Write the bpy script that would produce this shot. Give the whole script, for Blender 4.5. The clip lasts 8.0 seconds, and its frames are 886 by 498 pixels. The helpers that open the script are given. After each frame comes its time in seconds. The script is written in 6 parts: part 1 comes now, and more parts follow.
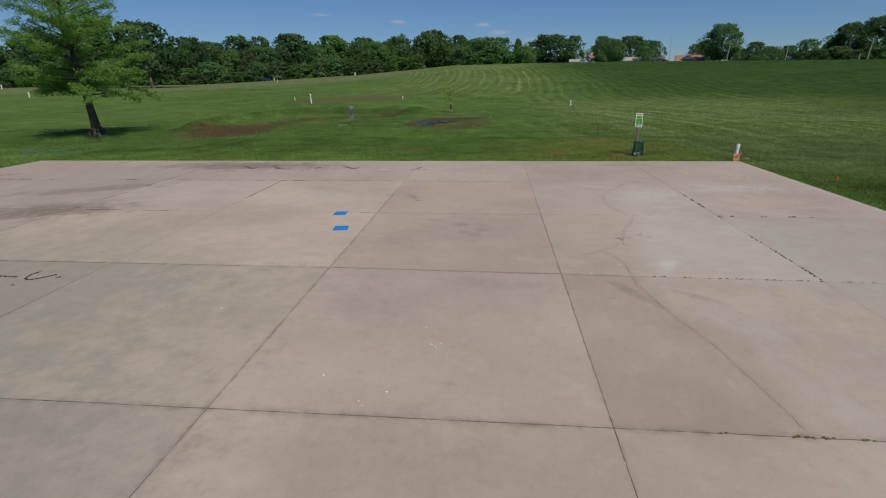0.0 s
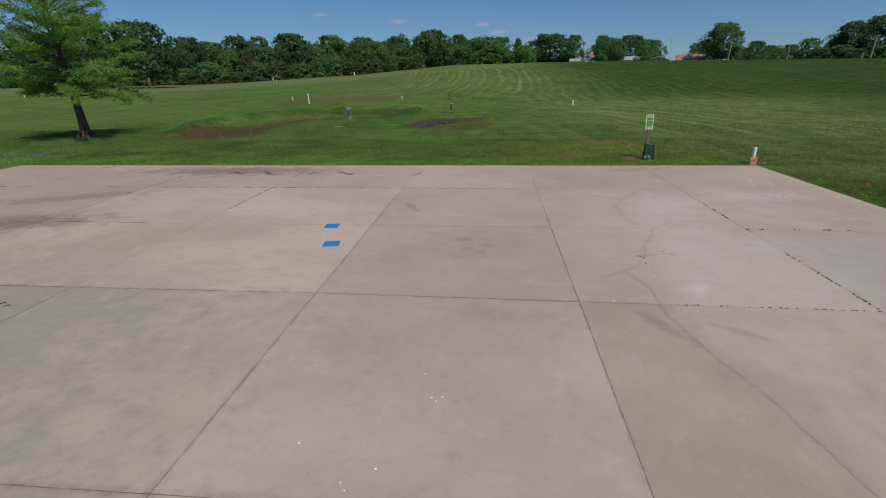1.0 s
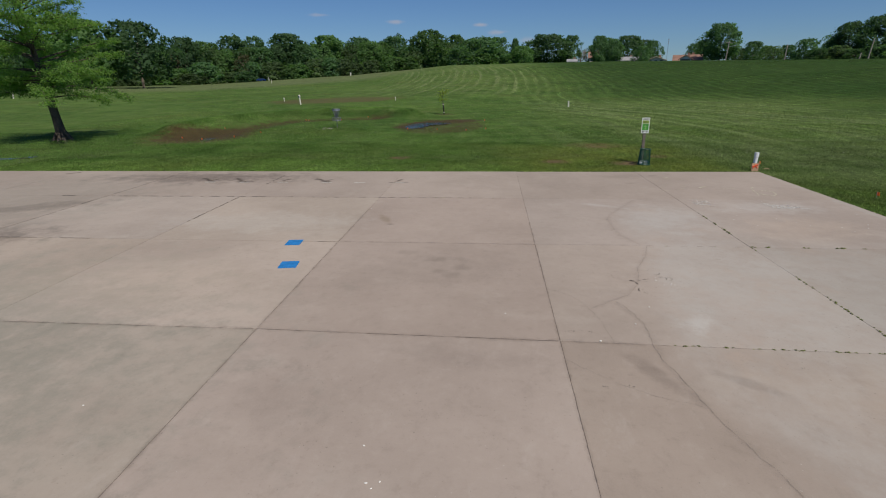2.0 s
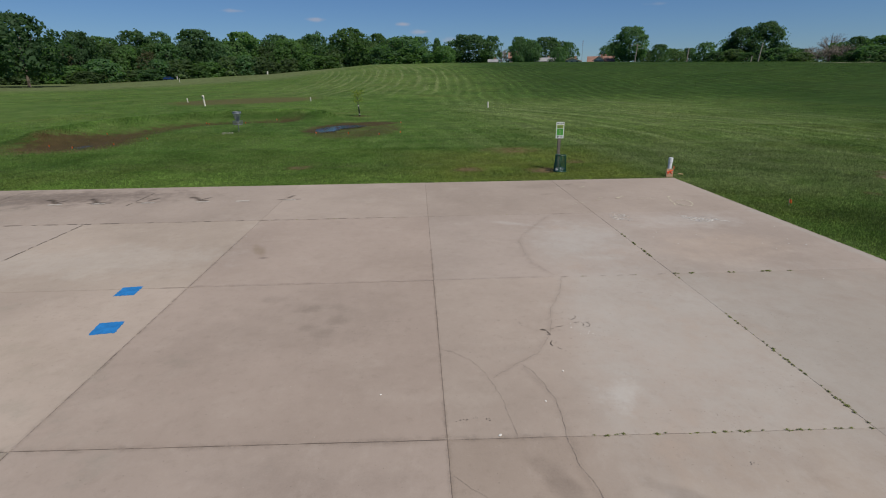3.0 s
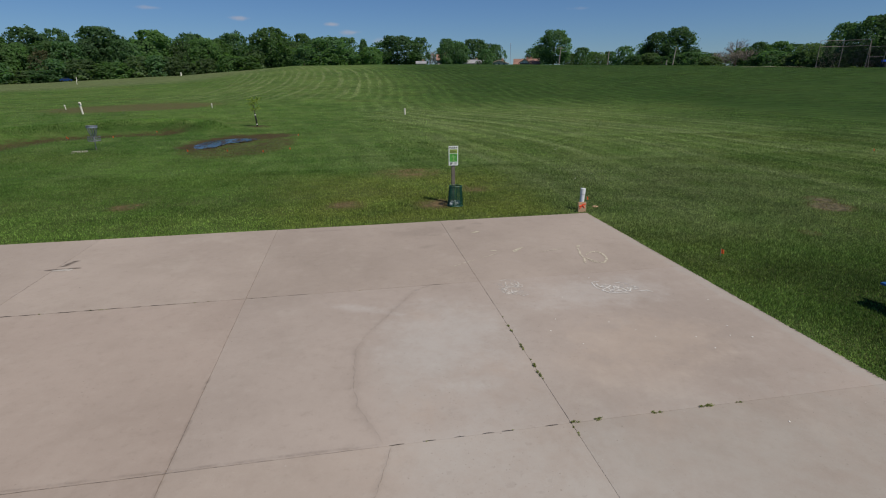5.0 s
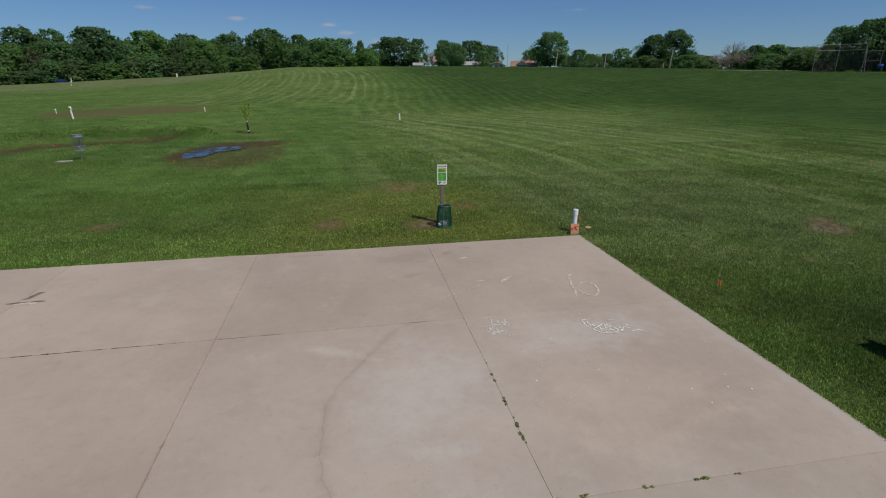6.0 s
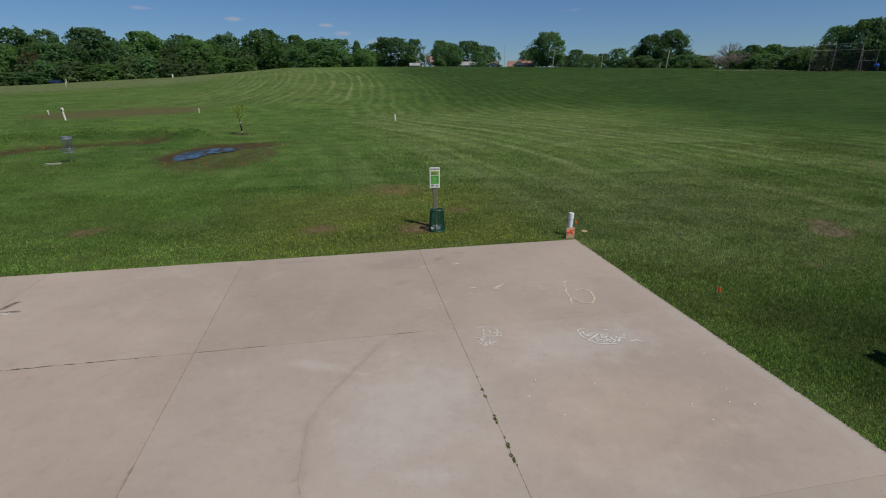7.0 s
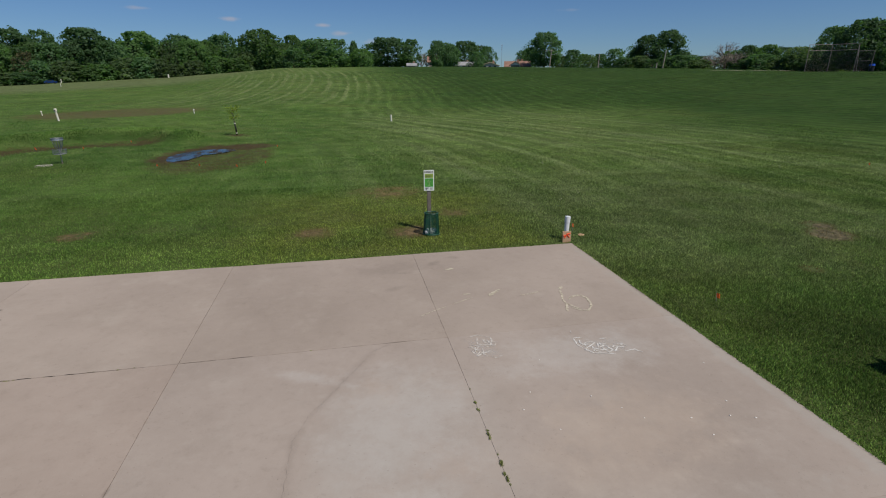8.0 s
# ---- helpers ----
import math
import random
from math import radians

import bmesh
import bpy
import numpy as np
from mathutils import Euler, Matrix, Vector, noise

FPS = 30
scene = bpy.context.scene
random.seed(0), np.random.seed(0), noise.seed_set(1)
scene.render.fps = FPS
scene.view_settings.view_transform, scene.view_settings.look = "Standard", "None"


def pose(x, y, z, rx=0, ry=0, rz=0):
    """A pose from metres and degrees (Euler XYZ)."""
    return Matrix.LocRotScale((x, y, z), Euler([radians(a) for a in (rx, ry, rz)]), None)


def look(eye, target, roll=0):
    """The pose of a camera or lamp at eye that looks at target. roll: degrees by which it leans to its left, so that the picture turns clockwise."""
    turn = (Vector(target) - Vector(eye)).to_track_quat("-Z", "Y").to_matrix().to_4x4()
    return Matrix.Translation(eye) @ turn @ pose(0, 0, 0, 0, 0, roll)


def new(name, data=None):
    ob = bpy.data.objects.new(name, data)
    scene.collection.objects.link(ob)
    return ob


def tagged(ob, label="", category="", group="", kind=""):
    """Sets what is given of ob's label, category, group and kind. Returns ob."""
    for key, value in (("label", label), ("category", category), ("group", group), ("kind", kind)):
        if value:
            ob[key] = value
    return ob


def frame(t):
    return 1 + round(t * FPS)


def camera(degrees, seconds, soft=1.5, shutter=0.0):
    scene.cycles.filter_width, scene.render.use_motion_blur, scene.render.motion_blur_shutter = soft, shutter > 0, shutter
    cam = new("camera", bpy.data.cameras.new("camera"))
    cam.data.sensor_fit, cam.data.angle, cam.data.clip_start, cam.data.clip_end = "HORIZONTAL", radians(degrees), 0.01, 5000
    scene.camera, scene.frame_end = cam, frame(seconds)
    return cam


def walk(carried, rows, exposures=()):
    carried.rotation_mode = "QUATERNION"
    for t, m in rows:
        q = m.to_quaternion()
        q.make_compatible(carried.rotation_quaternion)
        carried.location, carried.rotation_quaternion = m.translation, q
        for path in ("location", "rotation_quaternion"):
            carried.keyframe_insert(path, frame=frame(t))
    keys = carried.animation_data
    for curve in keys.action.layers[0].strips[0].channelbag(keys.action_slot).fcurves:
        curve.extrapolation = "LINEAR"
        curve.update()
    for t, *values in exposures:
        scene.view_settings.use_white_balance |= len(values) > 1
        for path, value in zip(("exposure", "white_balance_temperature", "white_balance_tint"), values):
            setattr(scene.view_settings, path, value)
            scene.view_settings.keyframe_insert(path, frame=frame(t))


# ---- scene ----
UNIT = 1.2  # metres to a unit of the plan
cam = camera(81.9, 8.0, soft=1.1)
PATH = [
    (0, (-10.087, -22.054, 3.375), (-10.275, -20.166, 2.742), -0.8),
    (0.5, (-10.169, -21.527, 3.386), (-10.356, -19.640, 2.752), -0.8),
    (1, (-10.222, -20.863, 3.385), (-10.410, -18.975, 2.751), -0.9),
    (1.2, (-10.196, -20.696, 3.377), (-10.387, -18.809, 2.744), -0.9),
    (2.3, (-9.639, -19.031, 3.408), (-9.801, -17.141, 2.775), -0.8),
    (2.5, (-9.541, -18.647, 3.413), (-9.645, -16.753, 2.779), -0.7),
    (3, (-9.042, -17.545, 3.461), (-8.954, -15.652, 2.823), -0.6),
    (3.5, (-8.253, -16.399, 3.436), (-7.979, -14.523, 2.799), -0.4),
    (4, (-7.597, -15.307, 3.473), (-7.294, -13.437, 2.832), -0.4),
    (4.5, (-7.103, -14.364, 3.498), (-6.790, -12.495, 2.858), -0.4),
    (4.7, (-6.935, -14.061, 3.592), (-6.614, -12.192, 2.956), -0.5),
    (5.8, (-6.389, -13.124, 4.268), (-6.054, -11.258, 3.629), -0.3),
    (6, (-6.332, -13.051, 4.267), (-5.995, -11.184, 3.633), -0.3),
    (6.5, (-6.214, -12.850, 4.258), (-5.873, -10.984, 3.626), -0.3),
    (7, (-6.126, -12.706, 4.280), (-5.780, -10.841, 3.647), -0.4),
    (7.5, (-6.047, -12.569, 4.294), (-5.696, -10.704, 3.662), -0.4),
    (8, (-5.990, -12.454, 4.309), (-5.634, -10.590, 3.676), -0.4),
]
walk(cam, [(t, look(eye, target, roll)) for t, eye, target, roll in PATH])

# ---------- light ----------
SUN_WAY = Vector((0.44, -0.52, 1.0)).normalized()
sun_data = bpy.data.lights.new("sun", "SUN")
sun_data.energy, sun_data.angle, sun_data.color = 4.0, radians(0.6), (1.0, 0.945, 0.83)
sun = new("sun", sun_data)
sun.matrix_basis = look(SUN_WAY * 60, (0, 0, 0))

world = bpy.data.worlds.new("sky")
scene.world = world
world.use_nodes = True
wn, wl = world.node_tree.nodes, world.node_tree.links
sky = wn.new("ShaderNodeTexSky")
sky.sky_type, sky.sun_disc = "NISHITA", False
sky.sun_elevation = math.asin(SUN_WAY.z)
sky.sun_rotation = math.atan2(SUN_WAY.x, SUN_WAY.y)
sky.air_density, sky.dust_density, sky.ozone_density, sky.altitude = 1.0, 0.1, 3.0, 200
wn["Background"].inputs["Strength"].default_value = 0.052
tint = wn.new("ShaderNodeMix")
tint.data_type, tint.blend_type = "RGBA", "MULTIPLY"
tint.inputs["Factor"].default_value = 1.0
tint.inputs["B"].default_value = (0.66, 0.91, 1.28, 1.0)
wl.new(sky.outputs["Color"], tint.inputs["A"])
# a few small fair-weather clouds low in the sky: bearing, elevation, half width, half height in degrees
toward = wn.new("ShaderNodeTexCoord").outputs["Generated"]
wisp = wn.new("ShaderNodeTexNoise")
wisp.inputs["Scale"].default_value, wisp.inputs["Detail"].default_value = 34.0, 6.0
wl.new(toward, wisp.inputs["Vector"])
colour = tint.outputs["Result"]


def sky_math(op, *values):
    n = wn.new("ShaderNodeMath")
    n.operation = op
    for socket, v in zip(n.inputs, values):
        if isinstance(v, bpy.types.NodeSocket):
            wl.new(v, socket)
        else:
            socket.default_value = v
    return n.outputs[0]


def sky_dot(way):
    n = wn.new("ShaderNodeVectorMath")
    n.operation = "DOT_PRODUCT"
    wl.new(toward, n.inputs[0])
    n.inputs[1].default_value = way
    return n.outputs["Value"]


for turn, up, wide, high, share in ((-10.0, 5.6, 1.0, 0.20, 0.55), (-1.3, 5.18, 0.75, 0.20, 0.6), (0.9, 4.45, 1.1, 0.28, 0.6), (-17.5, 6.2, 1.3, 0.18, 0.4), (3.6, 3.6, 1.2, 0.3, 0.35), (24.0, 6.4, 1.4, 0.2, 0.2)):
    ca, sa, ce, se = math.cos(radians(turn)), math.sin(radians(turn)), math.cos(radians(up)), math.sin(radians(up))
    across = sky_math("DIVIDE", sky_dot((ca, -sa, 0)), radians(wide))
    along_up = sky_math("DIVIDE", sky_dot((-sa * se, -ca * se, ce)), radians(high))
    ahead = sky_math("GREATER_THAN", sky_dot((sa * ce, ca * ce, se)), 0.5)
    off = sky_math("SQRT", sky_math("ADD", sky_math("POWER", sky_math("ABSOLUTE", across), 2.0), sky_math("POWER", sky_math("ABSOLUTE", along_up), 2.0)))
    soft_edge = sky_math("ADD", off, sky_math("MULTIPLY", sky_math("SUBTRACT", wisp.outputs["Fac"], 0.5), 2.4))
    mask = wn.new("ShaderNodeMapRange")
    mask.interpolation_type = "SMOOTHSTEP"
    for key, v in (("From Min", 1.2), ("From Max", 0.0), ("To Min", 0.0), ("To Max", share)):
        mask.inputs[key].default_value = v
    wl.new(soft_edge, mask.inputs["Value"])
    mixed = wn.new("ShaderNodeMix")
    mixed.data_type = "RGBA"
    wl.new(sky_math("MULTIPLY", mask.outputs["Result"], ahead), mixed.inputs["Factor"])
    wl.new(colour, mixed.inputs["A"])
    mixed.inputs["B"].default_value = (7.6, 7.4, 8.2, 1.0)
    colour = mixed.outputs["Result"]
wl.new(colour, wn["Background"].inputs["Color"])


# ---------- node helpers ----------
class Nodes:
    """A short way to write a node tree."""

    def __init__(self, name):
        self.m = bpy.data.materials.new(name)
        self.m.use_nodes = True
        self.t = self.m.node_tree
        self.b = self.t.nodes["Principled BSDF"]

    def put(self, socket, value):
        if isinstance(value, bpy.types.NodeSocket):
            self.t.links.new(value, socket)
        elif isinstance(value, (tuple, list)):
            socket.default_value = (*value, 1.0) if len(value) == 3 and len(socket.default_value) == 4 else value
        else:
            socket.default_value = value

    def node(self, kind, **inputs):
        n = self.t.nodes.new(kind)
        for key, value in inputs.items():
            self.put(n.inputs[key.replace("_", " ")], value)
        return n

    def pos(self):
        v = self.node("ShaderNodeVectorMath", Vector=self.node("ShaderNodeNewGeometry").outputs["Position"])
        v.operation = "SCALE"
        v.inputs["Scale"].default_value = 1.0 / UNIT
        return v.outputs[0]

    def noise(self, vector, scale, detail=4.0, rough=0.55):
        return self.node("ShaderNodeTexNoise", Vector=vector, Scale=scale, Detail=detail, Roughness=rough).outputs["Fac"]

    def ramp(self, value, a, b, lo=0.0, hi=1.0):
        n = self.node("ShaderNodeMapRange", Value=value)
        n.interpolation_type = "SMOOTHSTEP"
        for key, v in (("From Min", a), ("From Max", b), ("To Min", lo), ("To Max", hi)):
            n.inputs[key].default_value = v
        return n.outputs["Result"]

    def ramp_linear(self, value, a, b):
        n = self.node("ShaderNodeMapRange", Value=value)
        n.inputs["From Min"].default_value, n.inputs["From Max"].default_value = a, b
        return n.outputs["Result"]

    def math(self, op, a, b=0.0):
        n = self.t.nodes.new("ShaderNodeMath")
        n.operation = op
        self.put(n.inputs[0], a)
        self.put(n.inputs[1], b)
        return n.outputs[0]

    def mix(self, fac, a, b, blend="MIX"):
        n = self.t.nodes.new("ShaderNodeMix")
        n.data_type, n.blend_type = "RGBA", blend
        self.put(n.inputs["Factor"], fac)
        self.put(n.inputs["A"], a)
        self.put(n.inputs["B"], b)
        return n.outputs["Result"]

    def scaled(self, vector, sx, sy, sz, turn=0.0):
        n = self.node("ShaderNodeMapping", Vector=vector)
        n.inputs["Scale"].default_value = (sx, sy, sz)
        n.inputs["Rotation"].default_value = (0, 0, radians(turn))
        return n.outputs["Vector"]

    def bump(self, height, strength, distance):
        n = self.node("ShaderNodeBump", Height=height, Strength=strength, Distance=distance)
        self.t.links.new(n.outputs["Normal"], self.b.inputs["Normal"])

    def done(self, colour, rough=0.8, metal=0.0, spec=0.3):
        self.put(self.b.inputs["Base Color"], colour)
        self.put(self.b.inputs["Roughness"], rough)
        self.put(self.b.inputs["Metallic"], metal)
        self.put(self.b.inputs["Specular IOR Level"], spec)
        return self.m


def plain(name, colour, rough=0.6, metal=0.0, scale=14.0, spread=0.3, bump=0.15, spec=0.3, local=True):
    """A worn surface of one colour, varied at two scales."""
    n = Nodes(name)
    v = n.node("ShaderNodeTexCoord").outputs["Object"] if local else n.pos()
    big, fine = n.noise(v, scale * 0.25, 3), n.noise(v, scale * 2.5, 5)
    low, high = tuple(c * (1 - spread) for c in colour), tuple(min(c * (1 + spread * 0.6), 1.0) for c in colour)
    c = n.mix(n.ramp(n.math("ADD", n.math("MULTIPLY", big, 0.6), n.math("MULTIPLY", fine, 0.4)), 0.35, 0.65), low, high)
    if bump:
        n.bump(fine, bump, 0.01)
    return n.done(c, n.ramp(fine, 0.3, 0.7, rough - 0.08, min(rough + 0.08, 1.0)), metal, spec)


def worn(name, colour, low, high, scale, stretch=1.0, soft=0.0):
    """A thin worn coat that lets the slab show through where it is rubbed off."""
    n = Nodes(name)
    p = n.pos()
    fine = n.noise(p, scale * 2.0, 4)
    left = n.ramp(n.noise(n.scaled(p, stretch, 1.0, 1.0, 25), scale, 6, 0.75), low, high)
    if soft:
        fade = n.node("ShaderNodeAttribute")
        fade.attribute_name = "soft"
        left = n.math("MULTIPLY", left, n.math("MULTIPLY", n.ramp(fade.outputs["Fac"], 0.0, 1.0), soft))
    n.put(n.b.inputs["Alpha"], left)
    return n.done(n.mix(fine, tuple(v * 0.8 for v in colour), tuple(min(v * 1.15, 1.0) for v in colour)), 0.93, 0.0, 0.2)


# ---------- materials ----------
def foliage(name, dark, light, translucent=0.62):
    n = Nodes(name)
    geo = n.node("ShaderNodeNewGeometry")
    info = n.node("ShaderNodeObjectInfo")
    island = geo.outputs["Random Per Island"]
    v = n.node("ShaderNodeTexCoord").outputs["Object"]
    clump = n.noise(v, 0.5, 3)
    f = n.math("ADD", n.math("MULTIPLY", island, 0.55), n.math("MULTIPLY", n.ramp(clump, 0.3, 0.7), 0.45))
    c = n.mix(f, dark, light)
    own = n.ramp(info.outputs["Random"], 0, 1, 0.75, 1.2)
    c = n.mix(1.0, c, n.node("ShaderNodeCombineColor", Red=own, Green=own, Blue=n.math("MULTIPLY", own, 0.95)).outputs["Color"], "MULTIPLY")
    n.done(c, 0.6, 0.0, 0.25)
    t = n.node("ShaderNodeBsdfTranslucent", Color=n.mix(1.0, c, (1.1, 1.25, 0.6), "MULTIPLY"))
    s = n.t.nodes.new("ShaderNodeMixShader")
    s.inputs["Fac"].default_value = translucent
    n.t.links.new(n.b.outputs[0], s.inputs[1])
    n.t.links.new(t.outputs[0], s.inputs[2])
    n.t.links.new(s.outputs[0], n.t.nodes["Material Output"].inputs["Surface"])
    return n.m


def grass_colours(n, p):
    """Lawn colour by place: patches, mowing bands, dry tips."""
    big = n.noise(p, 0.07, 4, 0.6)
    mid = n.noise(p, 0.55, 5, 0.6)
    fine = n.noise(n.scaled(p, 1.0, 0.6, 1.0, 20), 9.0, 5, 0.7)
    c = n.mix(n.ramp(big, 0.35, 0.66), (0.045, 0.090, 0.018), (0.074, 0.126, 0.027))
    c = n.mix(n.ramp(mid, 0.42, 0.72), c, (0.082, 0.124, 0.034))
    # mowing bands run up and down the field, bowed on the hill
    sep = n.node("ShaderNodeSeparateXYZ", Vector=p)
    x, y = sep.outputs["X"], sep.outputs["Y"]
    bow = n.math("MULTIPLY", n.math("POWER", n.math("DIVIDE", n.math("ABSOLUTE", n.math("SUBTRACT", n.math("MAXIMUM", y, 55.0), 100.0)), 45.0), 2.0), 3.0)
    wob = n.math("MULTIPLY", n.noise(p, 0.12, 3), 1.2)
    near_bow = n.math("MULTIPLY", n.math("POWER", n.math("MINIMUM", n.math("MAXIMUM", n.math("SUBTRACT", y, 8.0), 0.0), 34.0), 2.0), 0.0090)
    across = n.math("ADD", n.math("ADD", n.math("ADD", x, bow), near_bow), wob)
    lane = n.node("ShaderNodeCombineXYZ", X=across, Y=n.math("MULTIPLY", y, 0.035), Z=0.0).outputs[0]
    thin = n.noise(lane, 1.5, 4, 0.65)
    wide = n.noise(lane, 0.45, 3, 0.6)
    up = n.ramp(y, 52, 72)
    spot = n.math("MULTIPLY", n.ramp(across, -30, -12), n.ramp(across, 18, 4))
    hill = n.math("MULTIPLY", n.math("MULTIPLY", n.ramp(n.math("ADD", n.math("MULTIPLY", n.math("SINE", n.math("MULTIPLY", across, 3.4)), 0.6), n.ramp(thin, 0.35, 0.7)), 0.3, 1.2), n.ramp(wide, 0.3, 0.6)), n.math("MULTIPLY", up, n.math("ADD", 0.12, n.math("MULTIPLY", spot, 0.88))))
    dry = n.math("MULTIPLY", n.math("MULTIPLY", n.ramp(x, -9, 2), n.ramp(y, -5, 4, 0.0, 1.0)), n.math("MULTIPLY", n.ramp(n.math("ADD", y, n.math("MULTIPLY", big, 8.0)), 60, 38), n.ramp(n.math("ADD", n.math("ADD", x, n.math("MULTIPLY", big, 8.0)), n.math("MULTIPLY", n.ramp(y, 12, 4), -8.0)), 36, 18)))
    far_dry = n.math("MULTIPLY", n.math("MULTIPLY", up, spot), 0.55)
    c = n.mix(n.math("MULTIPLY", n.math("ADD", dry, far_dry), n.ramp(n.noise(p, 0.35, 8, 0.75), 0.3, 0.75, 0.15, 0.55)), c, (0.118, 0.142, 0.050))
    lanes = n.math("MULTIPLY", n.math("ADD", n.ramp(thin, 0.45, 0.72, 0.0, 0.7), n.ramp(wide, 0.45, 0.7, 0.0, 0.5)), n.math("ADD", n.math("MULTIPLY", dry, 0.75), 0.10))
    c = n.mix(n.math("MULTIPLY", lanes, 0.95), c, (0.160, 0.188, 0.088))
    c = n.mix(n.math("MULTIPLY", n.ramp(thin, 0.47, 0.25), n.math("ADD", n.math("MULTIPLY", dry, 0.5), 0.2)), c, (0.030, 0.056, 0.014))
    c = n.mix(n.math("MULTIPLY", hill, 0.68), c, (0.160, 0.188, 0.080))
    # rough unmown grass below the wood, and the brighter green strip along the slab
    rough_strip = n.math("MULTIPLY", n.ramp(n.math("SUBTRACT", y, n.math("MULTIPLY", x, 0.9)), 165, 205), n.ramp(x, -20, -50))
    c = n.mix(n.math("MULTIPLY", rough_strip, 0.5), c, (0.135, 0.140, 0.080))
    bright_strip = n.math("MULTIPLY", n.math("MULTIPLY", n.ramp(n.math("ADD", y, n.math("MULTIPLY", mid, 2.0)), 4.2, 1.2), n.ramp(y, -0.6, -0.2)), n.ramp(x, -3, -9))
    c = n.mix(n.math("MULTIPLY", bright_strip, 0.68), c, (0.102, 0.166, 0.036))
    # yellowed turf round the sign, bleached turf beyond the slab's corner
    yellowed = n.math("MULTIPLY", n.math("MULTIPLY", n.ramp(x, -9, -6), n.ramp(x, 0.5, -1.5)), n.math("MULTIPLY", n.ramp(y, -0.5, 0.5), n.ramp(y, 8, 5)))
    c = n.mix(n.math("MULTIPLY", yellowed, n.ramp(mid, 0.3, 0.6, 0.35, 0.85)), c, (0.122, 0.146, 0.032))
    bleached = n.math("MULTIPLY", n.math("MULTIPLY", n.ramp(x, -1, 1.5), n.ramp(x, 11, 7)), n.math("MULTIPLY", n.ramp(y, -4.5, -1.5), n.ramp(y, 10, 6)))
    c = n.mix(n.math("MULTIPLY", bleached, n.ramp(mid, 0.35, 0.65, 0.20, 0.75)), c, (0.118, 0.146, 0.064))
    # fine wheel and blade lines of the mower
    pale_line = n.ramp(n.math("ADD", n.math("MULTIPLY", n.math("SINE", n.math("ADD", n.math("MULTIPLY", across, 3.7), n.math("MULTIPLY", n.noise(p, 0.22, 3), 7.0))), 0.36), n.math("MULTIPLY", thin, 1.4)), 0.45, 1.15, -1.0, 1.0)
    mown = n.math("MULTIPLY", n.math("MULTIPLY", n.ramp(x, -12, 2), n.ramp(y, 3, 16)), n.ramp(wide, 0.3, 0.6, 0.4, 1.0))
    line_tone = n.math("ADD", 1.0, n.math("MULTIPLY", n.math("MULTIPLY", pale_line, mown), 0.16))
    coarse = n.noise(p, 1.7, 10, 0.82)
    c = n.mix(n.math("MULTIPLY", n.ramp(coarse, 0.5, 0.8), 0.45), c, (0.130, 0.160, 0.055))
    c = n.mix(n.math("MULTIPLY", n.ramp(coarse, 0.5, 0.2), 0.5), c, (0.018, 0.042, 0.009))
    olive = n.ramp(n.noise(p, 0.12, 6, 0.65), 0.5, 0.7)
    c = n.mix(n.math("MULTIPLY", olive, 0.35), c, (0.092, 0.098, 0.030))
    streak = n.noise(n.scaled(p, 2.0, 0.7, 1.0, 20), 0.8, 8, 0.75)
    c = n.mix(n.math("MULTIPLY", n.ramp(streak, 0.5, 0.75), 0.5), c, (0.120, 0.160, 0.050))
    c = n.mix(n.math("MULTIPLY", n.ramp(streak, 0.48, 0.22), 0.5), c, (0.024, 0.056, 0.012))
    dark_turf = n.node("ShaderNodeAttribute")
    dark_turf.attribute_name = "dark_turf"
    c = n.mix(n.math("MULTIPLY", dark_turf.outputs["Fac"], n.ramp(coarse, 0.3, 0.7, 0.95, 0.65)), c, (0.020, 0.050, 0.009))
    c = n.mix(n.math("MULTIPLY", n.ramp(dark_turf.outputs["Fac"], 0.0, -0.9), 0.4), c, (0.088, 0.145, 0.032))
    # grazing-view brightness put into the colour: distant turf lighter, dark turf less so
    thick = n.math("SUBTRACT", n.ramp(y, 4, 20, 1.0, 1.12), n.math("MULTIPLY", dark_turf.outputs["Fac"], 0.28))
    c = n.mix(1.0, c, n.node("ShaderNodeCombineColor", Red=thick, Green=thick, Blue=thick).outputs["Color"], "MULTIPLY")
    c = n.mix(1.0, c, n.node("ShaderNodeCombineColor", Red=line_tone, Green=line_tone, Blue=line_tone).outputs["Color"], "MULTIPLY")
    # tufts and thin spots a stride across
    tuft = n.ramp(n.noise(n.scaled(p, 0.6, 1.0, 1.0), 0.75, 7, 0.8), 0.28, 0.72, -1.0, 1.0)
    tuft = n.math("ADD", 1.0, n.math("MULTIPLY", tuft, n.ramp(y, 20, 70, 0.27, 0.44)))
    c = n.mix(1.0, c, n.node("ShaderNodeCombineColor", Red=tuft, Green=tuft, Blue=tuft).outputs["Color"], "MULTIPLY")
    c = n.mix(n.math("MULTIPLY", n.ramp(fine, 0.52, 0.8), n.ramp(dark_turf.outputs["Fac"], 0.0, 1.0, 0.5, 0.2)), c, (0.150, 0.160, 0.055))
    return n.mix(n.math("MULTIPLY", n.ramp(fine, 0.5, 0.25), 0.75), c, (0.012, 0.026, 0.006)), fine


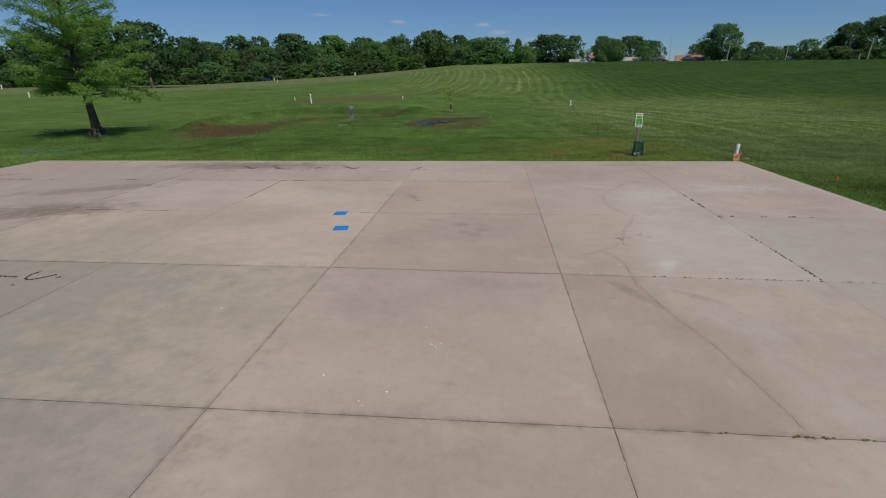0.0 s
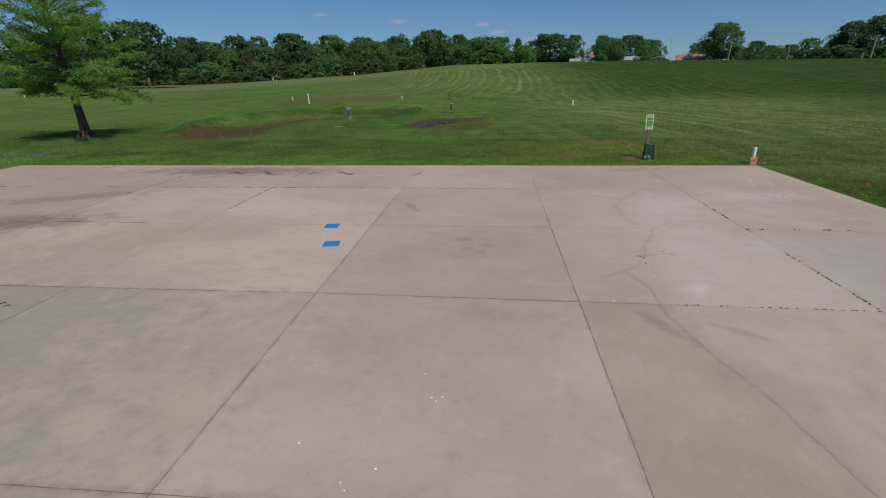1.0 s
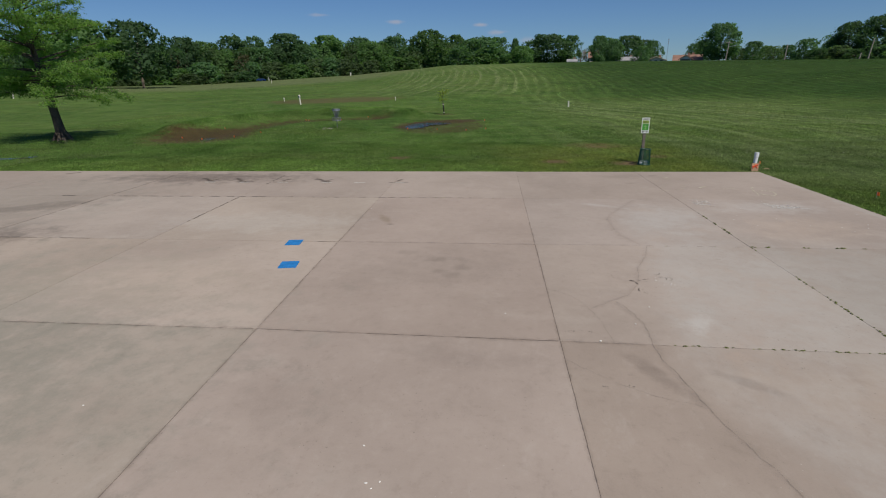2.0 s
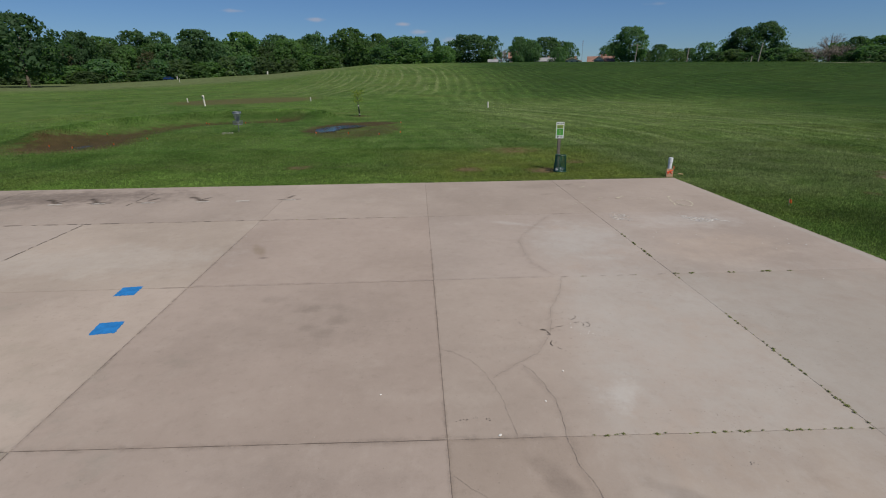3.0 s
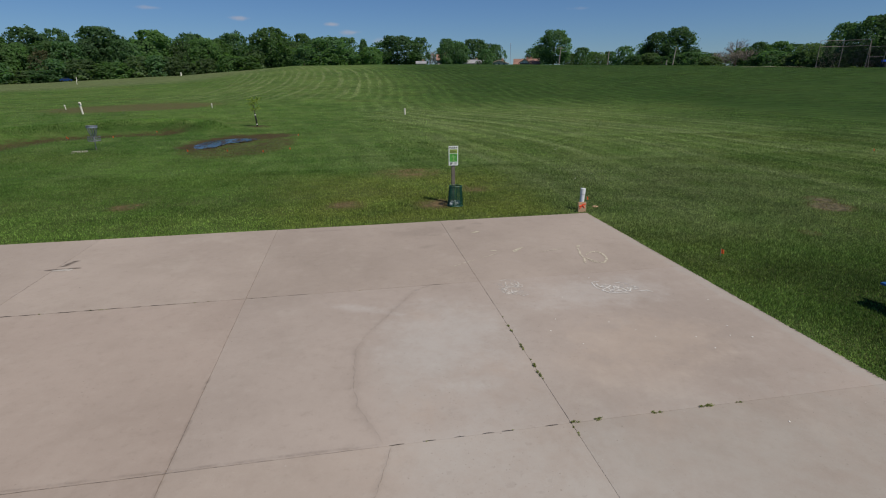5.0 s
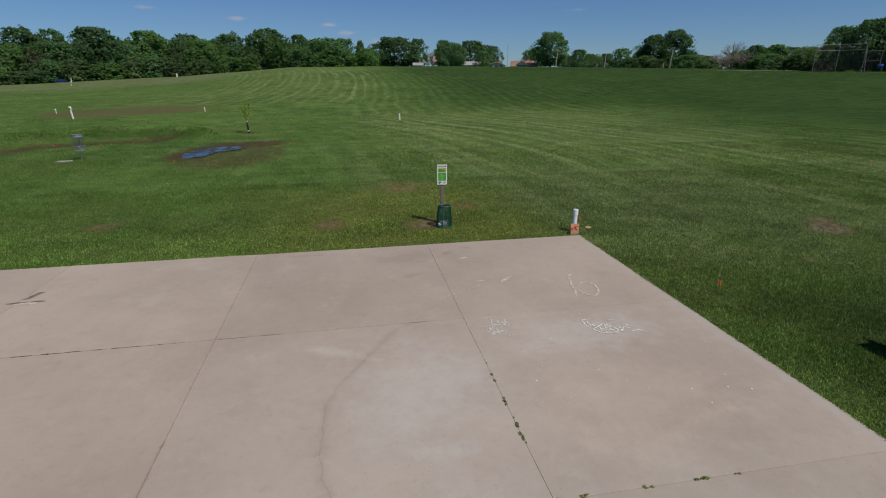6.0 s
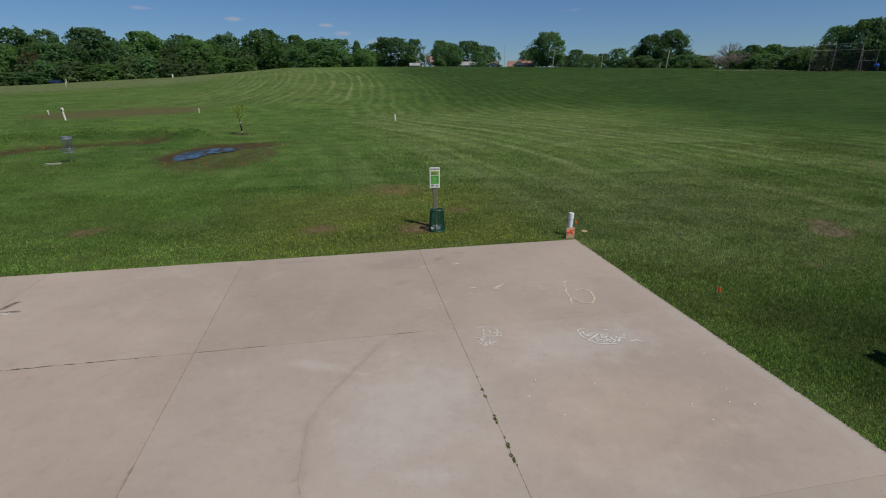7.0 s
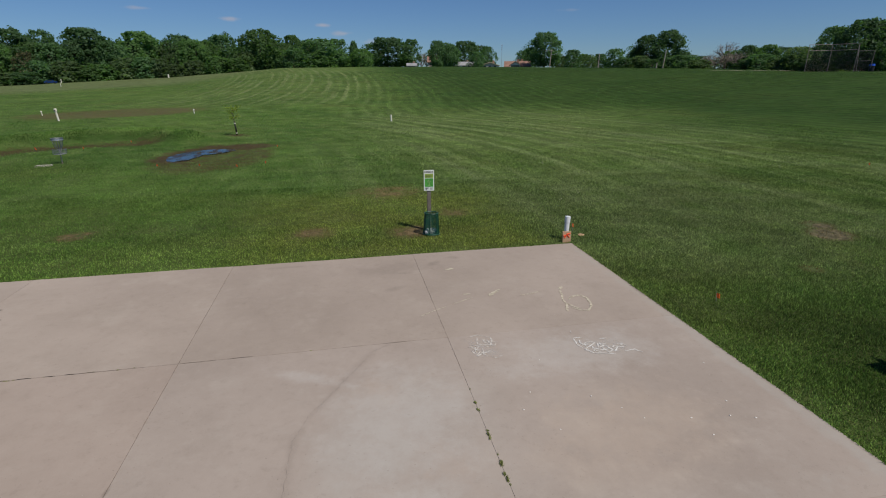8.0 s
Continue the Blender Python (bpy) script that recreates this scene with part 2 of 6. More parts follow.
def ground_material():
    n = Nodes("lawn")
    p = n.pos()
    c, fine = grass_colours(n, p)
    dirt = n.node("ShaderNodeAttribute")
    dirt.attribute_name = "dirt"
    worn = n.math("ADD", dirt.outputs["Fac"], n.math("MULTIPLY", n.math("SUBTRACT", n.noise(p, 2.0, 8, 0.8), 0.5), 2.6))
    mud = n.mix(n.noise(p, 2.2, 5), (0.029, 0.017, 0.008), (0.086, 0.050, 0.022))
    place = n.node("ShaderNodeSeparateXYZ", Vector=p)
    mud = n.mix(n.ramp(place.outputs["Y"], 12, 7), mud, n.mix(n.ramp(n.noise(p, 7.0, 6, 0.7), 0.38, 0.62), n.mix(n.ramp(place.outputs["X"], 1, 4), (0.085, 0.048, 0.025), (0.042, 0.031, 0.019)), n.mix(n.ramp(place.outputs["X"], 1, 4), (0.300, 0.185, 0.100), (0.235, 0.175, 0.105))))
    mud = n.mix(n.ramp(place.outputs["Y"], 36, 44), mud, n.mix(n.noise(p, 1.4, 6, 0.7), (0.052, 0.044, 0.018), (0.140, 0.100, 0.046)))
    m = n.ramp(worn, 0.3, 0.85)
    c = n.mix(n.math("MULTIPLY", m, 0.88), c, mud)
    # bare scraped spots in the lawn
    bare = n.ramp(n.noise(p, 0.35, 6, 0.7), 0.665, 0.74)
    c = n.mix(n.math("MULTIPLY", bare, 0.55), c, (0.14, 0.095, 0.045))
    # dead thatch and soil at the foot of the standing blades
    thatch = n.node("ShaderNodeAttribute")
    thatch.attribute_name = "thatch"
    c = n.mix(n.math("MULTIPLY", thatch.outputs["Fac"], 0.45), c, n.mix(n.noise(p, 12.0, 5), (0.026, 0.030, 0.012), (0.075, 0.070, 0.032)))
    h = n.math("ADD", n.math("MULTIPLY", fine, 1.0), n.noise(p, 30.0, 3))
    n.bump(h, 0.6, 0.05)
    return n.done(c, n.math("SUBTRACT", 0.96, n.math("MULTIPLY", m, 0.2)), 0.0, n.math("ADD", 0.06, n.math("MULTIPLY", m, 0.06)))


def blade_material():
    n = Nodes("grass_blades")
    c, fine = grass_colours(n, n.pos())
    r = n.node("ShaderNodeNewGeometry").outputs["Random Per Island"]
    # closer, evener turf away from the slab's corner
    place = n.node("ShaderNodeSeparateXYZ", Vector=n.pos())
    even = n.math("MULTIPLY", n.ramp(place.outputs["Y"], 0.5, 5), n.ramp(place.outputs["X"], -2, -8))
    low = n.mix(1.0, c, n.mix(even, (1.2, 1.28, 1.05), (1.75, 1.85, 1.55)), "MULTIPLY")
    c = n.mix(n.ramp(r, 0.42, 1.0, 0.0, 1.0), low, n.mix(1.0, c, n.mix(even, (4.5, 4.45, 3.9), (3.0, 3.1, 2.8)), "MULTIPLY"))
    dirt = n.node("ShaderNodeAttribute")
    dirt.attribute_name = "dirt"
    c = n.mix(n.math("MULTIPLY", n.ramp(dirt.outputs["Fac"], 0.2, 0.7), n.ramp(r, 0.0, 1.0, 0.95, 0.45)), c, (0.185, 0.120, 0.052))
    n.done(c, 0.6, 0.0, 0.25)
    t = n.node("ShaderNodeBsdfTranslucent", Color=c)
    s = n.t.nodes.new("ShaderNodeMixShader")
    s.inputs["Fac"].default_value = 0.45
    n.t.links.new(n.b.outputs[0], s.inputs[1])
    n.t.links.new(t.outputs[0], s.inputs[2])
    n.t.links.new(s.outputs[0], n.t.nodes["Material Output"].inputs["Surface"])
    return n.m


# x, y, half length, half width, turn, strength, tone: 0 brown-black stain, 1 pale wash, 2 tan wash
STAINS = (
    (-9.3, -8.9, 1.6, 0.9, 20, 0.22, 5), (-9.02, -8.42, 0.22, 0.14, 20, 0.42, 5), (-8.59, -8.78, 0.16, 0.22, 0, 0.40, 5), (-8.68, -9.07, 0.18, 0.12, 30, 0.45, 5), (-8.94, -8.93, 0.14, 0.10, 0, 0.40, 5), (-8.66, -8.35, 0.20, 0.12, -20, 0.38, 5), (-9.5, -8.07, 0.30, 0.16, 10, 0.25, 5),
    (-10.40, -5.88, 0.42, 0.11, -66, 0.70, 6), (-10.21, -6.30, 0.11, 0.06, 0, 0.8, 0),
    (-3.35, -0.67, 0.20, 0.10, 30, 0.40, 5), (-2.88, -0.41, 0.14, 0.09, 0, 0.40, 5), (-4.24, -1.84, 0.26, 0.10, 20, 0.30, 5), (-4.04, -1.09, 0.22, 0.09, -10, 0.30, 5),
    (-18.8, -7.7, 2.0, 0.8, 15, 0.95, 0), (-19.6, -5.3, 2.2, 0.5, 25, 0.8, 0), (-17.0, -1.2, 3.6, 0.9, 2, 0.9, 0),
)
WASHES = (
    (-4.6, -9.2, 1.1, 1.9, 10, 0.24, 1), (-2.4, -10.2, 2.9, 3.2, 0, 0.6, 3), (-15.8, -11.9, 4.8, 3.6, 0, 0.85, 4), (-20.5, -4.5, 3.6, 4.4, 0, 0.5, 4), (-13.6, -15.4, 2.8, 2.0, 0, 0.7, 4), (-9.4, -15.1, 1.6, 0.6, 4, 0.26, 0), (-4.3, -0.8, 1.1, 0.3, 0, 0.22, 0), (-6.2, -0.3, 0.6, 0.1, 0, 0.3, 0), (-0.1, -6.0, 0.13, 7.0, 0, 0.6, 3), (-10.2, -12.4, 0.5, 0.7, 20, 0.15, 0), (-8.4, -11.5, 0.9, 0.25, -8, 0.2, 0), (-5.65, -10.55, 0.30, 0.17, 60, 0.85, 1), (-4.6, -5.6, 0.9, 1.1, 0, 0.36, 1),
    (-5.7, -4.5, 0.6, 0.13, -27, 0.36, 1), (-13.0, -6.2, 2.4, 0.9, 0, 0.26, 1), (-2.0, -4.6, 1.4, 0.6, 0, 0.35, 1),
)
TANS = (
    (-2.2, -6.3, 1.3, 0.9, 20, 0.4, 2), (-13.2, -9.6, 1.9, 1.1, 0, 0.2, 2), (-4.2, -12.2, 1.6, 0.8, -20, 0.4, 2),
    (-6.45, -11.75, 0.5, 0.12, -62, 0.4, 0), (-5.6, -11.85, 0.42, 0.08, -38, 0.45, 0),
)


def concrete_material():
    n = Nodes("concrete")
    p = n.pos()
    info = n.node("ShaderNodeObjectInfo")
    big = n.noise(p, 0.22, 4, 0.6)
    mid = n.noise(p, 1.3, 6, 0.65)
    swept = n.noise(n.scaled(p, 1.0, 1.25, 1, 35), 0.9, 9, 0.7)
    fine = n.noise(p, 60.0, 4, 0.7)
    c = n.mix(n.ramp(big, 0.3, 0.7), (0.292, 0.237, 0.199), (0.372, 0.306, 0.261))
    c = n.mix(n.math("MULTIPLY", n.ramp(mid, 0.5, 0.75), 0.45), c, (0.390, 0.334, 0.288))
    c = n.mix(n.math("MULTIPLY", n.ramp(swept, 0.48, 0.72), 0.22), c, (0.215, 0.172, 0.138))
    grit = n.noise(p, 7.0, 6, 0.75)
    c = n.mix(n.math("MULTIPLY", n.ramp(grit, 0.50, 0.78), 0.36), c, (0.200, 0.160, 0.128))
    c = n.mix(n.math("MULTIPLY", n.ramp(grit, 0.48, 0.25), 0.30), c, (0.405, 0.348, 0.298))
    warp = n.math("MULTIPLY", n.math("SUBTRACT", n.noise(p, 1.9, 8, 0.72), 0.5), 3.0)
    patchy = n.ramp(n.noise(p, 4.5, 8, 0.75), 0.34, 0.62, 0.60, 1.0)
    tones = ((0.130, 0.100, 0.083), (0.470, 0.440, 0.410), (0.430, 0.335, 0.262), (0.345, 0.312, 0.276), (0.235, 0.214, 0.178), (0.165, 0.135, 0.110), (0.205, 0.155, 0.104))
    for x, y, a, b, turn, strength, tone in STAINS + WASHES + TANS:
        shift = n.node("ShaderNodeVectorMath", Vector=p)
        shift.operation = "SUBTRACT"
        shift.inputs[1].default_value = (x, y, 0)
        off = n.node("ShaderNodeMapping", Vector=shift.outputs[0])
        off.vector_type = "TEXTURE"
        off.inputs["Rotation"].default_value = (0, 0, radians(turn))
        off.inputs["Scale"].default_value = (a, b, 1)
        away = n.node("ShaderNodeVectorMath", Vector=off.outputs["Vector"])
        away.operation = "LENGTH"
        near = n.ramp(n.math("ADD", away.outputs["Value"], warp), 1.25, 0.25)
        c = n.mix(n.math("MULTIPLY", n.math("MULTIPLY", near, patchy), strength), c, tones[tone])
    c = n.mix(1.0, c, info.outputs["Color"], "MULTIPLY")
    # the paler, washed-out side of the long crack
    sep = n.node("ShaderNodeSeparateXYZ", Vector=p)
    bend = n.t.nodes.new("ShaderNodeValToRGB")
    n.put(bend.inputs["Fac"], n.ramp_linear(sep.outputs["Y"], -15.0, -3.0))
    stops = ((-15.0, -5.7), (-13.74, -5.87), (-12.5, -6.12), (-11.45, -6.34), (-10.58, -6.29), (-9.3, -6.04), (-8.6, -5.84), (-7.5, -5.5), (-6.88, -5.73), (-5.75, -5.72), (-5.34, -5.58), (-4.45, -5.04), (-3.84, -4.5))
    while len(bend.color_ramp.elements) < len(stops):
        bend.color_ramp.elements.new(0.5)
    for e, (y, x) in zip(bend.color_ramp.elements, stops):
        e.position = (y + 15.0) / 12.0
        k = (x + 8.0) / 4.0
        e.color = (k, k, k, 1.0)
    beside = n.math("SUBTRACT", sep.outputs["X"], n.math("SUBTRACT", n.math("MULTIPLY", bend.outputs["Color"], 4.0), 8.0))
    beside = n.math("ADD", beside, n.math("MULTIPLY", n.math("SUBTRACT", mid, 0.5), 0.5))
    pale = n.math("MULTIPLY", n.ramp(beside, -0.05, 0.55), n.ramp(beside, 4.2, 1.6, 0.2, 1.0))
    pale = n.math("MULTIPLY", pale, n.math("MULTIPLY", n.ramp(sep.outputs["Y"], -3.9, -5.2), n.ramp(sep.outputs["Y"], -15.5, -14.0, 0.35, 1.0)))
    fence = n.math("MAXIMUM", n.ramp(sep.outputs["X"], -2.9, -4.5), n.ramp(sep.outputs["Y"], -6.6, -8.2))
    pale = n.math("MULTIPLY", pale, n.math("MULTIPLY", fence, n.ramp(patchy, 0.45, 1.0, 0.55, 1.0)))
    cloud = n.noise(n.scaled(p, 1.0, 0.7, 1.0, 25), 1.1, 7, 0.7)
    c = n.mix(n.math("MULTIPLY", pale, n.ramp(cloud, 0.36, 0.62, 0.55, 0.20)), c, (0.398, 0.366, 0.332))
    c = n.mix(n.math("MULTIPLY", pale, n.ramp(cloud, 0.54, 0.72, 0.0, 0.40)), c, (0.375, 0.285, 0.222))
    # scrubbed mottling, heavier towards the near panels
    scrub = n.noise(n.scaled(p, 1.0, 0.55, 1.0, -38), 3.2, 9, 0.78)
    heavy = n.ramp(sep.outputs["Y"], -9.5, -12.5, 0.35, 1.0)
    c = n.mix(n.math("MULTIPLY", n.math("MULTIPLY", n.ramp(scrub, 0.52, 0.72), heavy), 0.30), c, (0.430, 0.375, 0.330))
    c = n.mix(n.math("MULTIPLY", n.math("MULTIPLY", n.ramp(scrub, 0.47, 0.28), heavy), 0.34), c, (0.205, 0.165, 0.136))
    # dark pin spots and pits, thick in some places and few in others
    crowd = n.ramp(n.noise(p, 0.7, 4, 0.6), 0.42, 0.68)
    spots = n.ramp(n.math("ADD", n.noise(p, 9.0, 4, 0.6), n.math("MULTIPLY", crowd, 0.07)), 0.66, 0.74)
    c = n.mix(n.math("MULTIPLY", spots, 0.16), c, (0.175, 0.135, 0.108))
    pits = n.ramp(n.math("ADD", n.noise(p, 34.0, 2, 0.5), n.math("MULTIPLY", crowd, 0.05)), 0.70, 0.78)
    c = n.mix(n.math("MULTIPLY", pits, 0.5), c, (0.150, 0.118, 0.096))
    flecks = n.ramp(n.noise(n.scaled(p, 1.0, 1.0, 1.0, 47), 27.0, 2, 0.5), 0.735, 0.80)
    c = n.mix(n.math("MULTIPLY", flecks, 0.45), c, (0.50, 0.455, 0.405))
    c = n.mix(n.ramp(fine, 0.2, 0.8, 0.0, 0.16), c, (0.385, 0.335, 0.292))
    n.bump(n.math("ADD", fine, n.math("MULTIPLY", mid, 0.6)), 0.25, 0.006)
    return n.done(c, n.ramp(mid, 0.3, 0.7, 0.82, 0.93), 0.0, 0.25)


LAWN, BLADES, CONCRETE = ground_material(), blade_material(), concrete_material()
JOINT = plain("joint_dirt", (0.165, 0.130, 0.104), 0.95, scale=8, local=False)
TAR = plain("joint_tar", (0.060, 0.050, 0.040), 0.85, scale=20, local=False)
BED = plain("joint_bed_soil", (0.20, 0.163, 0.135), 0.95, scale=8, local=False)
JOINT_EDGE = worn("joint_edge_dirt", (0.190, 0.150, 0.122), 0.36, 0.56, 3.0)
CRACK = worn("crack_dark", (0.205, 0.168, 0.141), 0.34, 0.55, 4.0)
SCAR = worn("scar_stain", (0.085, 0.068, 0.056), 0.22, 0.56, 6.0, soft=0.72)
TWIG = plain("grey_twigs", (0.27, 0.225, 0.185), 0.95, scale=3, spread=0.3, bump=0.0)
TRACK = plain("pale_gravel", (0.40, 0.34, 0.26), 0.95, scale=3, spread=0.35, bump=0.0, local=False)
CHALK_WORN = worn("worn_marking", (0.56, 0.52, 0.475), 0.31, 0.54, 30.0, 0.5)
CHALK_STROKE = worn("chalk_stroke", (0.61, 0.585, 0.55), 0.30, 0.52, 30.0, 0.5)
CHIP = plain("chipped_dark", (0.095, 0.078, 0.064), 0.95, scale=30, spread=0.3, local=False)
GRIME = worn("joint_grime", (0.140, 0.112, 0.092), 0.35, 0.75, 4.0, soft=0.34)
SMUDGE = worn("crack_smudge", (0.150, 0.120, 0.099), 0.20, 0.60, 3.0, soft=0.085)
PALE_SCAR = plain("pale_scar", (0.43, 0.39, 0.345), 0.9, scale=30, spread=0.25, local=False)
BLUE_PAINT = plain("blue_marking_paint", (0.018, 0.175, 0.46), 0.75, scale=30, spread=0.22)
CHALK = plain("white_marking", (0.74, 0.71, 0.66), 0.9, scale=40, spread=0.25, local=False)
CHALK_FAINT = worn("faded_marking", (0.51, 0.452, 0.352), 0.30, 0.55, 26.0, 0.6)
CHALK_DUST = worn("chalk_dust", (0.56, 0.53, 0.49), 0.30, 0.66, 9.0, soft=0.32)
def water_material():
    n = Nodes("puddle_water")
    p = n.pos()
    n.bump(n.noise(p, 3.0, 3), 0.25, 0.02)
    silt = n.ramp(n.noise(n.scaled(p, 1.0, 0.5, 1.0), 2.2, 7, 0.75), 0.43, 0.62)
    c = n.mix(silt, (0.010, 0.014, 0.026), (0.050, 0.036, 0.022))
    return n.done(c, n.ramp(silt, 0.0, 1.0, 0.10, 0.5), 0.0, n.ramp(silt, 0.0, 1.0, 0.26, 0.08))


WATER = water_material()
BARK = plain("bark", (0.085, 0.066, 0.052), 0.95, scale=9, spread=0.5, bump=0.8)
FAR_BARK = plain("grey_bark", (0.16, 0.13, 0.105), 0.95, scale=3, spread=0.3, bump=0.0)
PVC = plain("white_pvc", (0.74, 0.75, 0.76), 0.35, scale=6, spread=0.08, bump=0.0, spec=0.5)
POST_WHITE = plain("white_post_paint", (0.70, 0.67, 0.58), 0.6, scale=6, spread=0.15)
ORANGE = plain("orange_flag", (0.95, 0.22, 0.05), 0.6, scale=10, spread=0.15, bump=0.0)
ORANGE_PAINT = plain("orange_spray", (0.80, 0.10, 0.035), 0.7, scale=30, spread=0.2, bump=0.0)
BOARD = plain("weathered_board", (0.46, 0.29, 0.18), 0.85, scale=12, spread=0.25)
POST_WOOD = plain("grey_post", (0.17, 0.145, 0.12), 0.8, scale=14, spread=0.35)
SIGN_WHITE = plain("sign_white", (0.78, 0.80, 0.76), 0.45, scale=6, spread=0.05, bump=0.0)
SIGN_GREEN = plain("sign_green", (0.09, 0.36, 0.06), 0.5, scale=20, spread=0.25, bump=0.0)
SIGN_LIME = plain("sign_olive", (0.33, 0.45, 0.09), 0.5, scale=20, spread=0.25, bump=0.0)
SIGN_INK = plain("sign_ink", (0.03, 0.035, 0.03), 0.6, scale=20, spread=0.1, bump=0.0)
SIGN_PALE = plain("sign_pale_green", (0.35, 0.62, 0.22), 0.5, scale=20, spread=0.15, bump=0.0)
BIN_GREEN = plain("bin_green_paint", (0.010, 0.075, 0.045), 0.45, 0.0, scale=20, spread=0.25, spec=0.5)
TRASH = plain("pale_litter", (0.50, 0.52, 0.52), 0.6, scale=20, spread=0.3)
TRASH_BLUE = plain("blue_litter", (0.10, 0.16, 0.24), 0.5, scale=20, spread=0.3)
STEEL = plain("galvanised_steel", (0.50, 0.52, 0.54), 0.42, 0.85, scale=20, spread=0.15, bump=0.05)
CHAIN = plain("chain_steel", (0.20, 0.215, 0.235), 0.5, 0.3, scale=20, spread=0.2, bump=0.0)
BAND_BLUE = plain("faded_blue_band", (0.20, 0.235, 0.29), 0.6, scale=20, spread=0.2, bump=0.0)
BENCH_BLUE = plain("bench_blue", (0.010, 0.075, 0.24), 0.38, scale=10, spread=0.2, bump=0.05, spec=0.5)
BENCH_NAVY = plain("bench_navy", (0.006, 0.016, 0.085), 0.4, scale=10, spread=0.2, bump=0.05, spec=0.5)
BLACK = plain("black_guard", (0.012, 0.012, 0.012), 0.5, scale=10, spread=0.2, bump=0.0)
WALL_CREAM = plain("cream_siding", (0.60, 0.53, 0.44), 0.8, scale=1.5, spread=0.1, bump=0.0)
WALL_WHITE = plain("white_siding", (0.72, 0.70, 0.66), 0.8, scale=1.5, spread=0.08, bump=0.0)
WALL_BRICK = plain("brown_brick_wall", (0.32, 0.19, 0.13), 0.85, scale=2, spread=0.2, bump=0.0)
ROOF_RED = plain("red_brown_shingle", (0.25, 0.145, 0.11), 0.9, scale=2, spread=0.25, bump=0.0)
ROOF_GREY = plain("grey_shingle", (0.29, 0.29, 0.30), 0.9, scale=2, spread=0.2, bump=0.0)
ROOF_TAN = plain("tan_shingle", (0.50, 0.41, 0.31), 0.9, scale=2, spread=0.2, bump=0.0)
PANE = Nodes("window_glass").done((0.02, 0.025, 0.03), 0.08, 0.0, 0.6)
POLE_WOOD = plain("pole_wood", (0.38, 0.33, 0.27), 0.9, scale=3, spread=0.25, bump=0.0)
RUST_STEEL = plain("rusty_steel", (0.33, 0.285, 0.25), 0.8, 0.2, scale=4, spread=0.3, bump=0.0)
BARREL_BLUE = plain("blue_plastic", (0.02, 0.09, 0.50), 0.4, scale=3, spread=0.1, bump=0.0)
CAR_BLUE = plain("blue_car_paint", (0.012, 0.042, 0.17), 0.25, 0.3, scale=2, spread=0.1, bump=0.0, spec=0.6)
CAR_BLACK = plain("black_car_paint", (0.012, 0.013, 0.016), 0.25, 0.2, scale=2, spread=0.1, bump=0.0, spec=0.6)
LEAF_WOOD = foliage("wood_leaves", (0.083, 0.156, 0.074), (0.116, 0.218, 0.094))
LEAF_LIGHT = foliage("light_leaves", (0.086, 0.162, 0.058), (0.142, 0.258, 0.086))
LEAF_OLIVE = foliage("olive_leaves", (0.082, 0.132, 0.062), (0.135, 0.204, 0.092))
LEAF_CYPRESS = foliage("cypress_needles", (0.120, 0.215, 0.058), (0.235, 0.375, 0.105))
LEAF_YOUNG = foliage("young_leaves", (0.17, 0.23, 0.035), (0.30, 0.37, 0.070), 0.5)
LEAF_RUST = foliage("rust_leaves", (0.070, 0.072, 0.034), (0.135, 0.120, 0.060), 0.4)
WEED = foliage("weed_leaves", (0.150, 0.175, 0.058), (0.320, 0.335, 0.130), 0.4)


# ---------- mesh helpers ----------
def mesh_of(bm, name, material):
    me = bpy.data.meshes.new(name)
    bm.normal_update()
    bm.to_mesh(me)
    bm.free()
    me.materials.append(material)
    return me


def part(name, bm, material, parent, label="", smooth=False):
    """Links a bmesh as one mesh under a thing or a part."""
    me = bm if isinstance(bm, bpy.types.Mesh) else mesh_of(bm, name, material)
    if smooth:
        me.polygons.foreach_set("use_smooth", [True] * len(me.polygons))
    ob = new(name, me)
    ob.parent = parent
    if label:
        ob["label"] = label
    return ob


def thing(name, place, label, category, group="", kind=""):
    ob = new(name)
    ob.empty_display_size = 0.1
    ob.matrix_basis = place
    return tagged(ob, label, category, group, kind)


def box(bm, x0, x1, y0, y1, z0, z1, bevel=0.0):
    m = Matrix.LocRotScale(((x0 + x1) / 2, (y0 + y1) / 2, (z0 + z1) / 2), None, (x1 - x0, y1 - y0, z1 - z0))
    made = bmesh.ops.create_cube(bm, size=1.0, matrix=m)
    if bevel:
        edges = {e for v in made["verts"] for e in v.link_edges}
        bmesh.ops.bevel(bm, geom=list(edges), offset=bevel, segments=2, affect="EDGES", profile=0.6)
    return bm


def tube(bm, a, b, r0, r1=None, seg=10, caps=True):
    a, b = Vector(a), Vector(b)
    way = b - a
    m = Matrix.Translation((a + b) / 2) @ way.to_track_quat("Z", "Y").to_matrix().to_4x4()
    bmesh.ops.create_cone(bm, cap_ends=caps, segments=seg, radius1=r0, radius2=r0 if r1 is None else r1, depth=way.length, matrix=m)
    return bm


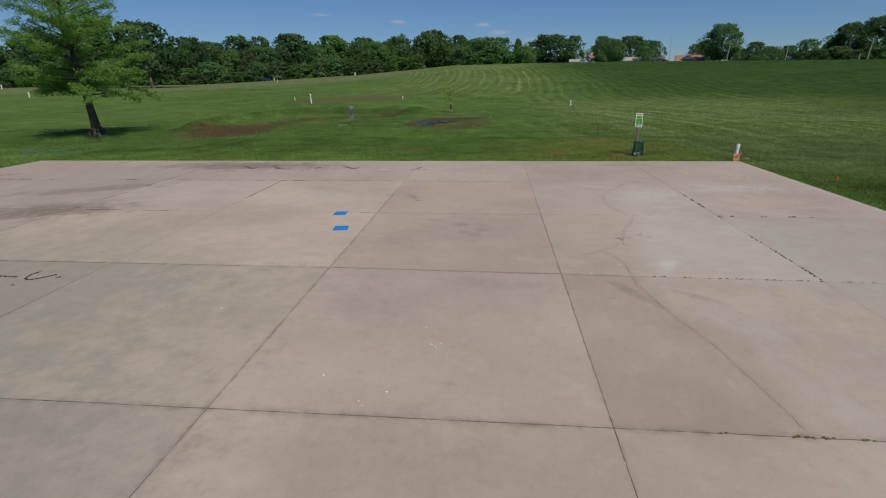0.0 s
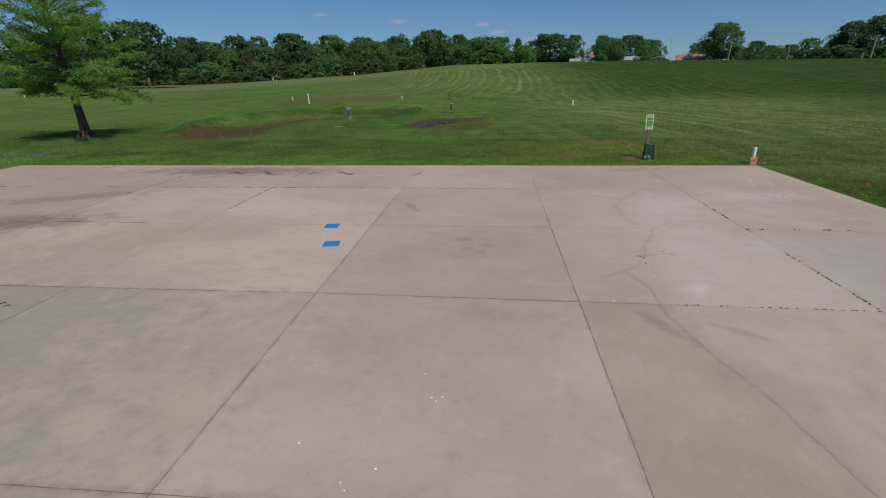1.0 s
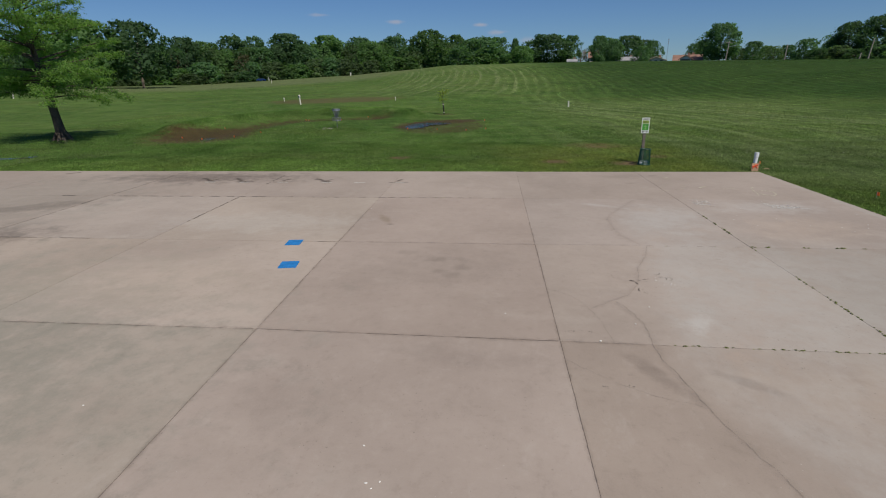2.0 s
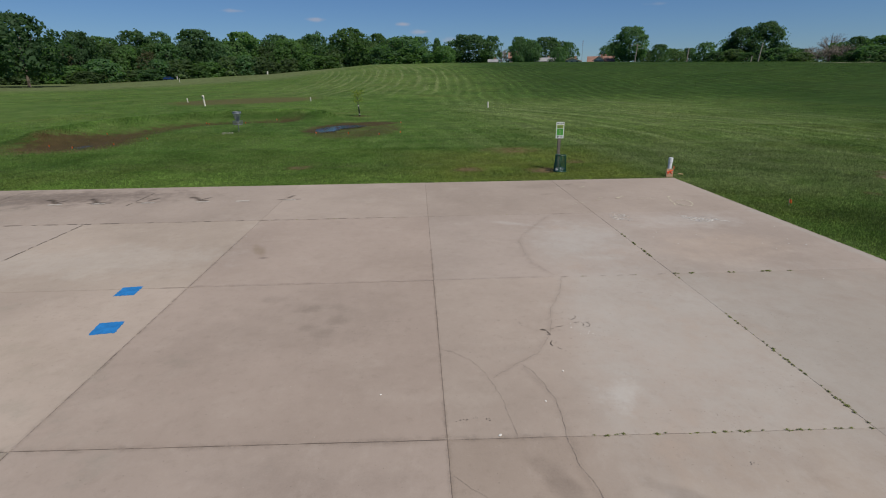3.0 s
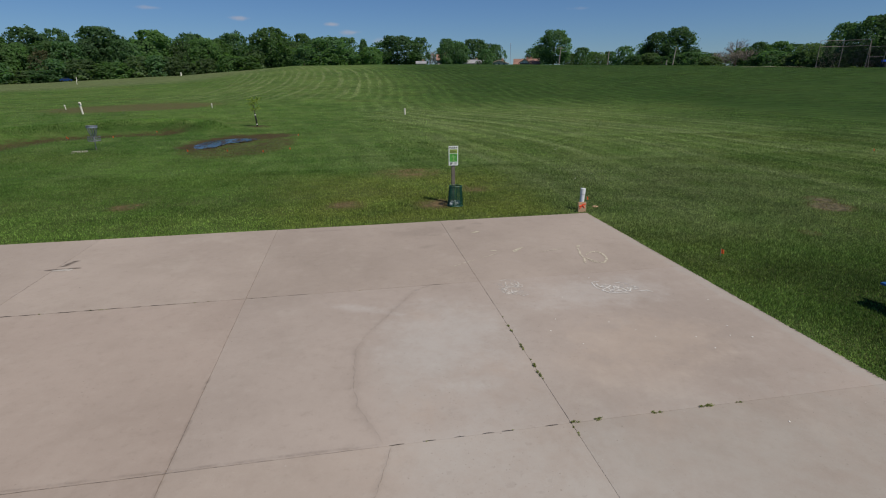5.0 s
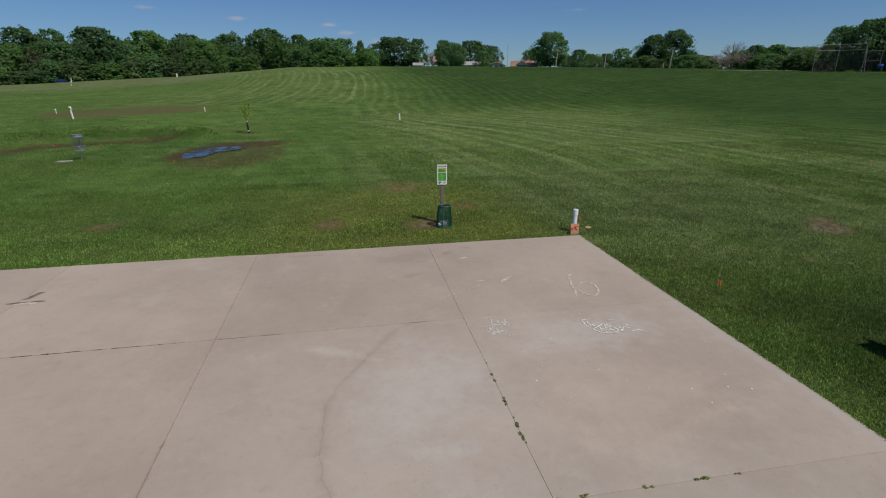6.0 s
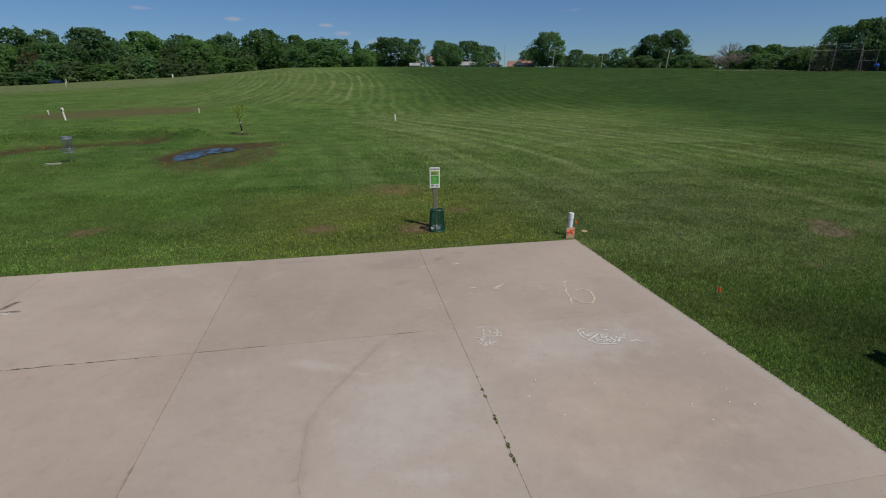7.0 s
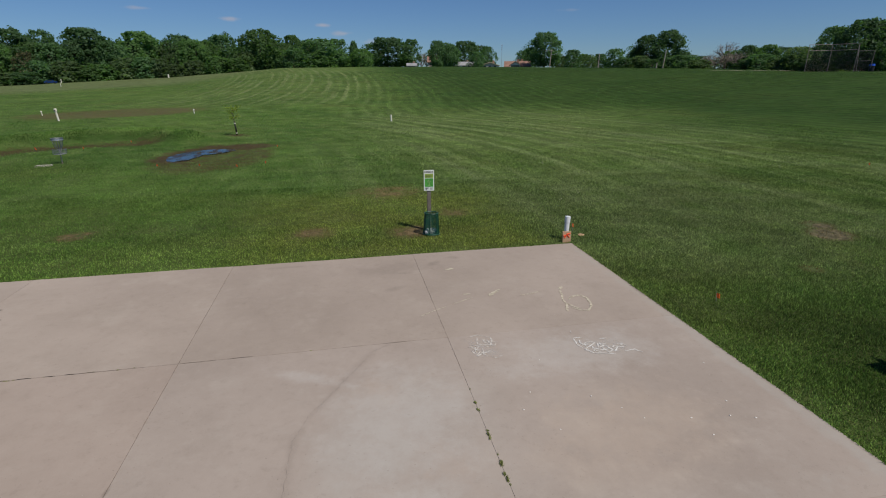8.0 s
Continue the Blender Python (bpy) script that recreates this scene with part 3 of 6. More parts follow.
def bent(bm, points, radii, seg=8):
    """A limb through points, with a radius at each."""
    rings = []
    for i, p in enumerate(points):
        p = Vector(p)
        way = Vector(points[min(i + 1, len(points) - 1)]) - Vector(points[max(i - 1, 0)])
        q = way.to_track_quat("Z", "Y").to_matrix()
        rings.append([bm.verts.new(p + q @ Vector((math.cos(k * math.tau / seg), math.sin(k * math.tau / seg), 0)) * radii[i]) for k in range(seg)])
    for r, s in zip(rings, rings[1:]):
        for k in range(seg):
            bm.faces.new((r[k], r[(k + 1) % seg], s[(k + 1) % seg], s[k]))
    bm.faces.new(rings[0][::-1])
    bm.faces.new(rings[-1])
    return bm


def hoop(bm, centre, radius, r, seg=24, sides=6):
    c = Vector(centre)
    rings = []
    for k in range(seg):
        a = k * math.tau / seg
        out = Vector((math.cos(a), math.sin(a), 0))
        rings.append([bm.verts.new(c + out * (radius + r * math.cos(j * math.tau / sides)) + Vector((0, 0, r * math.sin(j * math.tau / sides)))) for j in range(sides)])
    for k in range(seg):
        p, q = rings[k], rings[(k + 1) % seg]
        for j in range(sides):
            bm.faces.new((p[j], q[j], q[(j + 1) % sides], p[(j + 1) % sides]))
    return bm


def quads_mesh(name, centres, us, vs, material):
    """A mesh of many free quads: centre, half width vector, half height vector."""
    n = len(centres)
    co = np.stack([centres - us - vs, centres + us - vs, centres + us + vs, centres - us + vs], 1).reshape(-1, 3).astype(np.float32)
    me = bpy.data.meshes.new(name)
    me.vertices.add(4 * n)
    me.vertices.foreach_set("co", co.ravel())
    me.loops.add(4 * n)
    me.loops.foreach_set("vertex_index", np.arange(4 * n, dtype=np.int32))
    me.polygons.add(n)
    me.polygons.foreach_set("loop_start", np.arange(0, 4 * n, 4, dtype=np.int32))
    me.update()
    me.validate()
    me.materials.append(material)
    return me


# ---------- ground ----------
def smooth(a, b, v):
    t = np.clip((v - a) / (b - a), 0, 1)
    return t * t * (3 - 2 * t)


BEARINGS = (-180, -60, -45, -33, -28.6, -16, -5.6, 3, 12, 23, 30, 35, 45, 50, 70, 180)
CREST_AT = (250, 250, 255, 262, 268, 258, 215, 192, 185, 180, 165, 155, 125, 122, 120, 250)
CREST_UP = (1.5, 1.8, 2.0, 1.9, 2.55, 4.95, 7.75, 7.6, 7.4, 6.8, 6.1, 5.7, 4.45, 4.35, 3.5, 1.5)
BANK = ((-27.4, 14.0), (-27.6, 18.5), (-26.2, 24.0), (-23.8, 27.2), (-20.6, 28.6), (-17.2, 27.6), (-14.8, 25.2))
DITCH = ((-24.6, 11.6), (-24.9, 14.5), (-24.4, 18.5), (-23.4, 22.2), (-21.8, 23.8), (-19.6, 24.4), (-17.2, 24.4))
OX, OY = -5.0, -10.4


def along(line, x, y):
    """The distance from a broken line."""
    best = np.full(np.shape(x), 1e9)
    for (ax, ay), (bx, by) in zip(line, line[1:]):
        t = np.clip(((x - ax) * (bx - ax) + (y - ay) * (by - ay)) / ((bx - ax) ** 2 + (by - ay) ** 2), 0, 1)
        best = np.minimum(best, np.hypot(x - ax - t * (bx - ax), y - ay - t * (by - ay)))
    return best


def rise(x, y):
    """Height of the lawn at a place."""
    x, y = np.asarray(x, float), np.asarray(y, float)
    r, turn = np.hypot(x - OX, y - OY), np.degrees(np.arctan2(x - OX, y - OY))
    far, up = np.interp(turn, BEARINGS, CREST_AT), np.interp(turn, BEARINGS, CREST_UP)
    z = -0.025 + up * smooth(42, far, r) * np.where(r > far, np.maximum(1 - (r - far) * 0.0006, 0.2), 1)
    z = z + 0.3 * smooth(24, 40, y) * smooth(-4, -16, x) * smooth(90, 60, y)
    z = z - 0.16 * smooth(-15, -28, x) * smooth(2, 8, y) * smooth(24, 14, y)
    z = z + 0.55 * np.exp(-((along(BANK, x, y) / 1.35) ** 2)) - 0.16 * np.exp(-((along(DITCH, x, y) / 1.5) ** 2))
    z = z - 0.14 * np.exp(-(((x + 12.0) / 2.4) ** 2 + ((y - 18.1) / 3.6) ** 2) ** 2)
    lump = 0.05 * np.sin(x * 0.31 + 1.7 * np.sin(y * 0.13)) * np.sin(y * 0.27 + 0.6) * smooth(3, 12, np.maximum(y, x)) * (1 - np.exp(-((((x + 12.0) / 3.4) ** 2 + ((y - 18.1) / 5) ** 2) ** 2)))
    z = z + lump
    inside = (x < -0.03) & (x > -25.87) & (y < -0.03) & (y > -25.4)
    return np.where(inside, -0.16, z)


def dirt_at(x, y):
    """How bare the ground is: ditch, puddle ring, tilled strip, worn spots."""
    d = 1.2 * np.exp(-((along(DITCH, x, y) / (1.5 + 1.3 * smooth(18, 12, y))) ** 2)) * (0.7 + 0.4 * smooth(20, 12, y))
    q = np.hypot((x + 11.2) / 3.2, (y - 16.6) / 5.6)
    wet = along(((-13.3, 16.7), (-13.3, 19.2), (-12.4, 21.1), (-11.2, 21.0), (-9.6, 21.4)), x, y)
    d = np.maximum(d, 0.60 * smooth(1.1, 0.7, q))
    d = np.maximum(d, 0.92 * smooth(1.9, 0.6, wet) * smooth(1.3, 0.95, q))
    d = np.maximum(d, 0.72 * smooth(1.2, 0.6, np.hypot((x + 28.0 - 0.3 * (y - 50)) / 9.0, (y - 50.5) / 9.0)))
    for sx, sy, sr, s in ((-3.5, 1.75, 0.6, 1.0), (-5.84, 2.16, 0.55, 0.9), (6.34, -0.62, 0.48, 1.6), (6.75, 0.1, 0.38, 1.2), (-3.7, 6.6, 1.5, 0.62), (-2.08, 3.43, 0.6, 0.7), (-12.0, 27.0, 0.8, 0.9), (-11.6, 3.08, 0.5, 0.85), (3.9, -2.51, 0.25, 0.9)):
        d = np.maximum(d, s * np.exp(-(np.hypot(x - sx, y - sy) / sr) ** 2))
    return d


def dark_turf_at(x, y):
    """Where the grass is darker: the foot of the bank, the far field, the strip beside the slab; below nought on the
    brighter crest of the bank.
    """
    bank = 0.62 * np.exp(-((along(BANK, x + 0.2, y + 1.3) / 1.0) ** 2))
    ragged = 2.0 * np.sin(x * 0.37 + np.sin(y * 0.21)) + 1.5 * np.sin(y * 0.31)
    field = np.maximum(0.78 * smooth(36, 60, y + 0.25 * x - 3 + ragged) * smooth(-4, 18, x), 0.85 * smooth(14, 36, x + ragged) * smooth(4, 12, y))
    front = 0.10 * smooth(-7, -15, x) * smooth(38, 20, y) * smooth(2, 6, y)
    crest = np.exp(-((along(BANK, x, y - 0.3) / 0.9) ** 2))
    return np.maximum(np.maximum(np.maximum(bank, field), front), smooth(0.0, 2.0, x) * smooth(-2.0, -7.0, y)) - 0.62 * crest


def spaced(stops):
    """Grid lines: (from, to, step) runs joined."""
    out = []
    for a, b, step in stops:
        out += list(np.linspace(a, b, max(int(round((b - a) / step)), 1), endpoint=False))
    return np.array(out + [stops[-1][1]])


def build_ground():
    gx = spaced(((-3000, -600, 300), (-600, -120, 20), (-120, -40, 3), (-40, -26.05, 0.4), (-26.05, -25.8, 0.08), (-25.8, -0.2, 0.4), (-0.2, 0.05, 0.05), (0.05, 14, 0.4), (14, 60, 2), (60, 300, 10), (300, 3000, 300)))
    gy = spaced(((-3000, -400, 300), (-400, -60, 20), (-60, -26, 2), (-26, -25.2, 0.1), (-25.2, -0.2, 0.5), (-0.2, 0.05, 0.05), (0.05, 36, 0.4), (36, 70, 1.2), (70, 300, 6), (300, 700, 25), (700, 3000, 300)))
    xs, ys = np.meshgrid(gx, gy)
    zs = rise(xs, ys)
    nx, ny = len(gx), len(gy)
    me = bpy.data.meshes.new("ground")
    co = np.stack([xs, ys, zs], -1).reshape(-1, 3).astype(np.float32)
    i = (np.arange(ny - 1)[:, None] * nx + np.arange(nx - 1)[None]).ravel()
    faces = np.stack([i, i + 1, i + nx + 1, i + nx], 1).astype(np.int32)
    me.vertices.add(len(co))
    me.vertices.foreach_set("co", co.ravel())
    me.loops.add(faces.size)
    me.loops.foreach_set("vertex_index", faces.ravel())
    me.polygons.add(len(faces))
    me.polygons.foreach_set("loop_start", np.arange(0, faces.size, 4, dtype=np.int32))
    me.update()
    me.polygons.foreach_set("use_smooth", [True] * len(faces))
    me.attributes.new("dirt", "FLOAT", "POINT").data.foreach_set("value", dirt_at(xs, ys).ravel().astype(np.float32))
    me.attributes.new("dark_turf", "FLOAT", "POINT").data.foreach_set("value", dark_turf_at(xs, ys).ravel().astype(np.float32))
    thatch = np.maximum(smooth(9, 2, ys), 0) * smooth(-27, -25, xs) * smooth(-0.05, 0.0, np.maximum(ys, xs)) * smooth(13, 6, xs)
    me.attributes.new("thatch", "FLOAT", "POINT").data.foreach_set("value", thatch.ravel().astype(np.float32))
    me.materials.append(LAWN)
    tagged(new("ground", me), "mown green lawn rising to a low hill", "lawn", kind="structure")


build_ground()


def up_at(x, y):
    return float(rise(x, y))


# ---------- trees ----------
def crown_mesh(name, seed, clumps, leaves, material, shape="round", size=0.022, spread=0.09, coat=0.7, ragged=1.0):
    """A crown one unit high and one wide, standing on z = 0: small leaf sprays gathered in clumps, with looser ones between."""
    rng = np.random.default_rng(seed)
    bulge = rng.uniform(0, math.tau, 6)

    def reach(h, a):
        if shape == "round":
            w = 0.46 * np.sin(math.pi * np.clip(h * 0.72 + 0.25, 0, 1)) ** 0.6
        elif shape == "tall":
            w = 0.44 * np.sin(math.pi * np.minimum(h * 0.8 + 0.14, 1)) ** 0.75
        elif shape == "cone":
            w = 0.46 * (1 - h) ** 0.75 + 0.03
        else:
            w = 0.47 * (1 - h * h) ** 0.4
        return w * (1 + ragged * (0.13 * np.sin(3 * a + bulge[0] + 5 * h) + 0.10 * np.sin(5 * a + bulge[1] - 9 * h) + 0.08 * np.sin(2 * a + bulge[2] + 14 * h)))

    h, a = rng.uniform(0.05, 0.95, clumps), rng.uniform(0, math.tau, clumps)
    d = reach(h, a) * np.sqrt(rng.uniform(0.35, 1.0, clumps))
    heart = np.stack([np.cos(a) * d, np.sin(a) * d, h], 1)
    wide = spread * rng.uniform(0.6, 1.3, clumps)
    p = rng.normal(size=(clumps, leaves, 3))
    p /= np.linalg.norm(p, axis=2, keepdims=True)
    out = p.copy()
    p *= rng.uniform(0.4, 1.0, (clumps, leaves, 1)) ** 0.6 * wide[:, None, None]
    p[:, :, 2] *= 0.85
    centres, outward = (heart[:, None] + p).reshape(-1, 3), out.reshape(-1, 3)
    n = int(clumps * leaves * coat)
    h, a = rng.uniform(0.0, 1.0, n) ** 0.9 * 0.97, rng.uniform(0, math.tau, n)
    d = reach(h, a) * rng.uniform(0.80, 1.03, n) * (1 + 0.22 * rng.random(n) ** 5)
    centres = np.concatenate([centres, np.stack([np.cos(a) * d, np.sin(a) * d, h], 1)])
    outward = np.concatenate([outward, np.stack([np.cos(a), np.sin(a), h - 0.3], 1)])
    n = len(centres)
    face = outward + rng.normal(scale=0.6, size=(n, 3)) + np.array([0, 0, 0.2])
    face /= np.linalg.norm(face, axis=1, keepdims=True)
    u = np.cross(face, rng.normal(size=(n, 3)))
    u /= np.linalg.norm(u, axis=1, keepdims=True)
    v = np.cross(face, u)
    k = size * rng.uniform(0.55, 1.3, (n, 1))
    centres[:, 2] = np.maximum(centres[:, 2], 0.0)
    return quads_mesh(name, centres, u * k, v * k * rng.uniform(0.5, 0.9, (n, 1)), material)


def trunk_mesh(name, seed, limbs=7, material=FAR_BARK, slim=1.0):
    """A tapered trunk one unit high with limbs reaching into the crown."""
    rng = random.Random(seed)
    bm = bmesh.new()
    bent(bm, [(0, 0, -0.03), (0.01, 0, 0.1), (rng.uniform(-0.02, 0.02), 0.01, 0.4), (rng.uniform(-0.03, 0.03), 0, 0.88)], [0.034 * slim, 0.024 * slim, 0.017 * slim, 0.004], 7)
    for _ in range(limbs):
        h, a = rng.uniform(0.22, 0.65), rng.uniform(0, math.tau)
        r = rng.uniform(0.16, 0.33)
        bent(bm, [(0, 0, h), (math.cos(a) * r * 0.5, math.sin(a) * r * 0.5, h + 0.08), (math.cos(a) * r, math.sin(a) * r, h + rng.uniform(0.16, 0.28))], [0.011 * slim, 0.008 * slim, 0.002], 5)
    return mesh_of(bm, name, material)


def twig_mesh(name, seed):
    """A bare crown one unit high: limbs forking into ever finer twigs."""
    r = np.random.default_rng(seed)
    cs, us, vs = [], [], []

    def fork(p, way, length, depth):
        q = p + way * length
        side = np.cross(way, r.normal(size=3))
        side /= np.linalg.norm(side)
        cs.append((p + q) / 2), us.append(way * length / 2), vs.append(side * (0.0013 + 0.0016 * depth))
        if depth:
            for _ in range(3):
                turn = way + r.normal(scale=0.42, size=3) + np.array([0, 0, 0.12])
                fork(p + way * length * r.uniform(0.5, 1.0), turn / np.linalg.norm(turn), length * r.uniform(0.6, 0.85), depth - 1)

    for k in range(9):
        a = k * 2.4
        way = np.array([math.cos(a) * 0.55, math.sin(a) * 0.55, r.uniform(0.5, 1.0)])
        fork(np.array([0, 0, r.uniform(0.0, 0.35)]), way / np.linalg.norm(way), r.uniform(0.18, 0.28), 4)
    return quads_mesh(name, np.array(cs), np.array(us), np.array(vs), TWIG)


TRUNKS = [trunk_mesh("trunk", s) for s in (3, 8)]
CROWNS = {
    "round": [crown_mesh("crown", s, 84, 26, LEAF_WOOD, size=0.022, coat=0.9, ragged=1.9) for s in (11, 12, 13)],
    "light": [crown_mesh("crown", s, 84, 26, LEAF_LIGHT, size=0.022, coat=0.9, ragged=1.9) for s in (21, 22)],
    "tall": [crown_mesh("crown", s, 80, 30, LEAF_WOOD, "tall", 0.022, 0.085, 0.4, 1.5) for s in (31, 32)],
    "oak": [crown_mesh("crown", s, 110, 56, LEAF_WOOD, "tall", 0.0165, 0.088, 0.55, 1.35) for s in (35, 36, 37)],
    "olive": [crown_mesh("crown", s, 90, 22, LEAF_OLIVE, "round", 0.019, 0.095, 0.35) for s in (41, 42)],
    "thin": [crown_mesh("crown", s, 46, 22, LEAF_LIGHT, "tall", 0.018, 0.08, 0.15) for s in (51, 52)],
    "cone": [crown_mesh("crown", 61, 90, 30, LEAF_WOOD, "cone")],
    "bush": [crown_mesh("crown", s, 60, 22, m, "bush", 0.036, 0.13) for s, m in ((71, LEAF_WOOD), (72, LEAF_LIGHT), (73, LEAF_OLIVE))],
    "thicket": [crown_mesh("crown", s, 70, 30, m, "bush", 0.025, 0.12) for s, m in ((74, LEAF_WOOD), (75, LEAF_OLIVE))],
    "rust": [crown_mesh("crown", 81, 46, 24, LEAF_RUST, "tall", 0.02, 0.1, 0.3)],
    "bare": [twig_mesh("crown", 91), twig_mesh("crown", 92)],
}
WOODS = random.Random(5)
LOOKS = {
    "round": ("broad dark green leafy tree at the field's edge", 0.14), "light": ("fresh green leafy tree at the field's edge", 0.14),
    "tall": ("tall dark green leafy tree", 0.12), "oak": ("tall dense dark green tree on the crest", 0.08), "olive": ("olive green tree coming into leaf", 0.12), "thin": ("slender thinly leaved tree", 0.16),
    "cone": ("dark green conifer standing among leafy trees", 0.06), "bush": ("dense green shrub below the wood's edge", 0.0),
    "thicket": ("low dark green thicket behind the ball field", 0.0), "rust": ("small tree with rust brown leaves", 0.1), "bare": ("grey brown tree nearly bare of leaves", 0.12),
}


def tree(x, y, top, width, look_kind, group="trees round the field", lift=None):
    """A tree whose crown tip reaches the height top and whose crown is width metres across."""
    z = up_at(x, y) - 0.15
    high = top - z
    label, low = LOOKS[look_kind]
    low = low if lift is None else lift
    name = "shrub" if look_kind in ("bush", "thicket") else "tree"
    t = thing(name, pose(x, y, z, 0, 0, WOODS.uniform(0, 360)), label, "shrub" if name == "shrub" else "tree", group)
    crown = part("crown", WOODS.choice(CROWNS[look_kind]), None, t)
    crown.matrix_basis = Matrix.LocRotScale((0, 0, high * low), None, (width * 1.12, width * 1.12, high * (1 - low)))
    trunk = part("trunk", WOODS.choice(TRUNKS), None, t)
    trunk.matrix_basis = Matrix.LocRotScale((0, 0, 0), None, (max(width, high * 0.5),) * 2 + (high * 0.95,))
    return t


def bearing(turn, far):
    return OX + far * math.sin(radians(turn)), OY + far * math.cos(radians(turn))


def far_tree(turn, far, up, wide, look_kind, **more):
    """up: the tip's elevation in degrees; wide: the crown's width in degrees."""
    x, y = bearing(turn, far)
    return tree(x, y, 3.58 + far * math.tan(radians(up)), far * radians(wide), look_kind, **more)


# landmarks of the wood's edge on the flat side
for row in ((-40.2, 190, 5.2, 5.2, "light"), (-36.2, 185, 5.2, 5.2, "round"), (-30.0, 262, 3.6, 3.4, "light"), (-27.4, 268, 4.2, 3.6, "round"), (-25.3, 275, 4.15, 2.6, "tall"),
            (-22.2, 262, 4.45, 4.4, "round"), (-18.0, 262, 4.3, 3.8, "light"), (-14.6, 272, 4.1, 3.0, "round"), (-10.6, 285, 4.45, 1.7, "thin")):
    far_tree(*row, group="trees along the wood's edge")
for row in ((-7.5, 245, 4.75, 4.0, "light"), (-3.9, 262, 3.35, 2.2, "thin"), (-2.0, 240, 3.95, 4.6, "round"), (1.7, 244, 3.75, 1.6, "cone"), (2.4, 236, 3.0, 2.2, "light"),
            (-12.6, 262, 3.6, 2.8, "light"), (-5.2, 270, 3.5, 2.4, "olive"), (-32.6, 240, 2.6, 1.6, "rust"), (-26.6, 232, 2.4, 2.0, "rust")):
    far_tree(*row, group="trees along the wood's edge")
# the filling of the wood, with an undergrowth in front
for k in range(46):
    turn = -58 + k * 1.28 + WOODS.uniform(-0.5, 0.5)
    x, y = bearing(turn, WOODS.uniform(272, 312) if turn > -30 else WOODS.uniform(235, 285))
    tree(x, y, up_at(x, y) + WOODS.uniform(14.5, 19.0), WOODS.uniform(11, 16), WOODS.choice(("round", "round", "light", "tall", "olive")), "trees along the wood's edge")
for k in range(40):
    turn = -57 + k * 1.5 + WOODS.uniform(-0.5, 0.5)
    x, y = bearing(turn, (228 if turn < -20 else 236) + WOODS.uniform(-3, 9))
    tree(x, y, up_at(x, y) + WOODS.uniform(4.0, 8.5), WOODS.uniform(7.5, 12), "bush", "shrubs along the wood's edge")
for k in range(30):
    x, y = bearing(-56 + k * 2.0 + WOODS.uniform(-0.4, 0.4), WOODS.uniform(280, 300))
    tree(x, y, up_at(x, y) + WOODS.uniform(8.0, 11.0), WOODS.uniform(13, 17), "bush", "shrubs along the wood's edge")
for k in range(40):
    turn = -45 + k * 0.82 + WOODS.uniform(-0.4, 0.4)
    x, y = bearing(turn, WOODS.uniform(252, 268))
    tree(x, y, up_at(x, y) + WOODS.uniform(12.0, 15.5), WOODS.uniform(10, 14), WOODS.choice(("round", "light", "light", "olive", "tall")), "trees along the wood's edge", lift=0.04)
# trees on the far side of the crest, among the houses
for row in ((5.2, 300, 4.1, 5.0, "oak"), (3.4, 296, 2.6, 2.0, "round"), (7.6, 305, 3.95, 2.0, "tall"), (10.4, 244, 3.8, 1.8, "oak"), (11.6, 246, 3.4, 2.2, "oak"), (14.5, 238, 2.7, 1.5, "round"), (10.9, 300, 3.6, 2.8, "round"), (9.2, 300, 2.9, 1.8, "bare"),
            (13.2, 320, 3.75, 3.0, "round"), (15.6, 310, 3.2, 1.6, "round"), (14.6, 340, 3.3, 2.4, "olive"), (8.7, 345, 3.0, 1.6, "bare"), (19.4, 230, 2.75, 1.6, "round")):
    far_tree(*row, group="trees among the houses")
for row in ((21.5, 205, 4.45, 3.4, "oak"), (20.0, 228, 2.95, 1.8, "round"), (24.3, 250, 2.75, 1.7, "round"), (26.0, 235, 2.25, 1.8, "olive"), (27.0, 240, 2.3, 1.4, "round"), (25.4, 262, 2.3, 2.0, "light"), (23.4, 262, 2.1, 1.8, "round"), (28.4, 220, 2.75, 2.0, "round"),
            (31.4, 185, 3.95, 2.6, "oak"), (33.3, 182, 4.3, 3.0, "oak"), (30.0, 210, 3.0, 1.6, "thin"), (35.7, 200, 2.05, 1.4, "olive"), (22.9, 232, 2.4, 1.4, "olive")):
    far_tree(*row, group="trees round the field")
for row in ((37.0, 180, 2.4, 2.0, "bare"), (38.3, 185, 3.6, 2.6, "bare"), (37.6, 168, 2.1, 2.4, "bare"), (39.2, 166, 2.5, 2.4, "bare"), (36.7, 170, 1.7, 2.2, "bare"), (38.4, 169, 2.3, 2.6, "bare"), (38.0, 190, 1.7, 2.4, "olive"), (40.1, 175, 2.75, 2.0, "round"), (41.8, 172, 2.75, 2.0, "light"), (44.0, 165, 2.5, 2.6, "olive"),
            (39.2, 182, 2.3, 1.8, "olive"), (46.3, 158, 4.0, 2.6, "oak"), (48.2, 150, 4.45, 3.8, "oak"), (51.0, 155, 4.2, 3.6, "tall"), (54.0, 160, 3.6, 4.0, "round"), (45.6, 172, 2.6, 2.0, "olive")):
    far_tree(*row, group="trees round the field")
for row in ((49.8, 150, 4.3, 3.4, "oak"), (36.4, 190, 1.9, 1.6, "round"), (38.9, 178, 2.35, 2.2, "olive"), (42.9, 176, 2.5, 2.4, "round"), (44.9, 170, 2.45, 2.2, "olive"), (40.8, 182, 2.5, 2.0, "round"), (30.4, 190, 2.6, 1.8, "round"), (34.9, 188, 2.3, 1.4, "round")):
    far_tree(*row, group="trees round the field", lift=0.02)
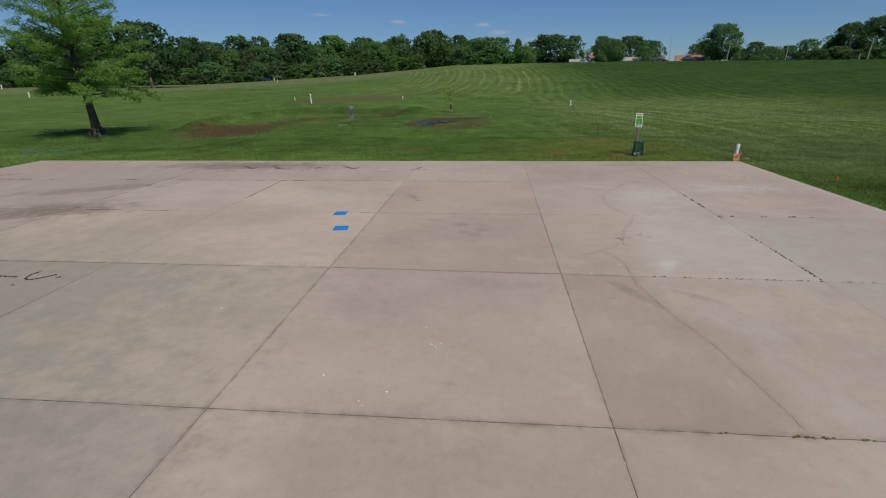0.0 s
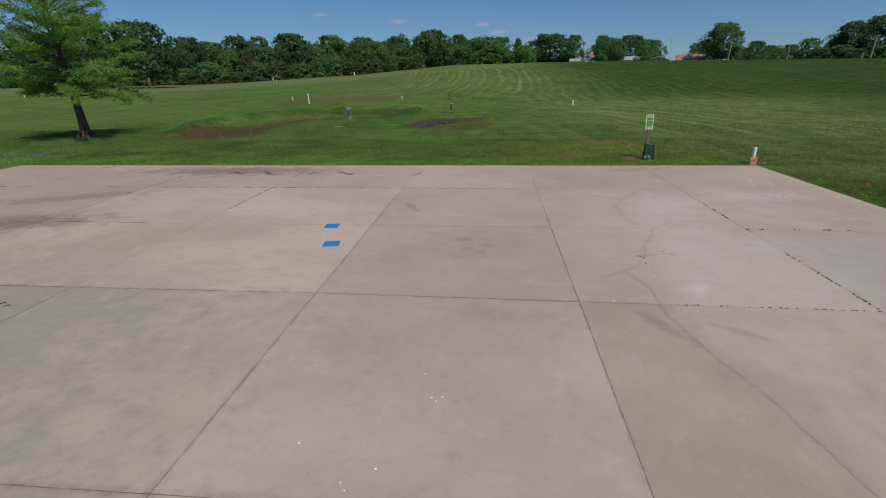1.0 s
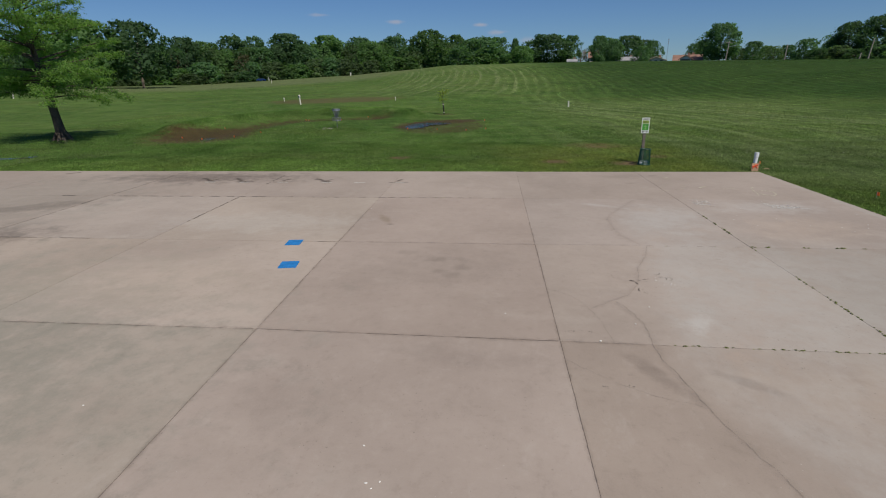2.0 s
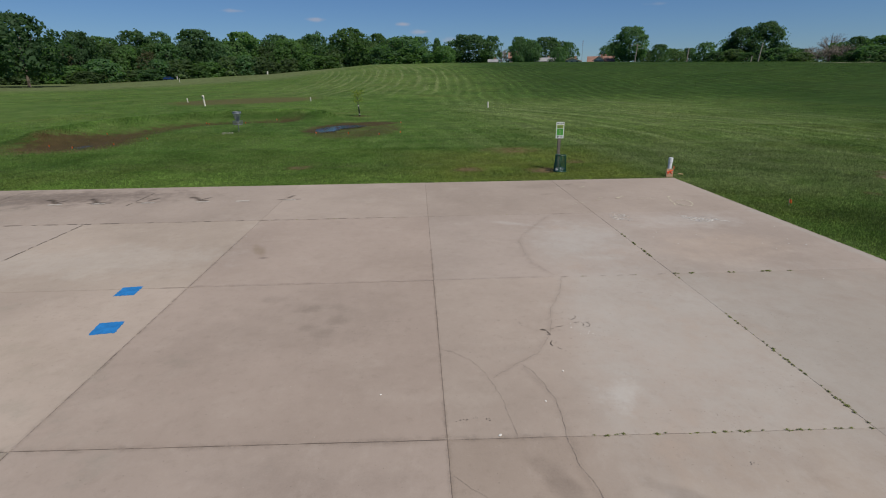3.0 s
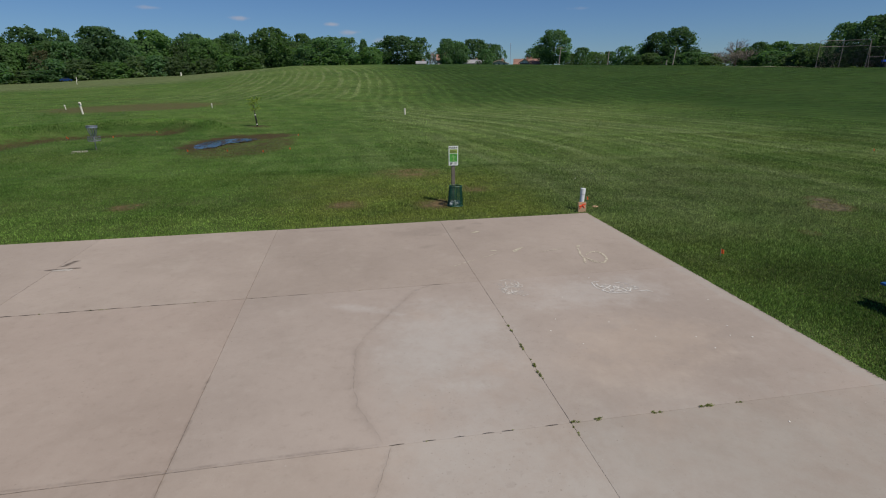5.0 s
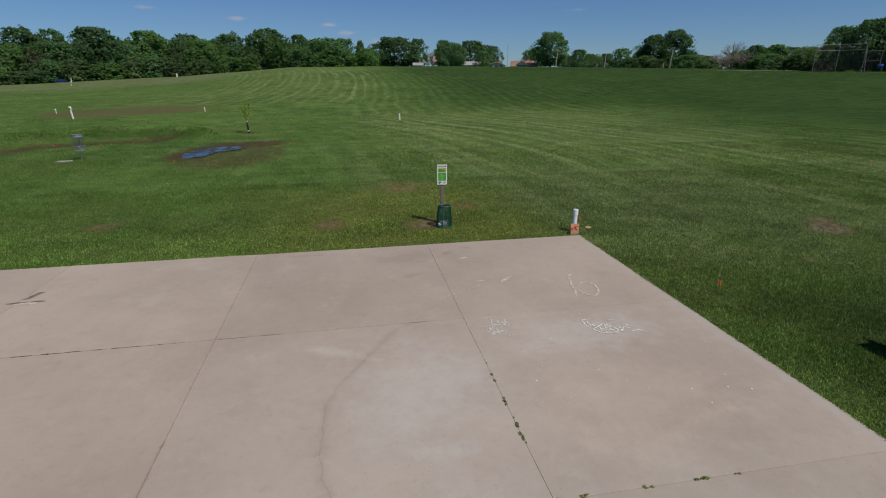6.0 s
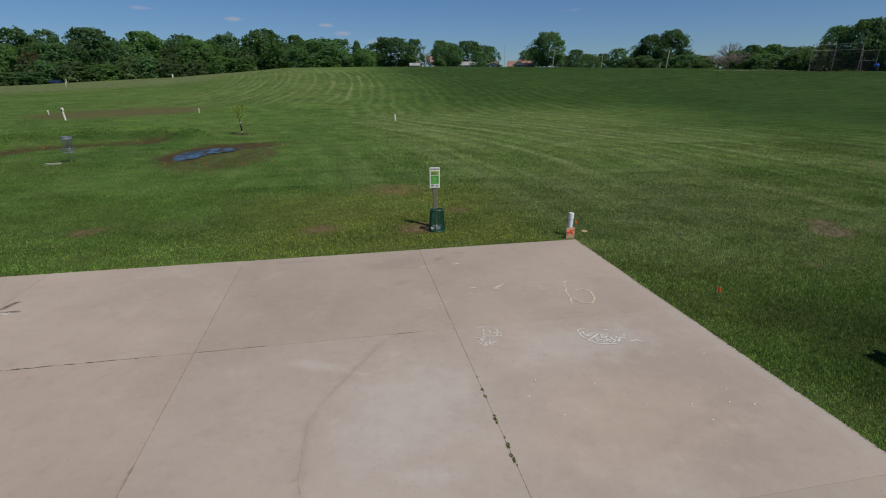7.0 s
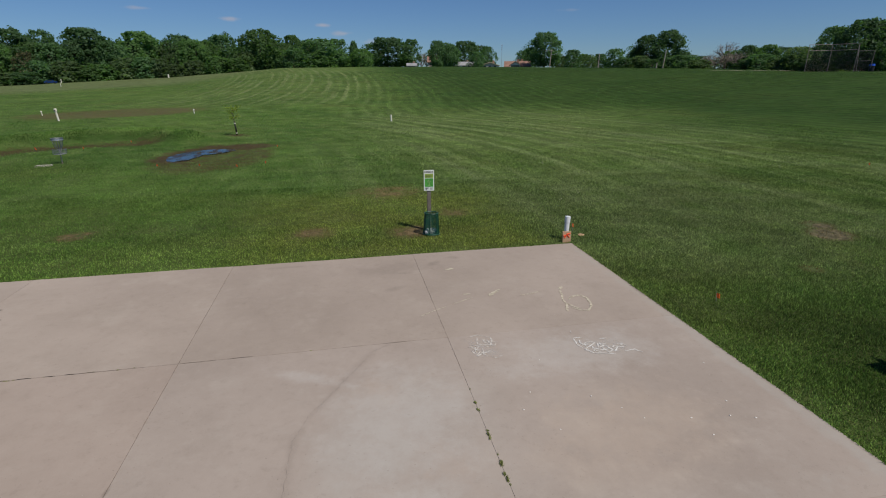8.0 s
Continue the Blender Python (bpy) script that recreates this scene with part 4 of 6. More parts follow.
for k in range(21):
    if 36.2 < 29.5 + k * 1.3 < 39.0:
        continue
    x, y = bearing(29.5 + k * 1.3, 172 - k * 0.6)
    tree(x, y, up_at(x, y) + WOODS.uniform(2.6, 4.6), WOODS.uniform(6, 9), "thicket", "shrubs behind the field")


def cypress(place):
    """The leaning tree on the lawn, with level, feathery limbs."""
    rng = random.Random(17)
    t = thing("tree", place, "leaning cypress with feathery green limbs on the lawn", "tree")
    stem = [(0.06, 0, -0.1), (0.0, 0, 0.35), (-0.08, 0.0, 1.3), (-0.20, 0.02, 2.2), (-0.36, 0.05, 3.4), (-0.5, 0, 5.2), (-0.6, -0.05, 7.3), (-0.5, 0, 9.6)]
    bm = bmesh.new()
    bent(bm, stem, [0.50, 0.27, 0.21, 0.19, 0.16, 0.11, 0.07, 0.02], 12)
    for k in range(9):
        a = k * math.tau / 9 + rng.uniform(-0.2, 0.2)
        r = rng.uniform(0.55, 0.8)
        bent(bm, [(math.cos(a) * 0.2, math.sin(a) * 0.2, 0.6), (math.cos(a) * 0.38, math.sin(a) * 0.38, 0.2), (math.cos(a) * r, math.sin(a) * r, -0.1)], [0.06, 0.1, 0.1], 6)
    part("trunk", bm, BARK, t, smooth=True)
    cs, us, vs = [], [], []
    nrng = np.random.default_rng(17)

    def spray(p, way, n, size):
        q = nrng.normal(size=(n, 3)) * np.array([size, size, size * 0.38])
        c = np.array(p) + q
        nn = nrng.normal(scale=0.8, size=(n, 3)) + np.array([0, 0, 0.7])
        nn /= np.linalg.norm(nn, axis=1, keepdims=True)
        u = np.cross(nn, nrng.normal(size=(n, 3)))
        u /= np.linalg.norm(u, axis=1, keepdims=True)
        v = np.cross(nn, u)
        k = nrng.uniform(0.035, 0.085, (n, 1))
        cs.append(c), us.append(u * k), vs.append(v * k * 0.24)

    for k in range(92):
        h = 2.6 + 6.8 * (k / 92) ** 1.1 + rng.uniform(-0.3, 0.3)
        a = k * 2.4 + rng.uniform(-0.5, 0.5)
        side = math.cos(a)
        left = np.interp(h, (2.3, 3.2, 5, 7, 8, 9.4), (2.4, 3.1, 3.5, 3.4, 2.4, 0.7))
        right = np.interp(h, (2.3, 3, 4.2, 5.5, 6.8, 9.4), (3.1, 4.2, 4.7, 3.9, 2.6, 0.7))
        reach = (right if side > 0 else left) * abs(side) + (0.5 * (left + right)) * (1 - abs(side))
        reach *= rng.choice((1.0, 0.95, 0.8, 0.6)) * rng.uniform(0.85, 1.05)
        sx = float(np.interp(h, [s[2] for s in stem], [s[0] for s in stem]))
        lift = rng.uniform(-0.05, 0.35) if h < 4.2 else rng.uniform(0.15, 0.65)
        droop = rng.uniform(0.0, 0.16) if h < 4.5 else rng.uniform(0, 0.15)
        if side > 0.6 and h < 3.6:
            droop += 0.24
        limbs = bmesh.new()
        pts = [(sx, 0, h)]
        for s in (0.35, 0.7, 1.0):
            pts.append((sx + math.cos(a + 0.2 * s) * reach * s, math.sin(a + 0.2 * s) * reach * s, h + reach * (lift * s - droop * s * s)))
        bent(limbs, pts, [0.05, 0.032, 0.018, 0.005], 5)
        for s in np.arange(0.35, 1.03, 0.10 if reach > 2 else 0.17):
            i = min(int(s * 3), 2)
            f = s * 3 - i
            p = np.array(pts[i]) * (1 - f) + np.array(pts[i + 1]) * f
            wide = 0.55 * (1.15 - s) + 0.18
            for turn in (-1, 1):
                m = rng.uniform(0.4, 1.0) * wide
                q = p + np.array([math.cos(a + turn * 1.1) * m, math.sin(a + turn * 1.1) * m, rng.uniform(-0.25, 0.22)])
                bent(limbs, [p, q], [0.011, 0.004], 3)
                thin = 0.9 if h < 5.0 else 0.62 if h < 6.3 else 0.34
                spray((p + q) / 2, None, int(28 * thin), 0.15)
                spray(q, None, int(32 * thin), 0.15)
                if turn > 0:
                    spray(q - np.array([0, 0, 0.16]), None, int(12 * thin), 0.10)
        part("limb", limbs, BARK, t)
    part("crown", quads_mesh("crown", np.concatenate(cs), np.concatenate(us), np.concatenate(vs), LEAF_CYPRESS), None, t)


cypress(pose(-31.4, 10.0, up_at(-31.4, 10.0), 0, 0, 0))


def sapling(place):
    rng = random.Random(4)
    nrng = np.random.default_rng(4)
    t = thing("sapling", place, "young thinly leaved tree with a black trunk guard", "tree")
    bm = bmesh.new()
    bent(bm, [(0, 0, -0.05), (-0.03, 0, 0.5), (-0.08, 0, 1.0), (-0.12, 0.02, 1.6), (-0.1, 0.02, 2.2)], [0.03, 0.028, 0.024, 0.014, 0.004], 7)
    tips = []
    for k in range(16):
        h, a, r = rng.uniform(1.0, 1.9), k * 2.4, rng.uniform(0.3, 0.72)
        tip = (-0.1 + math.cos(a) * r, math.sin(a) * r, h + rng.uniform(0.1, 0.45))
        bent(bm, [(-0.1, 0, h), (-0.1 + math.cos(a) * r * 0.5, math.sin(a) * r * 0.5, h + 0.12), tip], [0.010, 0.007, 0.003], 4)
        tips.append((tip, h))
    part("trunk", bm, BARK, t)
    part("trunk_guard", bent(bmesh.new(), [(0.0, 0, 0.0), (-0.03, 0, 0.5), (-0.08, 0, 1.02)], [0.062, 0.058, 0.055], 12), BLACK, t, "black plastic trunk guard", True)
    for z in (0.13, 0.86):
        part("band", tube(bmesh.new(), (-0.005 - z * 0.07, 0, z), (-0.01 - z * 0.07, 0, z + 0.07), 0.068, seg=12), POST_WHITE, t, "white band")
    cs, us, vs = [], [], []
    for tip, h in tips:
        n = 22
        s = nrng.uniform(0.35, 1.1, (n, 1))
        c = np.array([-0.1, 0, h]) * (1 - s) + np.array(tip) * s + nrng.normal(scale=0.07, size=(n, 3))
        u = nrng.normal(size=(n, 3))
        u /= np.linalg.norm(u, axis=1, keepdims=True)
        v = np.cross(u, nrng.normal(size=(n, 3)))
        v /= np.linalg.norm(v, axis=1, keepdims=True)
        k = nrng.uniform(0.025, 0.05, (n, 1))
        cs.append(c), us.append(u * k), vs.append(v * k * 0.6)
    part("crown", quads_mesh("crown", np.concatenate(cs), np.concatenate(us), np.concatenate(vs), LEAF_YOUNG), None, t)


sapling(pose(-12.04, 27.0, up_at(-12.04, 27.0)) @ Matrix.Scale(0.88, 4))
for turn, far in ((-27.9, 185), (-30.4, 172)):
    x, y = OX + far * math.sin(radians(turn)), OY + far * math.cos(radians(turn))
    z = up_at(x, y)
    t = thing("sapling", pose(x, y, z), "small young tree far out on the lawn", "tree", "young trees on the lawn")
    trunk = part("trunk", TRUNKS[0], None, t)
    trunk.matrix_basis = Matrix.LocRotScale((0, 0, 0), None, (1.6, 1.6, 2.0))
    crown = part("crown", CROWNS["thin"][0], None, t)
    crown.matrix_basis = Matrix.LocRotScale((0, 0, 0.7), None, (1.3, 1.3, 1.6))


# ---------- houses ----------
def window_on(house, x, y, z, w, h, face):
    """A window on a wall that faces -y."""
    win = part("window", box(bmesh.new(), x - w / 2, x + w / 2, y - 0.06, y + 0.02, z, z + h, 0.02), WALL_WHITE, house, "white framed window")
    part("pane", box(bmesh.new(), x - w / 2 + 0.12, x + w / 2 - 0.12, y - 0.08, y - 0.05, z + 0.12, z + h - 0.12), PANE, win)
    return win


def house(turn, far, wide, deep, eave, ridge, wall, roof, label, doors=True, gable_front=False, facing=0.0, sink=0.1):
    x, y = bearing(turn, far)
    z = up_at(x, y) - sink
    t = thing("house", pose(x, y, z, 0, 0, -turn + facing), label, "house", "houses beyond the crest")
    bm = bmesh.new()
    w, d = wide / 2, deep / 2
    if gable_front:
        lines = [(-w, 0), (w, 0), (w, eave), (0, ridge), (-w, eave)]
        front = [bm.verts.new((a, -d, b)) for a, b in lines]
        back = [bm.verts.new((a, d, b)) for a, b in lines]
    else:
        lines = [(-d, 0), (d, 0), (d, eave), (0, ridge), (-d, eave)]
        front = [bm.verts.new((-w, a, b)) for a, b in lines]
        back = [bm.verts.new((w, a, b)) for a, b in lines]
    bm.faces.new(front)
    bm.faces.new(back[::-1])
    for i in range(5):
        bm.faces.new((front[i], front[(i + 1) % 5], back[(i + 1) % 5], back[i]))
    bmesh.ops.recalc_face_normals(bm, faces=bm.faces[:])
    part("wall", bm, wall, t)
    bm = bmesh.new()
    over, thick = 0.6, 0.22
    half, run = (w, d) if gable_front else (d, w)
    fall = (ridge - eave) / half
    for s in (-1, 1):
        pts = [(0, ridge + 0.02), (s * (half + over), eave - over * fall + 0.02)]
        low, high = [], []
        for e in (-run - over, run + over):
            for a, b in pts:
                low.append(bm.verts.new((a, e, b) if gable_front else (e, a, b)))
                high.append(bm.verts.new((a, e, b + thick) if gable_front else (e, a, b + thick)))
        for q in ((0, 1, 3, 2),):
            bm.faces.new([low[i] for i in q])
            bm.faces.new([high[i] for i in q][::-1])
        for i, j in ((0, 1), (1, 3), (3, 2), (2, 0)):
            bm.faces.new((low[i], low[j], high[j], high[i]))
    bmesh.ops.recalc_face_normals(bm, faces=bm.faces[:])
    part("roof", bm, roof, t)
    for k in range(3):
        window_on(t, -w * 0.62 + k * w * 0.6, -d, 1.0, 1.4, 1.2, 0)
    if doors:
        part("door", box(bmesh.new(), w * 0.78, w * 0.78 + 0.95, -d - 0.05, -d + 0.03, 0.1, 2.15, 0.02), WALL_WHITE, t)
    part("chimney", box(bmesh.new(), w * 0.3, w * 0.3 + 0.8, 0.6, 1.4, eave, ridge + 0.9, 0.03), WALL_BRICK, t)
    return t


house(9.95, 256, 4.8, 6, 4.2, 6.4, WALL_CREAM, ROOF_RED, "two-storey pale house with a red roof among trees")
house(13.15, 248, 8.4, 8, 2.3, 3.7, WALL_WHITE, ROOF_GREY, "low white house with a grey roof")
house(15.9, 242, 7.4, 8, 2.05, 3.35, WALL_CREAM, ROOF_TAN, "low cream house with a tan gable", gable_front=True)
house(18.75, 214, 9.0, 8, 2.3, 4.1, WALL_BRICK, ROOF_RED, "low brick house with a red brown roof", sink=1.3)
house(18.55, 205, 3.4, 5, 2.2, 3.3, WALL_WHITE, ROOF_RED, "white garage with a red brown roof", gable_front=True, doors=False, sink=0.8)
house(7.66, 236, 3.5, 3, 2.0, 2.75, WALL_WHITE, ROOF_GREY, "small white shed with a grey roof", doors=False)
house(2.2, 300, 6.0, 5, 2.6, 3.8, WALL_CREAM, ROOF_TAN, "small tan shed between trees", doors=False)


# ---------- poles, tower, backstop ----------
def utility_pole(turn, far, top, lean=0.0, arm=True):
    x, y = bearing(turn, far)
    z = up_at(x, y) - 0.2
    high = 3.58 + far * math.tan(radians(top)) - z
    t = thing("utility_pole", pose(x, y, z, 0, lean, -turn), "weathered wooden utility pole on the crest", "pole", "utility poles")
    part("pole", tube(bmesh.new(), (0, 0, -0.3), (0, 0, high), 0.17, 0.12, 10), POLE_WOOD, t)
    if arm:
        part("lamp_arm", tube(bmesh.new(), (0, 0, high - 1.7), (1.6, -0.2, high - 1.3), 0.05, 0.04, 6), STEEL, t)
        part("lamp", box(bmesh.new(), 1.45, 1.95, -0.35, -0.05, high - 1.42, high - 1.22, 0.04), STEEL, t, "grey street lamp head")
        part("crossarm", box(bmesh.new(), -0.9, 0.9, -0.2, -0.08, high - 0.6, high - 0.45, 0.01), POLE_WOOD, t)
    return t


utility_pole(22.05, 182, 2.8, 4)
utility_pole(26.9, 200, 2.3, 2, False)
utility_pole(33.0, 157, 2.5, 5, False)
utility_pole(32.4, 160, 1.35, 5, False)

x, y = bearing(17.1, 900)
t = thing("radio_tower", pose(x, y, up_at(x, y)), "thin far radio mast", "tower")
part("mast", tube(bmesh.new(), (0, 0, 0), (0, 0, 52), 0.32, 0.2, 6), STEEL, t)
for k in range(3):
    part("antenna", box(bmesh.new(), -0.8, 0.8, -0.2, 0.2, 44 + k * 3, 45.2 + k * 3, 0.1), STEEL, t)


def backstop():
    x, y = bearing(46.42, 122)
    z = up_at(x, y)
    t = thing("backstop", pose(x, y, z, 0, 0, -44), "rusty steel ball field backstop with wire mesh", "backstop")
    w, high = 3.65, 4.65
    legs = [(-w, 0), (-0.1, 2.3), (w, 0), (w + 2.2, -1.6)]
    tops = [high, high, high, high * 0.72]
    for (a, b), h in zip(legs, tops):
        part("post", tube(bmesh.new(), (a, b, -0.2), (a, b - 0.6, h), 0.048, seg=8), RUST_STEEL, t)
    part("brace", tube(bmesh.new(), (w + 0.45, 0.4, -0.2), (w, -0.55, high * 0.98), 0.05, seg=8), RUST_STEEL, t)
    for (a, b), (c, d), h in ((legs[0], legs[1], 1.0), (legs[1], legs[2], 1.0), (legs[0], legs[1], 0.78), (legs[1], legs[2], 0.78), (legs[2], legs[3], 0.72), (legs[2], legs[3], 0.36)):
        k = h * high
        f = h
        part("rail", tube(bmesh.new(), (a, b - 0.6 * f, k), (c, d - 0.6 * f, k), 0.036, seg=6), RUST_STEEL, t)
    for (a, b), (c, d), top in ((legs[0], legs[1], high), (legs[1], legs[2], high), (legs[2], legs[3], high * 0.72)):
        bm = bmesh.new()
        n = 26
        for i in range(n + 1):
            s = i / n
            p, q = Vector((a + (c - a) * s, b + (d - b) * s, 0.05)), Vector((0.0, -0.6, high)) * (top / high)
            tube(bm, p, p + Vector((q.x, q.y, top)), 0.0025, seg=3, caps=False)
        for i in range(30):
            f = i / 29 * top / high
            tube(bm, (a, b - 0.6 * f, f * high + 0.03), (c, d - 0.6 * f, f * high + 0.03), 0.0025, seg=3, caps=False)
        part("mesh_panel", bm, RUST_STEEL, t, "thin wire mesh")
    # bare track along the ball field
    bm = bmesh.new()
    rows = []
    for k in range(40):
        turn, far = 37.2 + k * 0.38, 126 - k * 0.16
        wide = (0.34 + 0.2 * math.sin(k * 1.3) + 0.1 * math.sin(k * 3.1)) * min(1.0, 0.3 + k / 14)
        rows.append([bm.verts.new((u, v, up_at(u, v) + 0.08)) for u, v in (bearing(turn, far - wide), bearing(turn, far + wide))])
    for p, q in zip(rows, rows[1:]):
        bm.faces.new((p[0], q[0], q[1], p[1]))
    tagged(new("track", mesh_of(bm, "track", TRACK)), "pale bare gravel track beside the ball field", "track", kind="structure")
    x, y = bearing(49.3, 121)
    b = thing("barrel", pose(x, y, up_at(x, y)), "blue plastic barrel beside the backstop", "barrel")
    part("drum", tube(bmesh.new(), (0, 0, -0.05), (0, 0, 0.92), 0.40, 0.40, 18), BLACK, b)
    part("lid", tube(bmesh.new(), (0, 0, 0.90), (0, 0, 1.22), 0.44, 0.36, 18), BARREL_BLUE, b, "blue lid")


backstop()


def far_car(x, y, turn, paint, label):
    t = thing("car", pose(x, y, up_at(x, y), 0, 0, turn) @ Matrix.Scale(1 / UNIT, 4), label, "car", "cars parked at the wood's edge")
    bm = bmesh.new()
    side = [(-2.1, 0.35), (2.1, 0.35), (2.15, 0.85), (1.2, 0.98), (0.7, 1.42), (-1.0, 1.45), (-1.75, 0.98), (-2.15, 0.9)]
    a = [bm.verts.new((u, -0.85, v)) for u, v in side]
    b = [bm.verts.new((u, 0.85, v)) for u, v in side]
    bm.faces.new(a)
    bm.faces.new(b[::-1])
    for i in range(8):
        bm.faces.new((a[i], a[(i + 1) % 8], b[(i + 1) % 8], b[i]))
    bmesh.ops.recalc_face_normals(bm, faces=bm.faces[:])
    part("body", bm, paint, t)
    part("side_window", box(bmesh.new(), -0.95, 0.7, -0.87, -0.84, 0.98, 1.36), PANE, t)
    for u in (-1.3, 1.3):
        for v in (-0.8, 0.8):
            part("wheel", tube(bmesh.new(), (u, v - 0.1, 0.32), (u, v + 0.1, 0.32), 0.33, seg=16), BLACK, t)


far_car(*bearing(-25.2, 222), 12, CAR_BLUE, "blue car parked at the wood's edge")
far_car(-162.5, 136.5, 35, CAR_BLACK, "black car parked below the trees")


# ---------- posts, flags, pipe ----------
def white_post(x, y, high, r, lean=0.0, head=0.0, label="white marker post on the lawn"):
    t = thing("marker_post", pose(x, y, up_at(x, y), 0, lean, 0), label, "post", "marker posts on the lawn")
    part("post", tube(bmesh.new(), (0, 0, -0.1), (0, 0, high), r, r, 12), POST_WHITE, t)
    if head:
        part("cap", bent(bmesh.new(), [(0, 0, high - head), (0, 0, high - head * 0.8), (0, 0, high - 0.05), (0, 0, high + 0.02)], [r * 1.05, r * 1.6, r * 1.6, r * 1.1], 12), POST_WHITE, t, "white rounded cap")
        if high > 0.8:
            part("face", box(bmesh.new(), -r * 0.7, r * 0.7, -r * 1.72, -r * 1.55, high - head * 0.7, high - head * 0.3), PANE, t, "dark round window")
    return t


white_post(-29.4, 41.3, 1.05, 0.075, -5, 0.30, "leaning white vent post beside the tilled strip")
white_post(-33.9, 48.0, 0.44, 0.042, -6, 0.16, "short white pipe beside the tilled strip")
white_post(-19.7, 47.2, 0.44, 0.042, -3, 0.16, "short white pipe beside the tilled strip")
white_post(-0.68, 36.2, 0.56, 0.075, -2)
x, y = bearing(-16.05, 224)
white_post(x, y, 1.2, 0.27, 0, 0.0, "far white marker on the lawn")
x, y = bearing(-24.45, 222)
white_post(x, y, 1.3, 0.12, 0, 0.0, "far pale post at the wood's edge")
x, y = bearing(-24.55, 178)
white_post(x, y, 1.2, 0.06, 0, 0.0, "far thin pale post on the lawn")
for x, y, h, r in ((-86.0, 64.0, 0.9, 0.10), (-154.0, 127.5, 1.2, 0.18)):
    white_post(x, y, h, r, 3, 0.0, "far white post on the lawn")


def flag(x, y, high=0.16, lean=0.0):
    """A small wire pin flag."""
    t = thing("pin_flag", pose(x, y, up_at(x, y), lean, lean * 0.6, (x * 57 + y * 31) % 60 - 30), "small orange pin flag stuck in the lawn", "flag", "orange pin flags")
    part("wire", tube(bmesh.new(), (0, 0, -0.05), (0, 0, high + 0.06), 0.004, seg=5), STEEL, t)
    bm = bmesh.new()
    n = 5
    rows = [[bm.verts.new((i / n * 0.060, 0.008 * math.sin(i * 1.4), high - 0.04 + j * 0.085 - 0.020 * (i / n) ** 2)) for i in range(n + 1)] for j in (0, 1)]
    for i in range(n):
        bm.faces.new((rows[0][i], rows[0][i + 1], rows[1][i + 1], rows[1][i]))
    bmesh.ops.solidify(bm, geom=bm.faces[:], thickness=0.002)
    part("cloth", bm, ORANGE, t, "bright orange plastic flag")


for x, y, high in ((-8.65, 19.6, 0.14), (-8.5, 13.6, 0.1), (-11.3, 13.7, 0.1), (-13.05, 13.8, 0.14), (-22.5, 23.3, 0.16), (-25.4, 11.3, 0.22), (-21.6, 13.1, 0.18), (-23.5, 10.0, 0.16),
                   (-19.2, 21.5, 0.12), (-18.0, 25.0, 0.14), (-25.6, 16.6, 0.14), (-21.9, 22.2, 0.14), (1.05, -3.45, 0.1), (0.42, 0.9, 0.17), (16.5, 7.2, 0.12), (-9.6, 12.9, 0.1), (-22.4, 11.4, 0.12)):
    flag(x, y, high, 8 if x < 0 else -6)


def pipe_and_board():
    t = thing("standpipe", pose(0.0, 0.36, -0.03, -2, 3, 0), "white plastic standpipe with a collar at the slab corner", "pipe")
    bm = bmesh.new()
    bent(bm, [(0, 0, -0.1), (0, 0, 0.42)], [0.056, 0.056], 24)
    part("pipe", bm, PVC, t, smooth=False)
    bm = bmesh.new()
    bent(bm, [(0, 0, 0.41), (0, 0, 0.425), (0, 0, 0.55), (0, 0, 0.565), (0, 0, 0.56), (0, 0, 0.5)], [0.057, 0.064, 0.064, 0.061, 0.052, 0.052], 24)
    part("collar", bm, PVC, t, "white coupling collar")
    b = thing("marker_board", pose(-0.08, 0.13, -0.03, -5, 0, -2), "tan wooden board with an orange spray mark", "board")
    part("board", box(bmesh.new(), -0.1, 0.1, -0.02, 0.02, -0.02, 0.27, 0.004), BOARD, b)
    bm = bmesh.new()
    for p, q in (((-0.06, 0.12), (0.0, 0.2)), ((0.0, 0.2), (0.06, 0.13)), ((-0.01, 0.21), (0.08, 0.22)), ((-0.08, 0.17), (-0.02, 0.19))):
        tube(bm, (p[0], -0.022, p[1]), (q[0], -0.022, q[1]), 0.017, 0.013, 6)
    part("spray_mark", bm, ORANGE_PAINT, b, "orange sprayed arrow")
    s = thing("flat_stone", pose(0.52, 0.62, up_at(0.52, 0.62), 4, 3, 20), "flat tan stone lying in the grass", "stone")
    bm = bmesh.new()
    bmesh.ops.create_icosphere(bm, subdivisions=2, radius=0.085, matrix=Matrix.Diagonal((1.2, 0.8, 0.35, 1)))
    for v in bm.verts:
        v.co += noise.noise_vector(v.co * 9) * 0.02
    part("stone", bm, BOARD, s)


pipe_and_board()


# ---------- sign and litter bin ----------
def lettering(body, size, parent, material, place):
    cu = bpy.data.curves.new("lettering", "FONT")
    cu.body, cu.size, cu.align_x, cu.extrude = body, size, "CENTER", 0.001
    cu.space_character, cu.offset = 1.08, 0.0022
    ob = new("lettering", cu)
    bpy.context.view_layer.update()
    me = bpy.data.meshes.new_from_object(ob.evaluated_get(bpy.context.evaluated_depsgraph_get()))
    bpy.data.objects.remove(ob)
    me.materials.clear()
    me.materials.append(material)
    made = part("lettering", me, None, parent, "black printed words")
    made.matrix_basis = place
    return made


